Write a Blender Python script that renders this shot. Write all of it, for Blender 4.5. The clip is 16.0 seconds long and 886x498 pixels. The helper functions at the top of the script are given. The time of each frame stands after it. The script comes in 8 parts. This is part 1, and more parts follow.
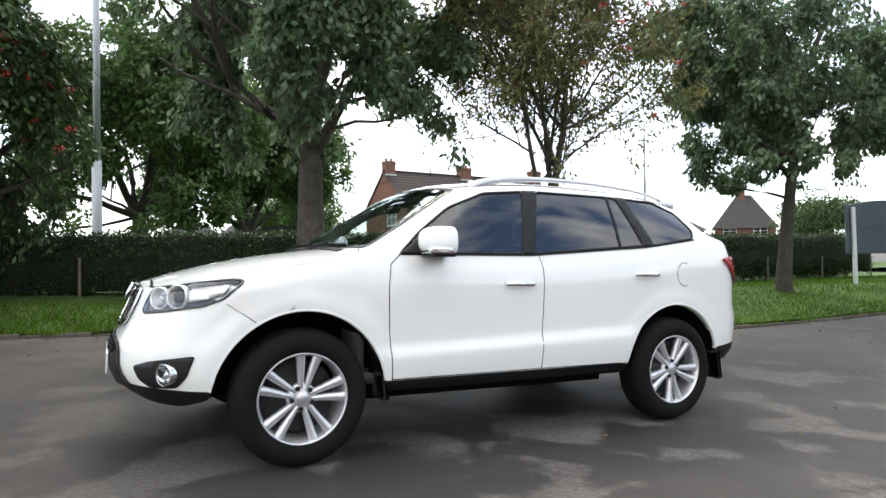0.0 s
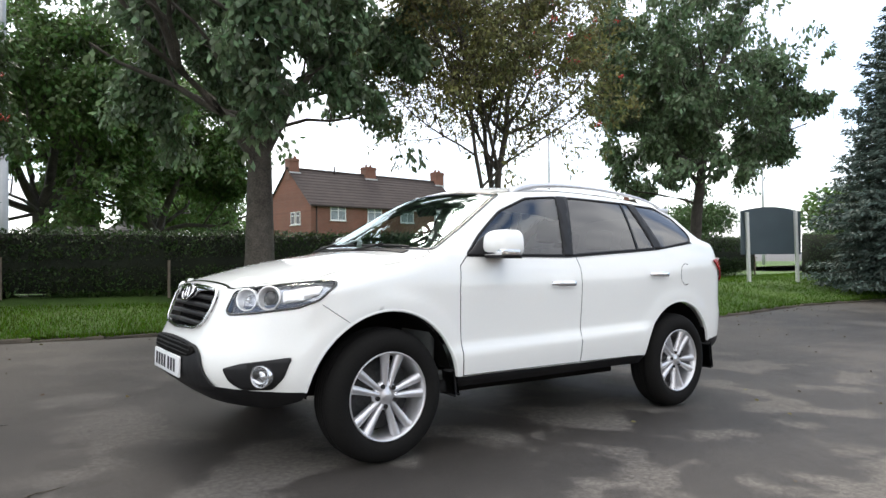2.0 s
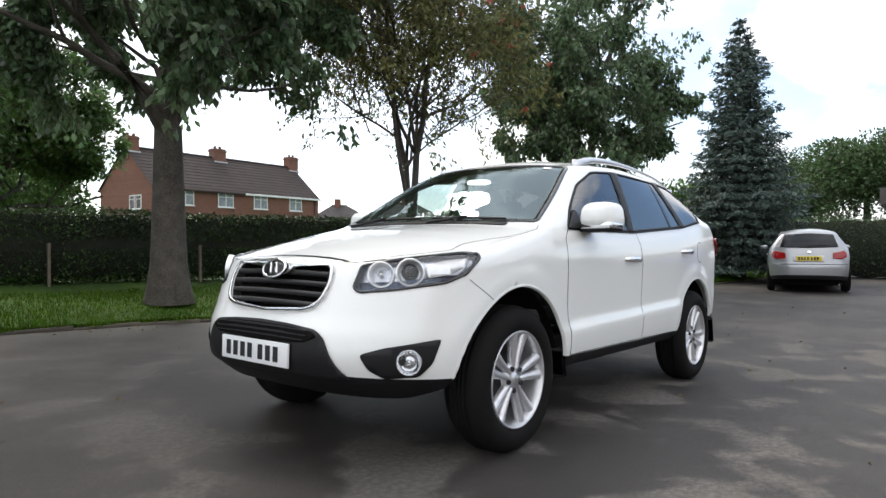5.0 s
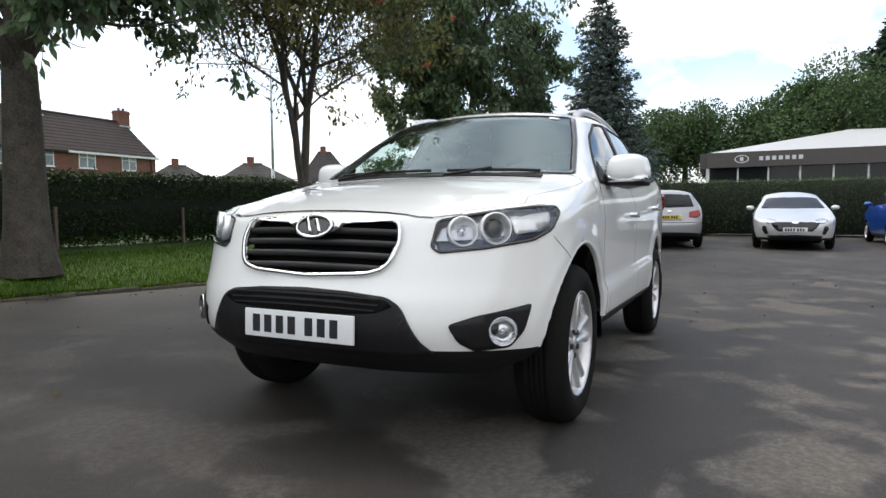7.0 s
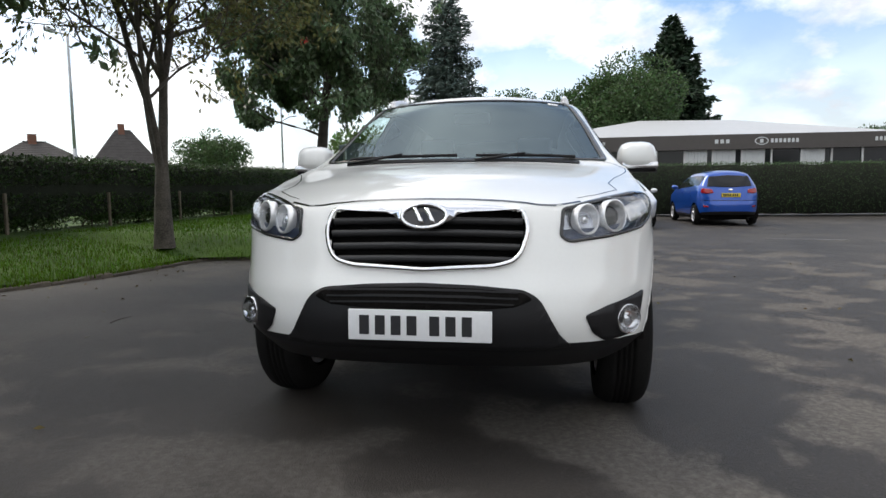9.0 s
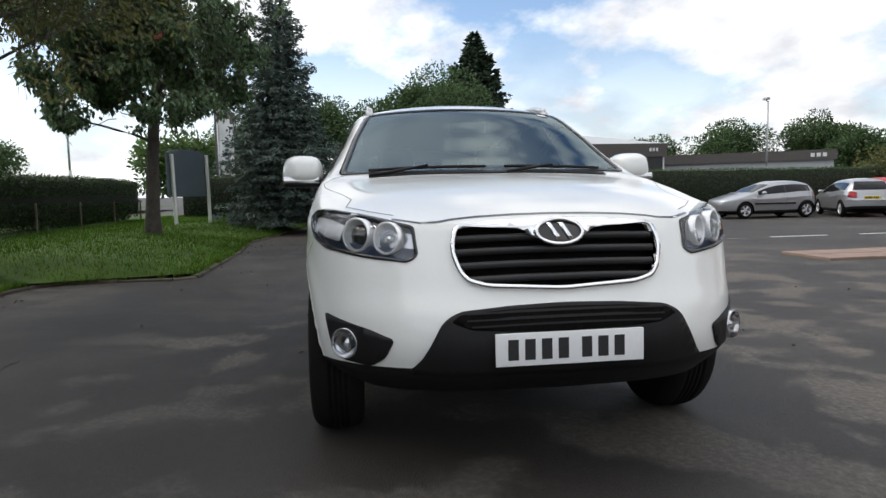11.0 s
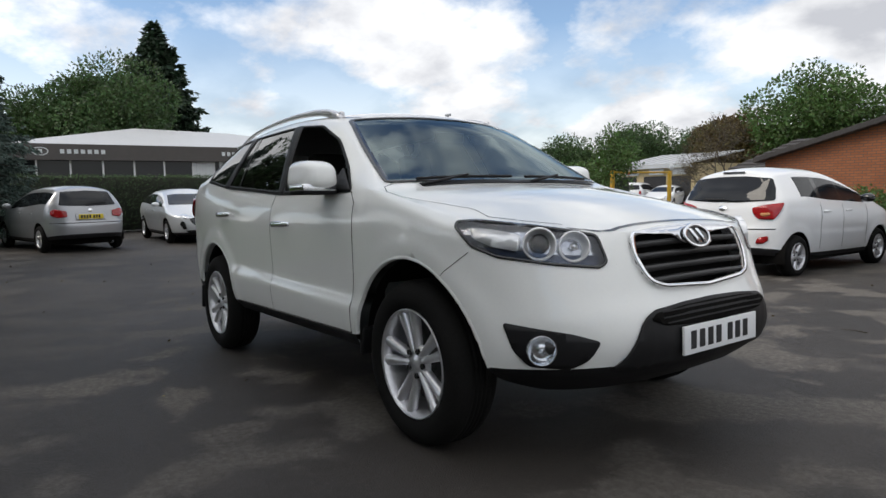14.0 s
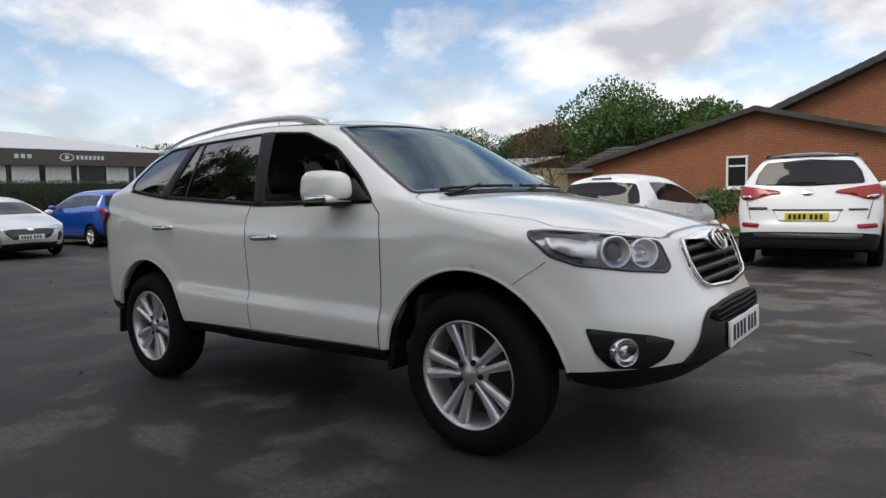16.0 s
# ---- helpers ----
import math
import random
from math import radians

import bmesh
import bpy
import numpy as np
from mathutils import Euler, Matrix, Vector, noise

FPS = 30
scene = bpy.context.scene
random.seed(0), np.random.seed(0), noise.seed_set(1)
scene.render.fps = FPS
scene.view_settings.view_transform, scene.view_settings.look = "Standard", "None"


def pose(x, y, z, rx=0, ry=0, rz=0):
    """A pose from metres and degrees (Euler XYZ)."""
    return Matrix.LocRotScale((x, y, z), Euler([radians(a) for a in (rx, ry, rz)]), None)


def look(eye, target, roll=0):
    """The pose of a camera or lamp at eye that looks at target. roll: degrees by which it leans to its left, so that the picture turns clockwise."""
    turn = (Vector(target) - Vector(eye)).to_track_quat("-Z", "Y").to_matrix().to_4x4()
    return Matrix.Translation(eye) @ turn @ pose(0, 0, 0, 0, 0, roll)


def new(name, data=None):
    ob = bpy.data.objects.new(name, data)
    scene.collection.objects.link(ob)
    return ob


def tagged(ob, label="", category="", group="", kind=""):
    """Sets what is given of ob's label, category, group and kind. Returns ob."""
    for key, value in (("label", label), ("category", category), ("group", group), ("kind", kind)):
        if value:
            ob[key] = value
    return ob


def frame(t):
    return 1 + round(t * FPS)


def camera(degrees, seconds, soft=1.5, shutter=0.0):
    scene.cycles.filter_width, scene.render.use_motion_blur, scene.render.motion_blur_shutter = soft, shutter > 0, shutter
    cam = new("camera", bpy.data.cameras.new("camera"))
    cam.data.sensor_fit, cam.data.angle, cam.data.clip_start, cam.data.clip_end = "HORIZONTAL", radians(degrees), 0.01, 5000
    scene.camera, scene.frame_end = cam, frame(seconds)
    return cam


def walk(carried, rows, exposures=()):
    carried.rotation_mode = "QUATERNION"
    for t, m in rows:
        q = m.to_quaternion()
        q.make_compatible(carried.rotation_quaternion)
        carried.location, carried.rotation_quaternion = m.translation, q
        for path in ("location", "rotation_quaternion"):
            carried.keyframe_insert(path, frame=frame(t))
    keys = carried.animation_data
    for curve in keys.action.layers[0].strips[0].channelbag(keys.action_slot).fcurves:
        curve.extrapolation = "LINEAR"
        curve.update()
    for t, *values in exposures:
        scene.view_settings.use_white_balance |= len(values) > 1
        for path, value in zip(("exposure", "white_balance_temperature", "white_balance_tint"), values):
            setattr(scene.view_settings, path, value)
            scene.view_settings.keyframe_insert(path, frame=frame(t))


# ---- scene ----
cam = camera(69.0, 16.0)
# the tarmac under the car falls gently towards its tail; the path is given square to the car
LEAN = Vector((-0.031, 0.004, 1)).rotation_difference(Vector((0, 0, 1))).to_matrix().to_4x4()
PATH = [
    (0, (-2.274, -4.254, 1.093), (-1.358, -2.477, 1.137), 1.1),
    (0.5, (-2.524, -4.192, 1.086), (-1.526, -2.459, 1.131), 1.0),
    (1, (-2.791, -4.116, 1.106), (-1.728, -2.422, 1.151), 1.2),
    (1.5, (-3.04, -4.023, 1.113), (-1.899, -2.382, 1.161), 1.1),
    (2, (-3.234, -3.867, 1.083), (-2.035, -2.267, 1.132), 1.1),
    (2.5, (-3.449, -3.711, 1.086), (-2.184, -2.163, 1.138), 1.1),
    (3, (-3.66, -3.559, 1.073), (-2.32, -2.075, 1.129), 1.0),
    (3.5, (-3.826, -3.352, 1.061), (-2.416, -1.935, 1.118), 0.8),
    (4, (-3.951, -3.128, 1.032), (-2.474, -1.78, 1.084), 0.8),
    (6.3, (-4.229, -1.93, 0.917), (-2.525, -0.885, 0.866), 0.8),
    (6.5, (-4.255, -1.835, 0.921), (-2.514, -0.854, 0.858), 0.6),
    (7, (-4.302, -1.575, 0.917), (-2.493, -0.726, 0.834), 0.5),
    (7.5, (-4.372, -1.283, 0.914), (-2.494, -0.601, 0.808), 0.4),
    (8, (-4.462, -0.982, 0.921), (-2.546, -0.421, 0.801), 0.2),
    (8.5, (-4.501, -0.701, 0.906), (-2.557, -0.248, 0.781), 0.0),
    (9, (-4.511, -0.429, 0.932), (-2.539, -0.127, 0.8), -0.1),
    (9.5, (-4.527, -0.148, 0.952), (-2.536, -0.008, 0.823), -0.3),
    (11.8, (-4.176, 1.189, 1.011), (-2.261, 0.625, 0.883), -1.2),
    (12, (-4.135, 1.296, 1.025), (-2.245, 0.655, 0.892), -1.1),
    (12.5, (-4.062, 1.568, 1.025), (-2.238, 0.757, 0.898), -1.3),
    (13, (-3.953, 1.867, 1.025), (-2.208, 0.896, 0.902), -1.4),
    (13.5, (-3.824, 2.14, 1.034), (-2.141, 1.066, 0.909), -1.5),
    (14, (-3.692, 2.418, 1.04), (-2.083, 1.237, 0.914), -1.7),
    (14.5, (-3.542, 2.647, 1.045), (-2.012, 1.365, 0.918), -1.9),
    (15, (-3.338, 2.817, 1.038), (-1.896, 1.436, 0.909), -2.1),
    (15.5, (-3.176, 2.98, 1.059), (-1.861, 1.479, 0.924), -2.4),
    (16, (-2.996, 3.121, 1.107), (-1.766, 1.55, 0.973), -2.5),
]
walk(cam, [(t, LEAN @ look(eye, target, roll)) for t, eye, target, roll in PATH],
     exposures=[(0.0, 1.06), (4.0, 0.79), (7.0, 0.45), (9.5, 0.22), (12.5, 0.06), (16.0, -0.06)])

SUN_EL, SUN_AZ = radians(48), radians(20)      # height; turn from +y towards +x


def build_world():
    world = bpy.data.worlds.new("sky")
    scene.world = world
    world.use_nodes = True
    nt = world.node_tree
    n, l = nt.nodes, nt.links
    n.clear()
    out, bg = n.new("ShaderNodeOutputWorld"), n.new("ShaderNodeBackground")
    sky = n.new("ShaderNodeTexSky")
    sky.sky_type, sky.sun_disc = "NISHITA", False
    sky.sun_elevation, sky.sun_rotation = SUN_EL, SUN_AZ
    sky.dust_density, sky.ozone_density = 0.6, 2.0
    co = n.new("ShaderNodeTexCoord")
    sep = n.new("ShaderNodeSeparateXYZ")
    l.new(co.outputs["Generated"], sep.inputs[0])
    # flat cloud deck: direction divided by its height above the horizon
    zz = n.new("ShaderNodeMath")
    zz.operation = "ADD"
    zz.inputs[1].default_value = 0.42
    l.new(sep.outputs["Z"], zz.inputs[0])
    zmax = n.new("ShaderNodeMath")
    zmax.operation = "MAXIMUM"
    zmax.inputs[1].default_value = 0.05
    l.new(zz.outputs[0], zmax.inputs[0])
    comb = n.new("ShaderNodeCombineXYZ")
    for k, ax in enumerate("XY"):
        d = n.new("ShaderNodeMath")
        d.operation = "DIVIDE"
        l.new(sep.outputs[ax], d.inputs[0])
        l.new(zmax.outputs[0], d.inputs[1])
        l.new(d.outputs[0], comb.inputs[k])
    big = n.new("ShaderNodeTexNoise")
    big.inputs["Scale"].default_value, big.inputs["Detail"].default_value = 2.1, 11
    big.inputs["Roughness"].default_value, big.inputs["Distortion"].default_value = 0.56, 0.0
    off = n.new("ShaderNodeVectorMath")
    off.operation = "ADD"
    off.inputs[1].default_value = (3.1, 7.7, 0.4)
    l.new(comb.outputs[0], off.inputs[0])
    l.new(off.outputs[0], big.inputs["Vector"])
    cover = n.new("ShaderNodeValToRGB")
    cover.color_ramp.elements[0].position, cover.color_ramp.elements[1].position = 0.40, 0.51
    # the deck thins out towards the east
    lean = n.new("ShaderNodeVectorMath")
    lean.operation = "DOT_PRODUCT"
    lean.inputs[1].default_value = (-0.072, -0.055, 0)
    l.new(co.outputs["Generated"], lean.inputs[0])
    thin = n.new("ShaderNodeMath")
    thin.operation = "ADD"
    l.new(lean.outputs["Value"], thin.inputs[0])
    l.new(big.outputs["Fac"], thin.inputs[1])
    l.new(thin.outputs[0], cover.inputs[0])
    # thicker cloud is greyer underneath
    shade = n.new("ShaderNodeValToRGB")
    e = shade.color_ramp.elements
    e[0].position, e[0].color = 0.38, (0.56, 0.575, 0.62, 1)
    e[1].position, e[1].color = 0.56, (0.955, 0.965, 0.98, 1)
    under = n.new("ShaderNodeTexNoise")
    under.inputs["Scale"].default_value, under.inputs["Detail"].default_value, under.inputs["Roughness"].default_value = 3.6, 7, 0.5
    l.new(off.outputs[0], under.inputs["Vector"])
    l.new(under.outputs["Fac"], shade.inputs[0])
    # cloud lit through from the sun's side
    dot = n.new("ShaderNodeVectorMath")
    dot.operation = "DOT_PRODUCT"
    dot.inputs[1].default_value = (math.sin(SUN_AZ) * math.cos(SUN_EL), math.cos(SUN_AZ) * math.cos(SUN_EL), math.sin(SUN_EL))
    l.new(co.outputs["Generated"], dot.inputs[0])
    glow = n.new("ShaderNodeMapRange")
    glow.inputs["From Min"].default_value, glow.inputs["From Max"].default_value = -0.2, 1.0
    glow.inputs["To Min"].default_value, glow.inputs["To Max"].default_value = 8.6, 12.4
    l.new(dot.outputs["Value"], glow.inputs["Value"])
    gain = n.new("ShaderNodeVectorMath")
    gain.operation = "SCALE"
    l.new(shade.outputs[0], gain.inputs[0])
    l.new(glow.outputs[0], gain.inputs["Scale"])
    # haze towards the horizon and round the sun
    haze = n.new("ShaderNodeMapRange")
    haze.inputs["From Min"].default_value, haze.inputs["From Max"].default_value = 0.0, 0.24
    haze.inputs["To Min"].default_value, haze.inputs["To Max"].default_value = 0.85, 0.0
    l.new(sep.outputs["Z"], haze.inputs["Value"])
    veil = n.new("ShaderNodeMapRange")
    veil.inputs["From Min"].default_value, veil.inputs["From Max"].default_value = 0.4, 0.9
    veil.inputs["To Min"].default_value, veil.inputs["To Max"].default_value = 0.0, 0.85
    l.new(dot.outputs["Value"], veil.inputs["Value"])
    most = n.new("ShaderNodeMath")
    most.operation = "MAXIMUM"
    l.new(haze.outputs[0], most.inputs[0])
    l.new(veil.outputs[0], most.inputs[1])
    full = n.new("ShaderNodeMath")
    full.operation = "MAXIMUM"
    l.new(most.outputs[0], full.inputs[0])
    l.new(cover.outputs[0], full.inputs[1])
    mix = n.new("ShaderNodeMixRGB")
    l.new(full.outputs[0], mix.inputs[0])
    air = n.new("ShaderNodeVectorMath")
    air.operation = "SCALE"
    air.inputs["Scale"].default_value = 1.28
    l.new(sky.outputs[0], air.inputs[0])
    l.new(air.outputs[0], mix.inputs[1])
    l.new(gain.outputs[0], mix.inputs[2])
    l.new(mix.outputs[0], bg.inputs["Color"])
    bg.inputs["Strength"].default_value = 0.128
    l.new(bg.outputs[0], out.inputs["Surface"])


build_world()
sun = new("sun", bpy.data.lights.new("sun", "SUN"))
sun.data.energy, sun.data.angle, sun.data.color = 1.5, radians(25), (1.0, 0.92, 0.81)
sun.matrix_world = look((0, 0, 30), (-math.sin(SUN_AZ) * math.cos(SUN_EL) + 0, -math.cos(SUN_AZ) * math.cos(SUN_EL), 30 - math.sin(SUN_EL)))


# ---------------------------------------------------------------- tools
def part(name, bm, material, parent, label="", smooth=True):
    me = bpy.data.meshes.new(name)
    bm.to_mesh(me)
    bm.free()
    me.materials.append(material)
    if smooth:
        for p in me.polygons:
            p.use_smooth = True
    ob = new(name, me)
    ob.parent = parent
    return tagged(ob, label) if label else ob


def mesh_part(name, verts, faces, material, parent=None, label="", smooth=True):
    me = bpy.data.meshes.new(name)
    me.from_pydata([tuple(map(float, v)) for v in verts], [], [tuple(map(int, f)) for f in faces])
    me.materials.append(material)
    if smooth:
        me.polygons.foreach_set("use_smooth", [True] * len(me.polygons))
    ob = new(name, me)
    if parent is not None:
        ob.parent = parent
    return tagged(ob, label) if label else ob


def thing(name, m, label, category, group="", kind=""):
    ob = new(name)
    ob.empty_display_size = 0.2
    ob.matrix_world = m
    return tagged(ob, label, category, group, kind)


def curve(*pts):
    """A smooth curve through pairs (x, y) that never overshoots."""
    x, y = np.array(pts, float).T
    h, d = np.diff(x), np.diff(y) / np.diff(x)
    m = np.zeros(len(x))
    m[0], m[-1] = d[0], d[-1]
    for i in range(1, len(x) - 1):
        if d[i - 1] * d[i] > 0:
            a, b = 2 * h[i] + h[i - 1], h[i] + 2 * h[i - 1]
            m[i] = (a + b) / (a / d[i - 1] + b / d[i])

    def value(t):
        t = np.clip(np.asarray(t, float), x[0], x[-1])
        i = np.clip(np.searchsorted(x, t) - 1, 0, len(x) - 2)
        s = (t - x[i]) / h[i]
        return (y[i] * (1 + 2 * s) * (1 - s) ** 2 + h[i] * m[i] * s * (1 - s) ** 2
                + y[i + 1] * s * s * (3 - 2 * s) + h[i] * m[i + 1] * s * s * (s - 1))
    return value


def box(bm, x0, x1, y0, y1, z0, z1, bevel=0.0, m=None):
    """A box, with bevelled edges, in bm; m moves it."""
    r = bmesh.ops.create_cube(bm, size=1)["verts"]
    for v in r:
        v.co = Vector(((x0 + x1) / 2 + v.co.x * (x1 - x0), (y0 + y1) / 2 + v.co.y * (y1 - y0), (z0 + z1) / 2 + v.co.z * (z1 - z0)))
    if bevel:
        edges = list({e for v in r for e in v.link_edges})
        r = list({v for f in bmesh.ops.bevel(bm, geom=edges, offset=bevel, segments=2, affect="EDGES", profile=0.6)["faces"] for v in f.verts} | {v for v in r if v.is_valid})
    if m is not None:
        bmesh.ops.transform(bm, matrix=m, verts=r)
    return r


def rod(bm, a, b, r0, r1=None, sides=10, caps=True):
    """A tapered rod from a to b."""
    a, b = Vector(a), Vector(b)
    d = b - a
    r = bmesh.ops.create_cone(bm, cap_ends=caps, segments=sides, radius1=r0, radius2=r0 if r1 is None else r1, depth=d.length)["verts"]
    bmesh.ops.transform(bm, matrix=Matrix.Translation((a + b) / 2) @ d.to_track_quat("Z", "Y").to_matrix().to_4x4(), verts=r)
    return r


def lathe(bm, profile, sides=32, m=None):
    """Turns (radius, height) pairs round z."""
    rings = []
    for r, z in profile:
        rings.append([bm.verts.new((r * math.cos(2 * math.pi * k / sides), r * math.sin(2 * math.pi * k / sides), z)) for k in range(sides)])
    for a, b in zip(rings, rings[1:]):
        for k in range(sides):
            bm.faces.new((a[k], a[(k + 1) % sides], b[(k + 1) % sides], b[k]))
    vs = [v for r in rings for v in r]
    if m is not None:
        bmesh.ops.transform(bm, matrix=m, verts=vs)
    return vs


def prism(bm, outline, z0, z1, m=None, bevel=0.0):
    """An outline in x and y, raised from z0 to z1."""
    lo, hi = [bm.verts.new((x, y, z0)) for x, y in outline], [bm.verts.new((x, y, z1)) for x, y in outline]
    n = len(outline)
    fs = [bm.faces.new(hi), bm.faces.new(lo[::-1])]
    for k in range(n):
        fs.append(bm.faces.new((lo[k], lo[(k + 1) % n], hi[(k + 1) % n], hi[k])))
    vs = lo + hi
    if bevel:
        edges = list(fs[0].edges)
        got = bmesh.ops.bevel(bm, geom=edges, offset=bevel, segments=2, affect="EDGES")
        vs = list({v for v in vs if v.is_valid} | {v for f in got["faces"] for v in f.verts})
    if m is not None:
        bmesh.ops.transform(bm, matrix=m, verts=vs)
    return vs


def rounded(pts, r, n=5):
    """An outline (2D or 3D points) with its corners rounded."""
    pts = [Vector(p) for p in pts]
    res = []
    for i, p in enumerate(pts):
        a, b = pts[i - 1] - p, pts[(i + 1) % len(pts)] - p
        k = min(r, a.length * 0.45, b.length * 0.45)
        a, b = p + a.normalized() * k, p + b.normalized() * k
        for j in range(n + 1):
            s = j / n
            res.append(a * (1 - s) ** 2 + p * 2 * s * (1 - s) + b * s * s)
    return res


def inside(q, poly):
    x, y = q
    hit = False
    for i in range(len(poly)):
        (x0, y0), (x1, y1) = poly[i - 1][:2], poly[i][:2]
        if (y0 > y) != (y1 > y) and x < (x1 - x0) * (y - y0) / (y1 - y0) + x0:
            hit = not hit
    return hit


def inset(poly, d):
    """A 2D outline drawn in by d."""
    n, res = len(poly), []
    area = sum(poly[i - 1][0] * poly[i][1] - poly[i][0] * poly[i - 1][1] for i in range(n))
    s = 1 if area > 0 else -1
    for i in range(n):
        t = Vector(poly[(i + 1) % n][:2]) - Vector(poly[i - 1][:2])
        t.normalize()
        res.append(Vector((poly[i][0] - s * t.y * d, poly[i][1] + s * t.x * d)))
    return res


def ground_z(x, y):
    return -0.031 * min(max(x, -6.0), 3.4) + 0.004 * min(max(y, -8.0), 8.0)


# ---------------------------------------------------------------- car bodies
from mathutils.bvhtree import BVHTree


def within(pts, poly):
    """Which of many flat points lie inside an outline."""
    res = np.zeros(len(pts), bool)
    x, y = pts[:, 0], pts[:, 1]
    n = len(poly)
    for i in range(n):
        (x1, y1), (x2, y2) = poly[i], poly[(i + 1) % n]
        if y1 != y2:
            res ^= ((y1 > y) != (y2 > y)) & (x < (x2 - x1) * (y - y1) / (y2 - y1) + x1)
    return res


class Shell:
    """The skin of a car: nose at -x, wheels on z = 0, lofted from side, plan and section curves."""

    def __init__(self, s, nu=170):
        self.s = s
        x0 = np.concatenate([s["nose"] + (s["tail"] - s["nose"]) * (0.5 - 0.5 * np.cos(np.linspace(0, math.pi, nu))) ** 1.0])
        x0 = 0.45 * x0 + 0.55 * np.linspace(s["nose"], s["tail"], nu)
        zb, zw = s["bottom"](x0), s["white"](x0)
        zt, ze = s["top"](x0), s["edge"](x0)
        zt = np.maximum(zt, ze + 0.004)
        zbelt = np.minimum(s["belt"](x0), ze - 0.002)
        front = (x0 - s["nose"]) / s["round_front"]
        rear = (s["tail"] - x0) / s["round_rear"]
        squeeze = (1 - (1 - np.clip(front, 0, 1)) ** 2) ** s.get("blunt_front", s["blunt"]) * (1 - (1 - np.clip(rear, 0, 1)) ** 2) ** s["blunt"]
        rows = []
        self.kinds = []
        k1, k2, k3, k4 = 6, 26, 18, 20
        for j in range(k1):
            rows.append((zb + (zw - zb) * j / k1, None))
            self.kinds.append("low")
        for j in range(k2):
            rows.append((zw + (zbelt - zw) * j / k2, None))
            self.kinds.append("side")
        for j in range(k3):
            rows.append((zbelt + (ze - zbelt) * j / k3, "glass"))
            self.kinds.append("glass")
        ys, zs = [], []
        ref = s["belt_ref"]
        for z, kind in rows:
            zz = z * ref / np.maximum(zbelt, 0.8)
            y = s["side"](np.where(x0 < s["cowl"], z, zz)) * s["plan"](x0)
            crease = s["crease"](x0)
            y = y + s["crease_depth"] / (1 + np.exp((z - crease) / 0.009)) * np.clip((x0 - s["axles"][0] - 0.35) / 0.2, 0, 1) * np.clip((s["axles"][1] - 0.3 - x0) / 0.25, 0, 1)
            for ax in s["axles"]:
                r = np.hypot(x0 - ax, z - s["hub"])
                y = y + s["flare"] / (1 + np.exp((r - s["arch"] - 0.085) / 0.014)) * (z > 0.2)
            ybelt = s["side"](np.full_like(x0, ref)) * s["plan"](x0)
            if kind == "glass":
                t = (z - zbelt) / np.maximum(ze - zbelt, 1e-4)
                y = ybelt + (s["edge_y"](x0) * s["plan"](x0) - ybelt) * t + 0.012 * np.sin(math.pi * t)
                y = np.where(ze - zbelt < 0.006, ybelt + (s["edge_y"](x0) * s["plan"](x0) - ybelt) * t, y)
            ys.append(y * squeeze)
            zs.append(z)
        ye = s["edge_y"](x0) * s["plan"](x0) * squeeze
        for j in range(k4 + 1):
            t = 1 - j / k4
            ys.append(ye * t)
            zs.append(ze + (zt - ze) * (1 - t ** s["dome"]))
            self.kinds.append("top")
        Y, Z = np.array(ys), np.array(zs)
        for _ in range(3):                       # soften the section's corners
            Y2, Z2 = Y.copy(), Z.copy()
            a = k1 + k2 - 5
            Y2[a:-1] = 0.25 * Y[a - 1:-2] + 0.5 * Y[a:-1] + 0.25 * Y[a + 1:]
            Z2[a:-1] = 0.25 * Z[a - 1:-2] + 0.5 * Z[a:-1] + 0.25 * Z[a + 1:]
            Y, Z = Y2, Z2
        # nose and tail lean and bulge with height
        wf = np.clip(1 - front * 0.75, 0, 1) ** 1.5
        wr = np.clip(1 - rear * 0.75, 0, 1) ** 1.5
        X = x0[None, :] + s["nose_shape"](Z) * wf[None, :] + s["tail_shape"](Z) * wr[None, :]
        self.grid = np.stack([X, Y, Z], -1)      # rows x stations
        nv = len(self.grid)
        self.nv, self.nu = nv, nu
        left = self.grid.copy()
        left[..., 1] *= -1
        # snap to the wheel arches
        for g in (self.grid, left):
            for ax in s["axles"]:
                d = g[..., [0, 2]] - (ax, s["hub"])
                r = np.hypot(d[..., 0], d[..., 1])
                near = (np.abs(r - s["arch"]) < 0.013) & (np.arange(nv)[:, None] < k1 + k2)
                f = np.where(near, s["arch"] / np.maximum(r, 1e-6), 1)
                g[..., 0], g[..., 2] = ax + d[..., 0] * f, s["hub"] + d[..., 1] * f
        self.verts = np.concatenate([self.grid.reshape(-1, 3), left.reshape(-1, 3)])
        self.faces, self.face_row = [], []
        n = nv * nu
        for j in range(nv - 1):
            for i in range(nu - 1):
                a = j * nu + i
                self.faces.append((a, a + nu, a + nu + 1, a + 1))
                self.faces.append((n + a, n + a + 1, n + a + nu + 1, n + a + nu))
                self.face_row += [j, j]
        self.face_row = np.array(self.face_row)
        self.cent = self.verts[np.array(self.faces)].mean(1)
        self.tree = BVHTree.FromPolygons([Vector(v) for v in self.verts], self.faces)
        self.keep = np.ones(len(self.faces), bool)
        self.low = self.face_row < k1
        self.bits = {True: [], False: []}        # the cut faces' remaining pieces, low and painted
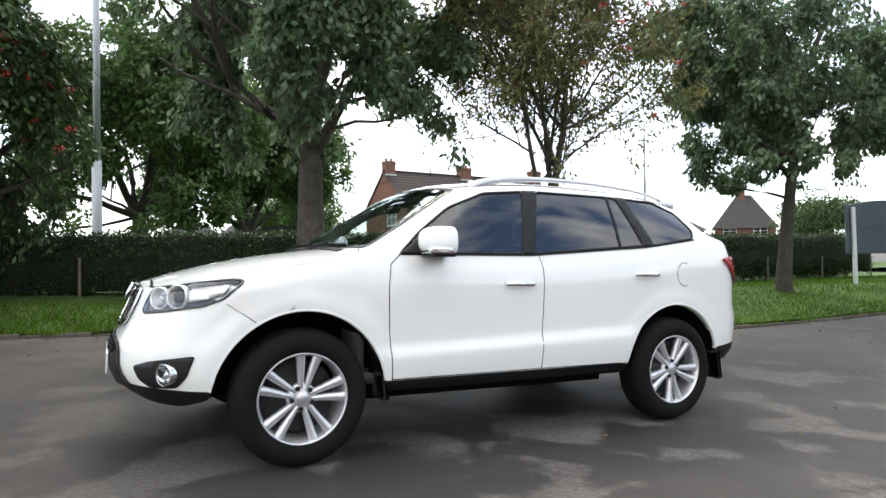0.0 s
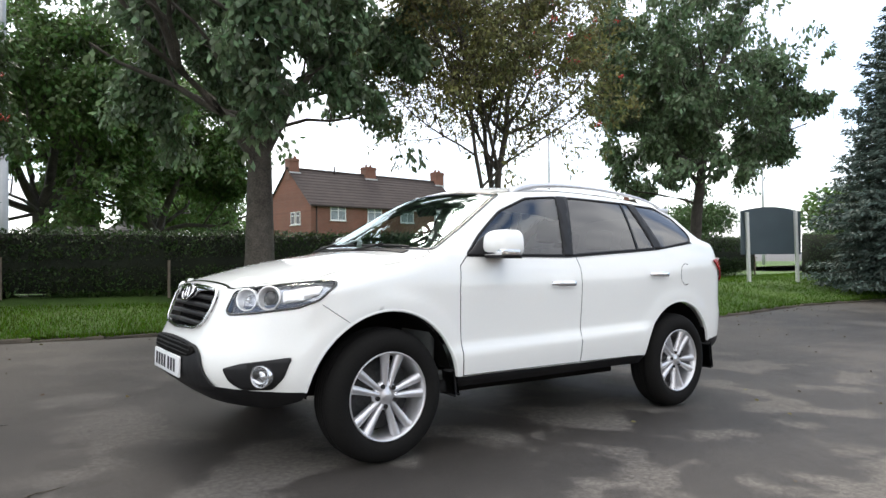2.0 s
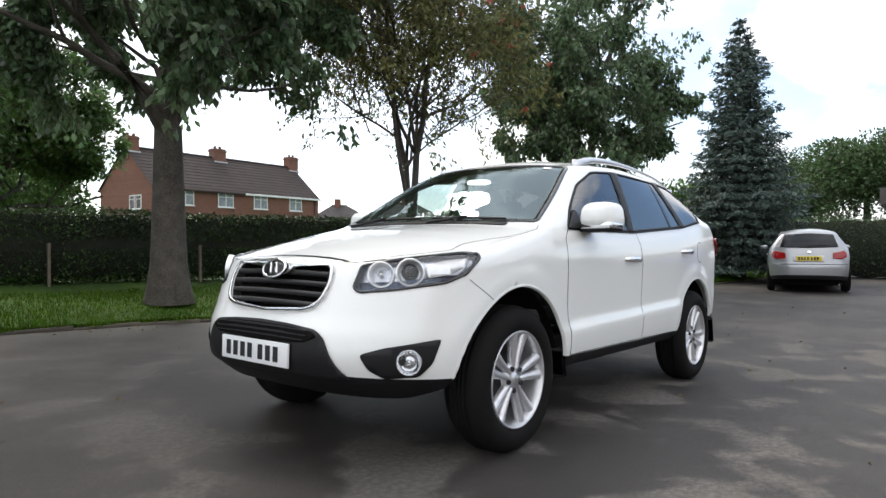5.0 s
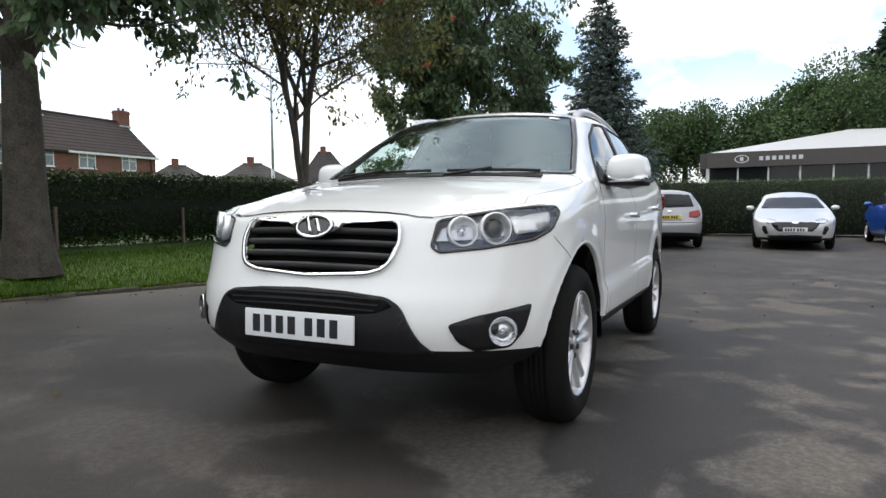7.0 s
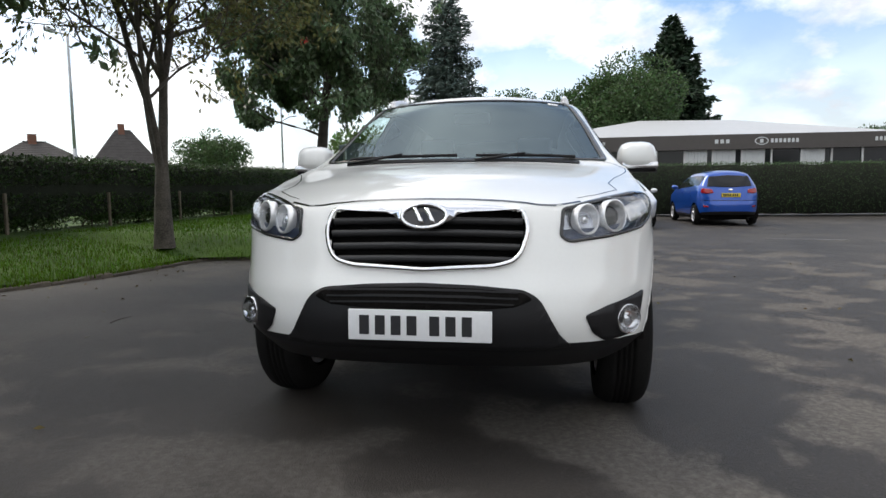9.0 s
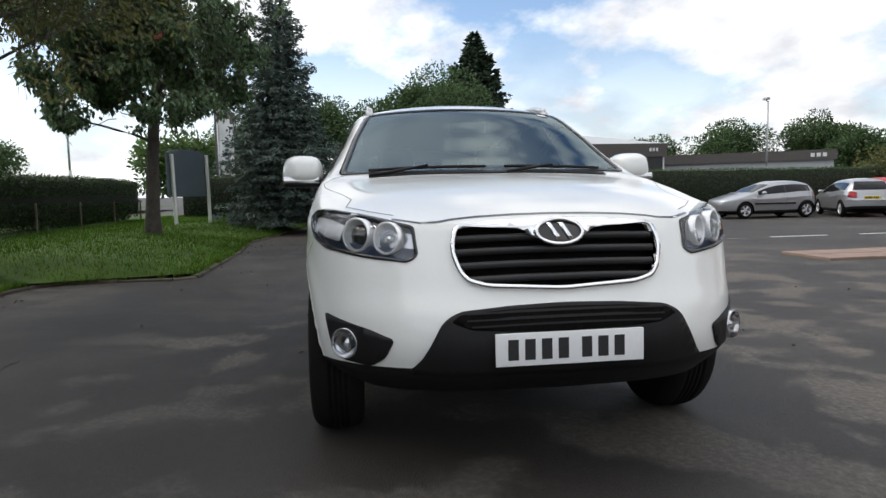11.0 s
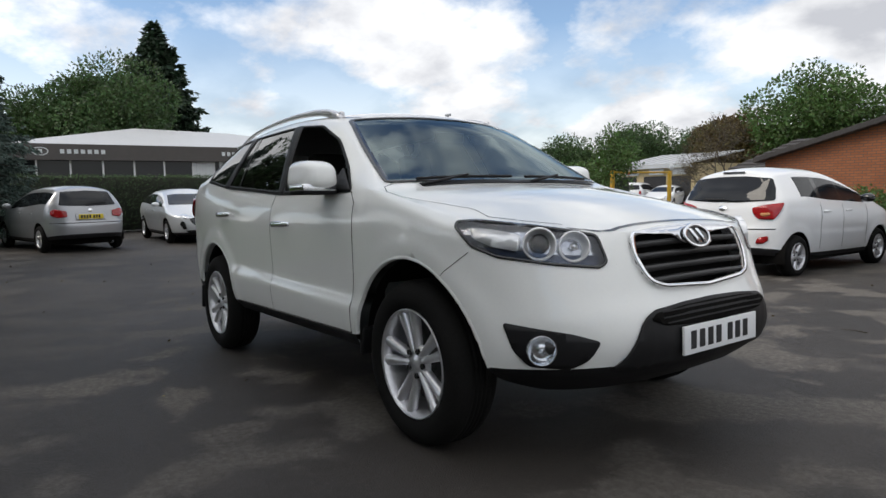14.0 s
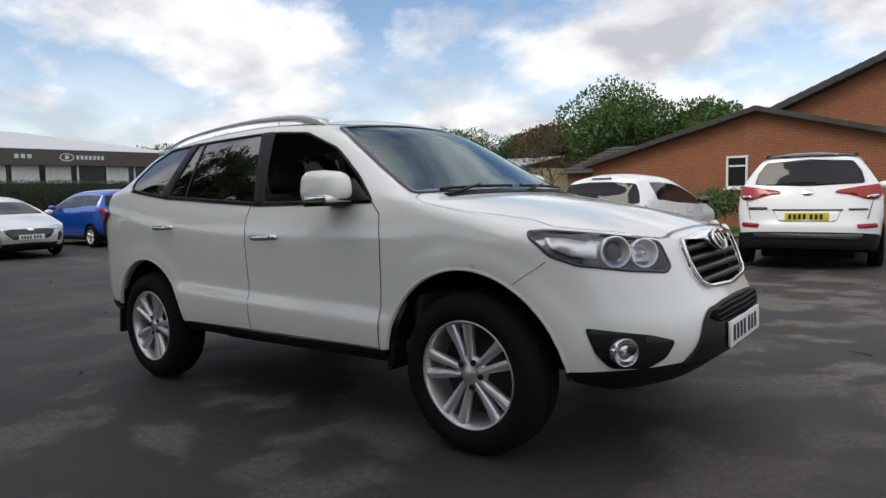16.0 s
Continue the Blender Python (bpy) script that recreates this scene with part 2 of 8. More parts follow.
        for ax in s["axles"]:
            def gone(P, ax=ax):
                return np.hypot(P[:, 0] - ax, P[:, 2] - s["hub"]) < s["arch"]
            hole = gone(self.verts)[np.array(self.faces)] & (self.face_row < k1 + k2)[:, None]
            self.trim(np.where(hole.any(1))[0], hole, gone)
        self.k = (k1, k2, k3, k4)

    def trim(self, which, hole, gone, n=6):
        """Takes away the faces that lie in a hole, and trims those on its edge."""
        for i in which:
            if not self.keep[i]:
                continue
            self.keep[i] = False
            if hole[i].all():
                continue
            a, b, c, d = self.verts[list(self.faces[i])]
            t = np.linspace(0, 1, n + 1)
            u, v = np.meshgrid(t, t)
            u, v = u[..., None], v[..., None]
            g = a * (1 - u) * (1 - v) + b * u * (1 - v) + c * u * v + d * (1 - u) * v
            q = np.stack([g[:-1, :-1], g[:-1, 1:], g[1:, 1:], g[1:, :-1]], 2).reshape(-1, 4, 3)
            q = q[~gone(q.mean(1))]
            if len(q):
                self.bits[bool(self.low[i])].append(q.reshape(-1, 3))

    def hit(self, p, d):
        """The skin's first point on the ray that comes in along d through p."""
        d = Vector(d).normalized()
        q, nrm, _, _ = self.tree.ray_cast(Vector(p) - d * 4.0, d)
        return q, nrm

    def frame_of(self, d):
        d = Vector(d).normalized()
        up = Vector((0, 0, 1)) if abs(d.z) < 0.9 else Vector((0, 1, 0))
        u = d.cross(up).normalized()
        return d, u, u.cross(d)

    def flat(self, pts, d):
        d, u, v = self.frame_of(d)
        return [Vector((Vector(p).dot(u), Vector(p).dot(v))) for p in pts]

    def cut(self, pts, d, margin=0.0):
        """Opens the skin inside the outline pts (3D, seen along d)."""
        d, u, v = self.frame_of(d)
        poly = inset(self.flat(pts, d), margin)
        lo = np.min([tuple(p) for p in poly], 0)
        hi = np.max([tuple(p) for p in poly], 0)
        P = np.stack([self.verts @ np.array(u), self.verts @ np.array(v)], -1)
        F = np.array(self.faces)
        C = np.stack([self.cent @ np.array(u), self.cent @ np.array(v)], -1)
        m = 0.06
        cand = np.where((C[:, 0] > lo[0] - m) & (C[:, 0] < hi[0] + m) & (C[:, 1] > lo[1] - m) & (C[:, 1] < hi[1] + m) & self.keep)[0]
        uu, vv = np.array(u), np.array(v)

        def gone(Q):
            return within(np.stack([Q @ uu, Q @ vv], -1), poly)
        hole = np.zeros((len(F), 4), bool)
        near = []
        hole[cand] = within(P[F[cand]].reshape(-1, 2), poly).reshape(-1, 4)
        mid = np.zeros(len(F), bool)
        mid[cand] = within(C[cand], poly)
        for f in cand:
            if not hole[f].any() and not mid[f]:
                continue
            q, nrm = self.hit(self.cent[f], d)
            if q is not None and (q - Vector(self.cent[f])).length < 0.25:
                near.append(f)
        self.trim(near, hole, gone)

    def panel(self, pts, d, off=0.003, thick=0.004, step=0.04, hole=None, push=0.0):
        """A skin-tight panel: the outline pts (3D, seen along d), laid off metres above the skin; hole: width of a ring, the rest left open."""
        d, u, v = self.frame_of(d)
        if hole is not None:                     # short steps, so that the ring follows the skin
            fine = []
            for a, b in zip(pts, list(pts[1:]) + [pts[0]]):
                k = max(1, int((Vector(b) - Vector(a)).length / 0.03))
                fine += [Vector(a).lerp(Vector(b), q / k) for q in range(k)]
            pts = fine
        poly = self.flat(pts, d)
        bm = bmesh.new()
        if hole is None:
            vs = [bm.verts.new((p[0], p[1], 0)) for p in poly]
            f = bm.faces.new(vs)
            bmesh.ops.triangulate(bm, faces=[f])
            lo = np.min([tuple(p) for p in poly], 0)
            hi = np.max([tuple(p) for p in poly], 0)
            for ax in (0, 1):
                for c in np.arange(lo[ax] + step / 2, hi[ax], step):
                    co, no = [0, 0, 0], [0, 0, 0]
                    co[ax], no[ax] = c, 1
                    bmesh.ops.bisect_plane(bm, geom=list(bm.verts) + list(bm.edges) + list(bm.faces), plane_co=co, plane_no=no, dist=1e-5)
        else:
            inner = inset(poly, hole)
            a, b = [bm.verts.new((p[0], p[1], 0)) for p in poly], [bm.verts.new((p[0], p[1], 0)) for p in inner]
            n = len(a)
            for k in range(n):
                bm.faces.new((a[k], a[(k + 1) % n], b[(k + 1) % n], b[k]))
            bmesh.ops.recalc_face_normals(bm, faces=bm.faces)
        bmesh.ops.dissolve_degenerate(bm, dist=1e-5, edges=bm.edges)
        mean = sum((Vector(p).dot(d) for p in pts)) / len(pts)
        last = None
        for w in bm.verts:
            p = u * w.co.x + v * w.co.y + d * mean
            q, nrm = self.hit(p, d)
            if q is None:
                q, nrm = p, -d
            if nrm.dot(d) > 0:
                nrm = -nrm
            w.co = q + nrm * off + d * push
        bmesh.ops.recalc_face_normals(bm, faces=bm.faces)
        flip = [f for f in bm.faces if f.normal.dot(d) > 0]
        if len(flip) > len(bm.faces) / 2:
            bmesh.ops.reverse_faces(bm, faces=bm.faces)
        if thick:
            top = list(bm.faces)
            got = bmesh.ops.extrude_face_region(bm, geom=top)
            moved = [g for g in got["geom"] if isinstance(g, bmesh.types.BMVert)]
            # the extruded copy is the outside; the old faces stay as the back
            for w in moved:
                w.co -= d * thick
            bmesh.ops.recalc_face_normals(bm, faces=bm.faces)
        return bm

    def line(self, pts, d, width=0.006, off=0.0015, step=0.03):
        """A narrow band along pts on the skin."""
        d, u, v = self.frame_of(d)
        P = [Vector(p) for p in pts]
        dense = []
        for a, b in zip(P, P[1:]):
            n = max(1, int((b - a).length / step))
            dense += [a.lerp(b, k / n) for k in range(n)]
        dense.append(P[-1])
        bm = bmesh.new()
        rows = []
        for i, p in enumerate(dense):
            t = (dense[min(i + 1, len(dense) - 1)] - dense[max(i - 1, 0)])
            s = t.cross(d).normalized() * width / 2
            row = []
            for w in (p - s, p + s):
                q, nrm = self.hit(w, d)
                if q is None:
                    q, nrm = w, -d
                if nrm.dot(d) > 0:
                    nrm = -nrm
                row.append(bm.verts.new(q + nrm * off))
            rows.append(row)
        for a, b in zip(rows, rows[1:]):
            bm.faces.new((a[0], a[1], b[1], b[0]))
        bmesh.ops.recalc_face_normals(bm, faces=bm.faces)
        return bm

    def skin(self, which):
        """Vertices and faces of the painted or the lower skin, as opened so far."""
        F = [self.faces[i] for i in np.where(self.keep & (self.low if which == "low" else ~self.low))[0]]
        V = [self.verts[list(f)] for f in F] + self.bits[which == "low"]
        flat = np.round(np.concatenate(V), 5)
        pts, no = np.unique(flat, axis=0, return_inverse=True)
        quads = [tuple(dict.fromkeys(map(int, q))) for q in no.reshape(-1, 4)]
        return pts, [q for q in quads if len(q) > 2]


SUV = dict(
    nose=-2.2, tail=2.28, cowl=-1.0, axles=(-1.35, 1.35), hub=0.365, arch=0.464, flare=0.011,
    round_front=0.63, round_rear=0.40, blunt=0.375, blunt_front=0.335, dome=2.3, belt_ref=1.155, crease_depth=0.030,
    bottom=curve((-2.2, 0.33), (-2.0, 0.325), (-1.86, 0.36), (-1.75, 0.40), (-1.0, 0.365), (0.9, 0.375), (1.8, 0.38), (2.26, 0.44)),
    white=curve((-2.2, 0.44), (-1.8, 0.425), (-0.9, 0.432), (0.9, 0.44), (1.75, 0.50), (2.26, 0.56)),
    belt=curve((-2.2, 0.93), (-1.65, 1.00), (-1.0, 1.135), (-0.7, 1.14), (0.2, 1.16), (1.2, 1.235), (1.65, 1.30), (2.26, 1.30)),
    edge=curve((-2.2, 0.93), (-1.95, 0.962), (-1.65, 1.012), (-1.2, 1.105), (-1.0, 1.16), (-0.8, 1.275), (-0.55, 1.43), (-0.3, 1.555), (0.0, 1.61), (0.6, 1.64), (1.2, 1.62), (1.65, 1.55), (1.9, 1.40), (2.26, 1.31)),
    edge_y=curve((-2.2, 0.80), (-1.65, 0.80), (-1.2, 0.80), (-1.0, 0.80), (-0.75, 0.735), (-0.3, 0.655), (0.2, 0.64), (1.2, 0.62), (1.7, 0.61), (2.26, 0.66)),
    top=curve((-2.2, 0.945), (-2.0, 1.005), (-1.6, 1.09), (-1.25, 1.145), (-1.12, 1.165), (-0.95, 1.26), (-0.7, 1.42), (-0.42, 1.59), (-0.25, 1.645), (0.2, 1.69), (0.8, 1.70), (1.4, 1.655), (1.8, 1.575), (2.0, 1.45), (2.26, 1.32)),
    side=curve((0.28, 0.76), (0.36, 0.825), (0.43, 0.880), (0.60, 0.898), (0.75, 0.903), (0.95, 0.908), (1.06, 0.895), (1.155, 0.858), (1.3, 0.82)),
    plan=curve((-2.2, 0.985), (-1.4, 0.995), (-0.4, 1.0), (0.8, 1.0), (1.6, 0.985), (2.26, 0.95)),
    crease=curve((-0.86, 0.592), (0.83, 0.655)),
    nose_shape=curve((0.28, 0.16), (0.34, 0.06), (0.42, -0.035), (0.52, -0.065), (0.60, -0.055), (0.70, -0.012), (0.80, 0.025), (0.92, 0.075), (1.02, 0.13)),
    tail_shape=curve((0.3, -0.08), (0.45, 0.06), (0.72, 0.08), (0.80, 0.03), (1.0, -0.01), (1.2, -0.08), (1.5, -0.30)),
)


# ---------------------------------------------------------------- materials
def mat(name, color, rough=0.5, metal=0.0, coat=0.0, var=0.12, scale=3.0, fine=60.0, bump=0.0, color2=None, spec=0.5, translucent=0.0, pieces=0.0):
    """A surface with broad and fine variation; bump in metres; pieces: variation from object to object."""
    m = bpy.data.materials.new(name)
    m.use_nodes = True
    nt = m.node_tree
    n, l = nt.nodes, nt.links
    b = n["Principled BSDF"]
    b.inputs["Roughness"].default_value, b.inputs["Metallic"].default_value = rough, metal
    b.inputs["Coat Weight"].default_value, b.inputs["Coat Roughness"].default_value = coat, 0.03
    b.inputs["Specular IOR Level"].default_value = spec
    co = n.new("ShaderNodeTexCoord")
    a, c = n.new("ShaderNodeTexNoise"), n.new("ShaderNodeTexNoise")
    a.inputs["Scale"].default_value, a.inputs["Detail"].default_value = scale, 4
    c.inputs["Scale"].default_value, c.inputs["Detail"].default_value = fine, 3
    l.new(co.outputs["Object"], a.inputs["Vector"])
    l.new(co.outputs["Object"], c.inputs["Vector"])
    add = n.new("ShaderNodeMath")
    add.operation = "MULTIPLY_ADD"
    add.inputs[1].default_value, add.inputs[2].default_value = 0.5, 0.0
    l.new(a.outputs["Fac"], add.inputs[0])
    half = n.new("ShaderNodeMath")
    half.operation = "MULTIPLY_ADD"
    half.inputs[1].default_value = 0.5
    l.new(c.outputs["Fac"], half.inputs[0])
    l.new(add.outputs[0], half.inputs[2])
    ramp = n.new("ShaderNodeValToRGB")
    lo = [max(0, k * (1 - var)) for k in color]
    hi = list(color2) if color2 else [min(1, k * (1 + var)) for k in color]
    ramp.color_ramp.elements[0].position, ramp.color_ramp.elements[1].position = 0.35, 0.65
    ramp.color_ramp.elements[0].color, ramp.color_ramp.elements[1].color = (*lo, 1), (*hi, 1)
    l.new(half.outputs[0], ramp.inputs[0])
    out = ramp.outputs[0]
    if pieces:
        info, hsv = n.new("ShaderNodeObjectInfo"), n.new("ShaderNodeHueSaturation")
        k = n.new("ShaderNodeMath")
        k.operation = "MULTIPLY_ADD"
        k.inputs[1].default_value, k.inputs[2].default_value = 2 * pieces, 1 - pieces
        l.new(info.outputs["Random"], k.inputs[0])
        l.new(k.outputs[0], hsv.inputs["Value"])
        l.new(out, hsv.inputs["Color"])
        out = hsv.outputs[0]
    l.new(out, b.inputs["Base Color"])
    if bump:
        bn = n.new("ShaderNodeBump")
        bn.inputs["Strength"].default_value, bn.inputs["Distance"].default_value = 0.6, bump
        l.new(c.outputs["Fac"], bn.inputs["Height"])
        l.new(bn.outputs[0], b.inputs["Normal"])
    if translucent:
        t, mx = n.new("ShaderNodeBsdfTranslucent"), n.new("ShaderNodeMixShader")
        l.new(out, t.inputs["Color"])
        mx.inputs[0].default_value = translucent
        l.new(b.outputs[0], mx.inputs[1])
        l.new(t.outputs[0], mx.inputs[2])
        l.new(mx.outputs[0], n["Material Output"].inputs["Surface"])
    return m


def leaf_mat(name, dark, light, rough=0.45, translucent=0.25, spec=0.4):
    """Foliage that varies from leaf to leaf."""
    m = mat(name, dark, rough, var=0.2, scale=0.8, fine=9, color2=light, spec=spec, translucent=translucent)
    nt = m.node_tree
    n, l = nt.nodes, nt.links
    geo = n.new("ShaderNodeNewGeometry")
    hsv = n.new("ShaderNodeHueSaturation")
    k, h = n.new("ShaderNodeMath"), n.new("ShaderNodeMath")
    k.operation = h.operation = "MULTIPLY_ADD"
    k.inputs[1].default_value, k.inputs[2].default_value = 0.9, 0.55
    h.inputs[1].default_value, h.inputs[2].default_value = 0.05, 0.475
    l.new(geo.outputs["Random Per Island"], k.inputs[0])
    l.new(geo.outputs["Random Per Island"], h.inputs[0])
    l.new(k.outputs[0], hsv.inputs["Value"])
    l.new(h.outputs[0], hsv.inputs["Hue"])
    ramp = [x for x in n if x.type == "VALTORGB"][0]
    l.new(ramp.outputs[0], hsv.inputs["Color"])
    l.new(hsv.outputs[0], n["Principled BSDF"].inputs["Base Color"])
    for x in n:
        if x.type == "BSDF_TRANSLUCENT":
            l.new(hsv.outputs[0], x.inputs["Color"])
    return m


def glass_mat(name, tint, rough=0.0, ior=1.5, sheen=(1, 1, 1)):
    """A thin pane: tinted where one looks through, mirroring where one looks along it."""
    m = bpy.data.materials.new(name)
    m.use_nodes = True
    nt = m.node_tree
    n, l = nt.nodes, nt.links
    n.remove(n["Principled BSDF"])
    t, g, f, mx = (n.new("ShaderNode" + k) for k in ("BsdfTransparent", "BsdfGlossy", "Fresnel", "MixShader"))
    t.inputs["Color"].default_value = (*tint, 1)
    g.inputs["Roughness"].default_value = rough
    g.inputs["Color"].default_value = (*sheen, 1)
    f.inputs["IOR"].default_value = ior
    l.new(f.outputs[0], mx.inputs[0])
    l.new(t.outputs[0], mx.inputs[1])
    l.new(g.outputs[0], mx.inputs[2])
    l.new(mx.outputs[0], n["Material Output"].inputs["Surface"])
    return m


def tarmac_mat():
    m = mat("tarmac", (0.031, 0.0265, 0.0235), 0.7, var=0.35, scale=0.5, fine=140, bump=0.008, color2=(0.050, 0.043, 0.037), spec=0.4)
    nt = m.node_tree
    n, l = nt.nodes, nt.links
    b = n["Principled BSDF"]
    src = b.inputs["Base Color"].links[0].from_socket
    co = n.new("ShaderNodeTexCoord")

    def field(scale, lo, hi, detail, rough, offset, distort=0.0):
        mp, t, r = n.new("ShaderNodeMapping"), n.new("ShaderNodeTexNoise"), n.new("ShaderNodeMapRange")
        mp.inputs["Location"].default_value = offset
        l.new(co.outputs["Object"], mp.inputs[0])
        l.new(mp.outputs[0], t.inputs["Vector"])
        t.inputs["Scale"].default_value, t.inputs["Detail"].default_value = scale, detail
        t.inputs["Roughness"].default_value, t.inputs["Distortion"].default_value = rough, distort
        r.inputs["From Min"].default_value, r.inputs["From Max"].default_value = lo, hi
        l.new(t.outputs["Fac"], r.inputs["Value"])
        return r.outputs[0]

    def times(a, c):
        k = n.new("ShaderNodeMath")
        k.operation = "MULTIPLY"
        l.new(a, k.inputs[0])
        if isinstance(c, float):
            k.inputs[1].default_value = c
        else:
            l.new(c, k.inputs[1])
        return k.outputs[0]

    def lay(fac, color):
        nonlocal src
        mx = n.new("ShaderNodeMixRGB")
        l.new(fac, mx.inputs[0])
        l.new(src, mx.inputs[1])
        mx.inputs[2].default_value = (*color, 1)
        src = mx.outputs[0]
    worn = field(0.28, 0.42, 0.60, 2, 0.5, (3, 1, 0))                     # where the surface has worn
    # most wear lies where the cars swing round, on the open side
    gr, gm, ad = n.new("ShaderNodeTexGradient"), n.new("ShaderNodeMapping"), n.new("ShaderNodeMath")
    gr.gradient_type = "SPHERICAL"
    gm.inputs["Location"].default_value, gm.inputs["Scale"].default_value = (-0.15, 0.50, 0), (0.14, 0.16, 0.14)
    l.new(co.outputs["Object"], gm.inputs[0])
    l.new(gm.outputs[0], gr.inputs["Vector"])
    ad.operation, ad.use_clamp = "ADD", True
    l.new(times(worn, 0.55), ad.inputs[0])
    l.new(times(gr.outputs["Fac"], 1.6), ad.inputs[1])
    crust = field(1.5, 0.51, 0.575, 8, 0.54, (4, 9, 0), 0.2)
    crumbs = field(34.0, 0.42, 0.66, 4, 0.65, (1, 5, 0))
    lay(times(field(0.45, 0.46, 0.66, 5, 0.5, (11, 2, 0)), 0.6), (0.018, 0.0155, 0.0138))     # oily, darker ground
    lay(times(field(0.8, 0.50, 0.68, 6, 0.55, (7, 3, 0)), 0.40), (0.070, 0.061, 0.053))      # dusty sweeps
    patches = times(ad.outputs[0], crust)
    lay(times(patches, 0.75), (0.115, 0.104, 0.092))
    lay(times(times(patches, crumbs), 0.6), (0.185, 0.168, 0.148))
    lay(times(field(2.6, 0.62, 0.70, 5, 0.6, (2, 8, 0)), 0.40), (0.09, 0.081, 0.072))         # small scuffs
    lay(times(field(70.0, 0.60, 0.74, 2, 0.5, (6, 6, 0)), 0.35), (0.13, 0.12, 0.108))        # flecks of stone
    lay(times(field(90.0, 0.60, 0.72, 2, 0.5, (3, 2, 0)), 0.5), (0.012, 0.011, 0.010))       # pits between the stones
    l.new(src, b.inputs["Base Color"])
    rg = n.new("ShaderNodeMapRange")
    rg.inputs["To Min"].default_value, rg.inputs["To Max"].default_value = 0.66, 0.9
    l.new(patches, rg.inputs["Value"])
    l.new(rg.outputs[0], b.inputs["Roughness"])
    return m


def brick_mat(name, c1, c2, mortar, width=0.225, height=0.075, rot=None, rough=0.85):
    m = mat(name, c1, rough, var=0.15, scale=1.2, fine=40, bump=0.003)
    nt = m.node_tree
    n, l = nt.nodes, nt.links
    b = n["Principled BSDF"]
    co, mp, br = n.new("ShaderNodeTexCoord"), n.new("ShaderNodeMapping"), n.new("ShaderNodeTexBrick")
    l.new(co.outputs["Object"], mp.inputs[0])
    mp.inputs["Rotation"].default_value = rot or (radians(90), 0, 0)
    l.new(mp.outputs[0], br.inputs["Vector"])
    br.inputs["Scale"].default_value = 1.0
    br.inputs["Brick Width"].default_value, br.inputs["Row Height"].default_value = width, height
    br.inputs["Mortar Size"].default_value = 0.011
    br.inputs["Color1"].default_value, br.inputs["Color2"].default_value, br.inputs["Mortar"].default_value = (*c1, 1), (*c2, 1), (*mortar, 1)
    mx = n.new("ShaderNodeMixRGB")
    mx.blend_type = "OVERLAY"
    mx.inputs[0].default_value = 0.35
    l.new(br.outputs["Color"], mx.inputs[1])
    ramp = [x for x in n if x.type == "VALTORGB"][0]
    ramp.color_ramp.elements[0].color, ramp.color_ramp.elements[1].color = (0.35, 0.35, 0.35, 1), (0.65, 0.65, 0.65, 1)
    l.new(ramp.outputs[0], mx.inputs[2])
    l.new(mx.outputs[0], b.inputs["Base Color"])
    return m


M_TARMAC = tarmac_mat()
M_GRASS = mat("turf", (0.032, 0.080, 0.006), 0.9, var=0.35, scale=0.9, fine=45, bump=0.02, color2=(0.074, 0.142, 0.013))
M_BLADE = leaf_mat("grass_blade", (0.050, 0.112, 0.006), (0.090, 0.168, 0.013), 0.8, 0.35, 0.12)
M_KERB = mat("kerb_stone", (0.055, 0.047, 0.037), 0.95, var=0.35, scale=4, fine=50, bump=0.006, color2=(0.105, 0.088, 0.066), pieces=0.25)
M_PAVE = mat("red_paving", (0.26, 0.185, 0.15), 0.9, var=0.2, scale=2, fine=60, bump=0.002)
M_BARK = mat("bark", (0.06, 0.05, 0.04), 0.9, var=0.35, scale=5, fine=38, bump=0.02, color2=(0.11, 0.098, 0.08))
M_BARK_DARK = mat("dark_bark", (0.045, 0.038, 0.032), 0.9, var=0.35, scale=5, fine=38, bump=0.012, color2=(0.08, 0.07, 0.06))
M_LEAF_BEAM = leaf_mat("whitebeam_leaf", (0.050, 0.100, 0.042), (0.20, 0.28, 0.15), 0.32, 0.42)
M_LEAF_GREEN = leaf_mat("green_leaf", (0.055, 0.108, 0.028), (0.125, 0.205, 0.058), 0.45, 0.38)
M_LEAF_DARK = leaf_mat("dark_leaf", (0.04, 0.08, 0.028), (0.09, 0.15, 0.05), 0.45, 0.3)
M_LEAF_BROWN = leaf_mat("autumn_leaf", (0.07, 0.065, 0.025), (0.15, 0.10, 0.035), 0.5)
M_LEAF_ROWAN = leaf_mat("rowan_leaf", (0.085, 0.115, 0.04), (0.22, 0.20, 0.07), 0.5, 0.45)
M_BERRY = mat("red_berry", (0.5, 0.035, 0.02), 0.35, var=0.2)
M_SPRUCE = leaf_mat("spruce_needle", (0.055, 0.09, 0.075), (0.12, 0.17, 0.145), 0.55, 0.15)
M_FIR = leaf_mat("fir_needle", (0.015, 0.035, 0.018), (0.035, 0.065, 0.03), 0.6, 0.1)
M_HEDGE = leaf_mat("hedge_leaf", (0.018, 0.042, 0.008), (0.048, 0.092, 0.017), 0.5, 0.12)
# the hedge's inner shade as a near-black colour
M_HEDGE_CORE = mat("hedge_inner_shade", (0.012, 0.016, 0.008), 0.95, var=0.4, scale=3, fine=40, bump=0.03)
M_STEM = mat("hedge_stem", (0.06, 0.05, 0.038), 0.9, var=0.3)
M_GALV = mat("galvanised_steel", (0.42, 0.44, 0.46), 0.55, 0.3, var=0.12, scale=3, fine=50)
M_WHITE_PAINT = mat("white_gloss", (0.72, 0.73, 0.72), 0.45, var=0.06, scale=2, fine=30)
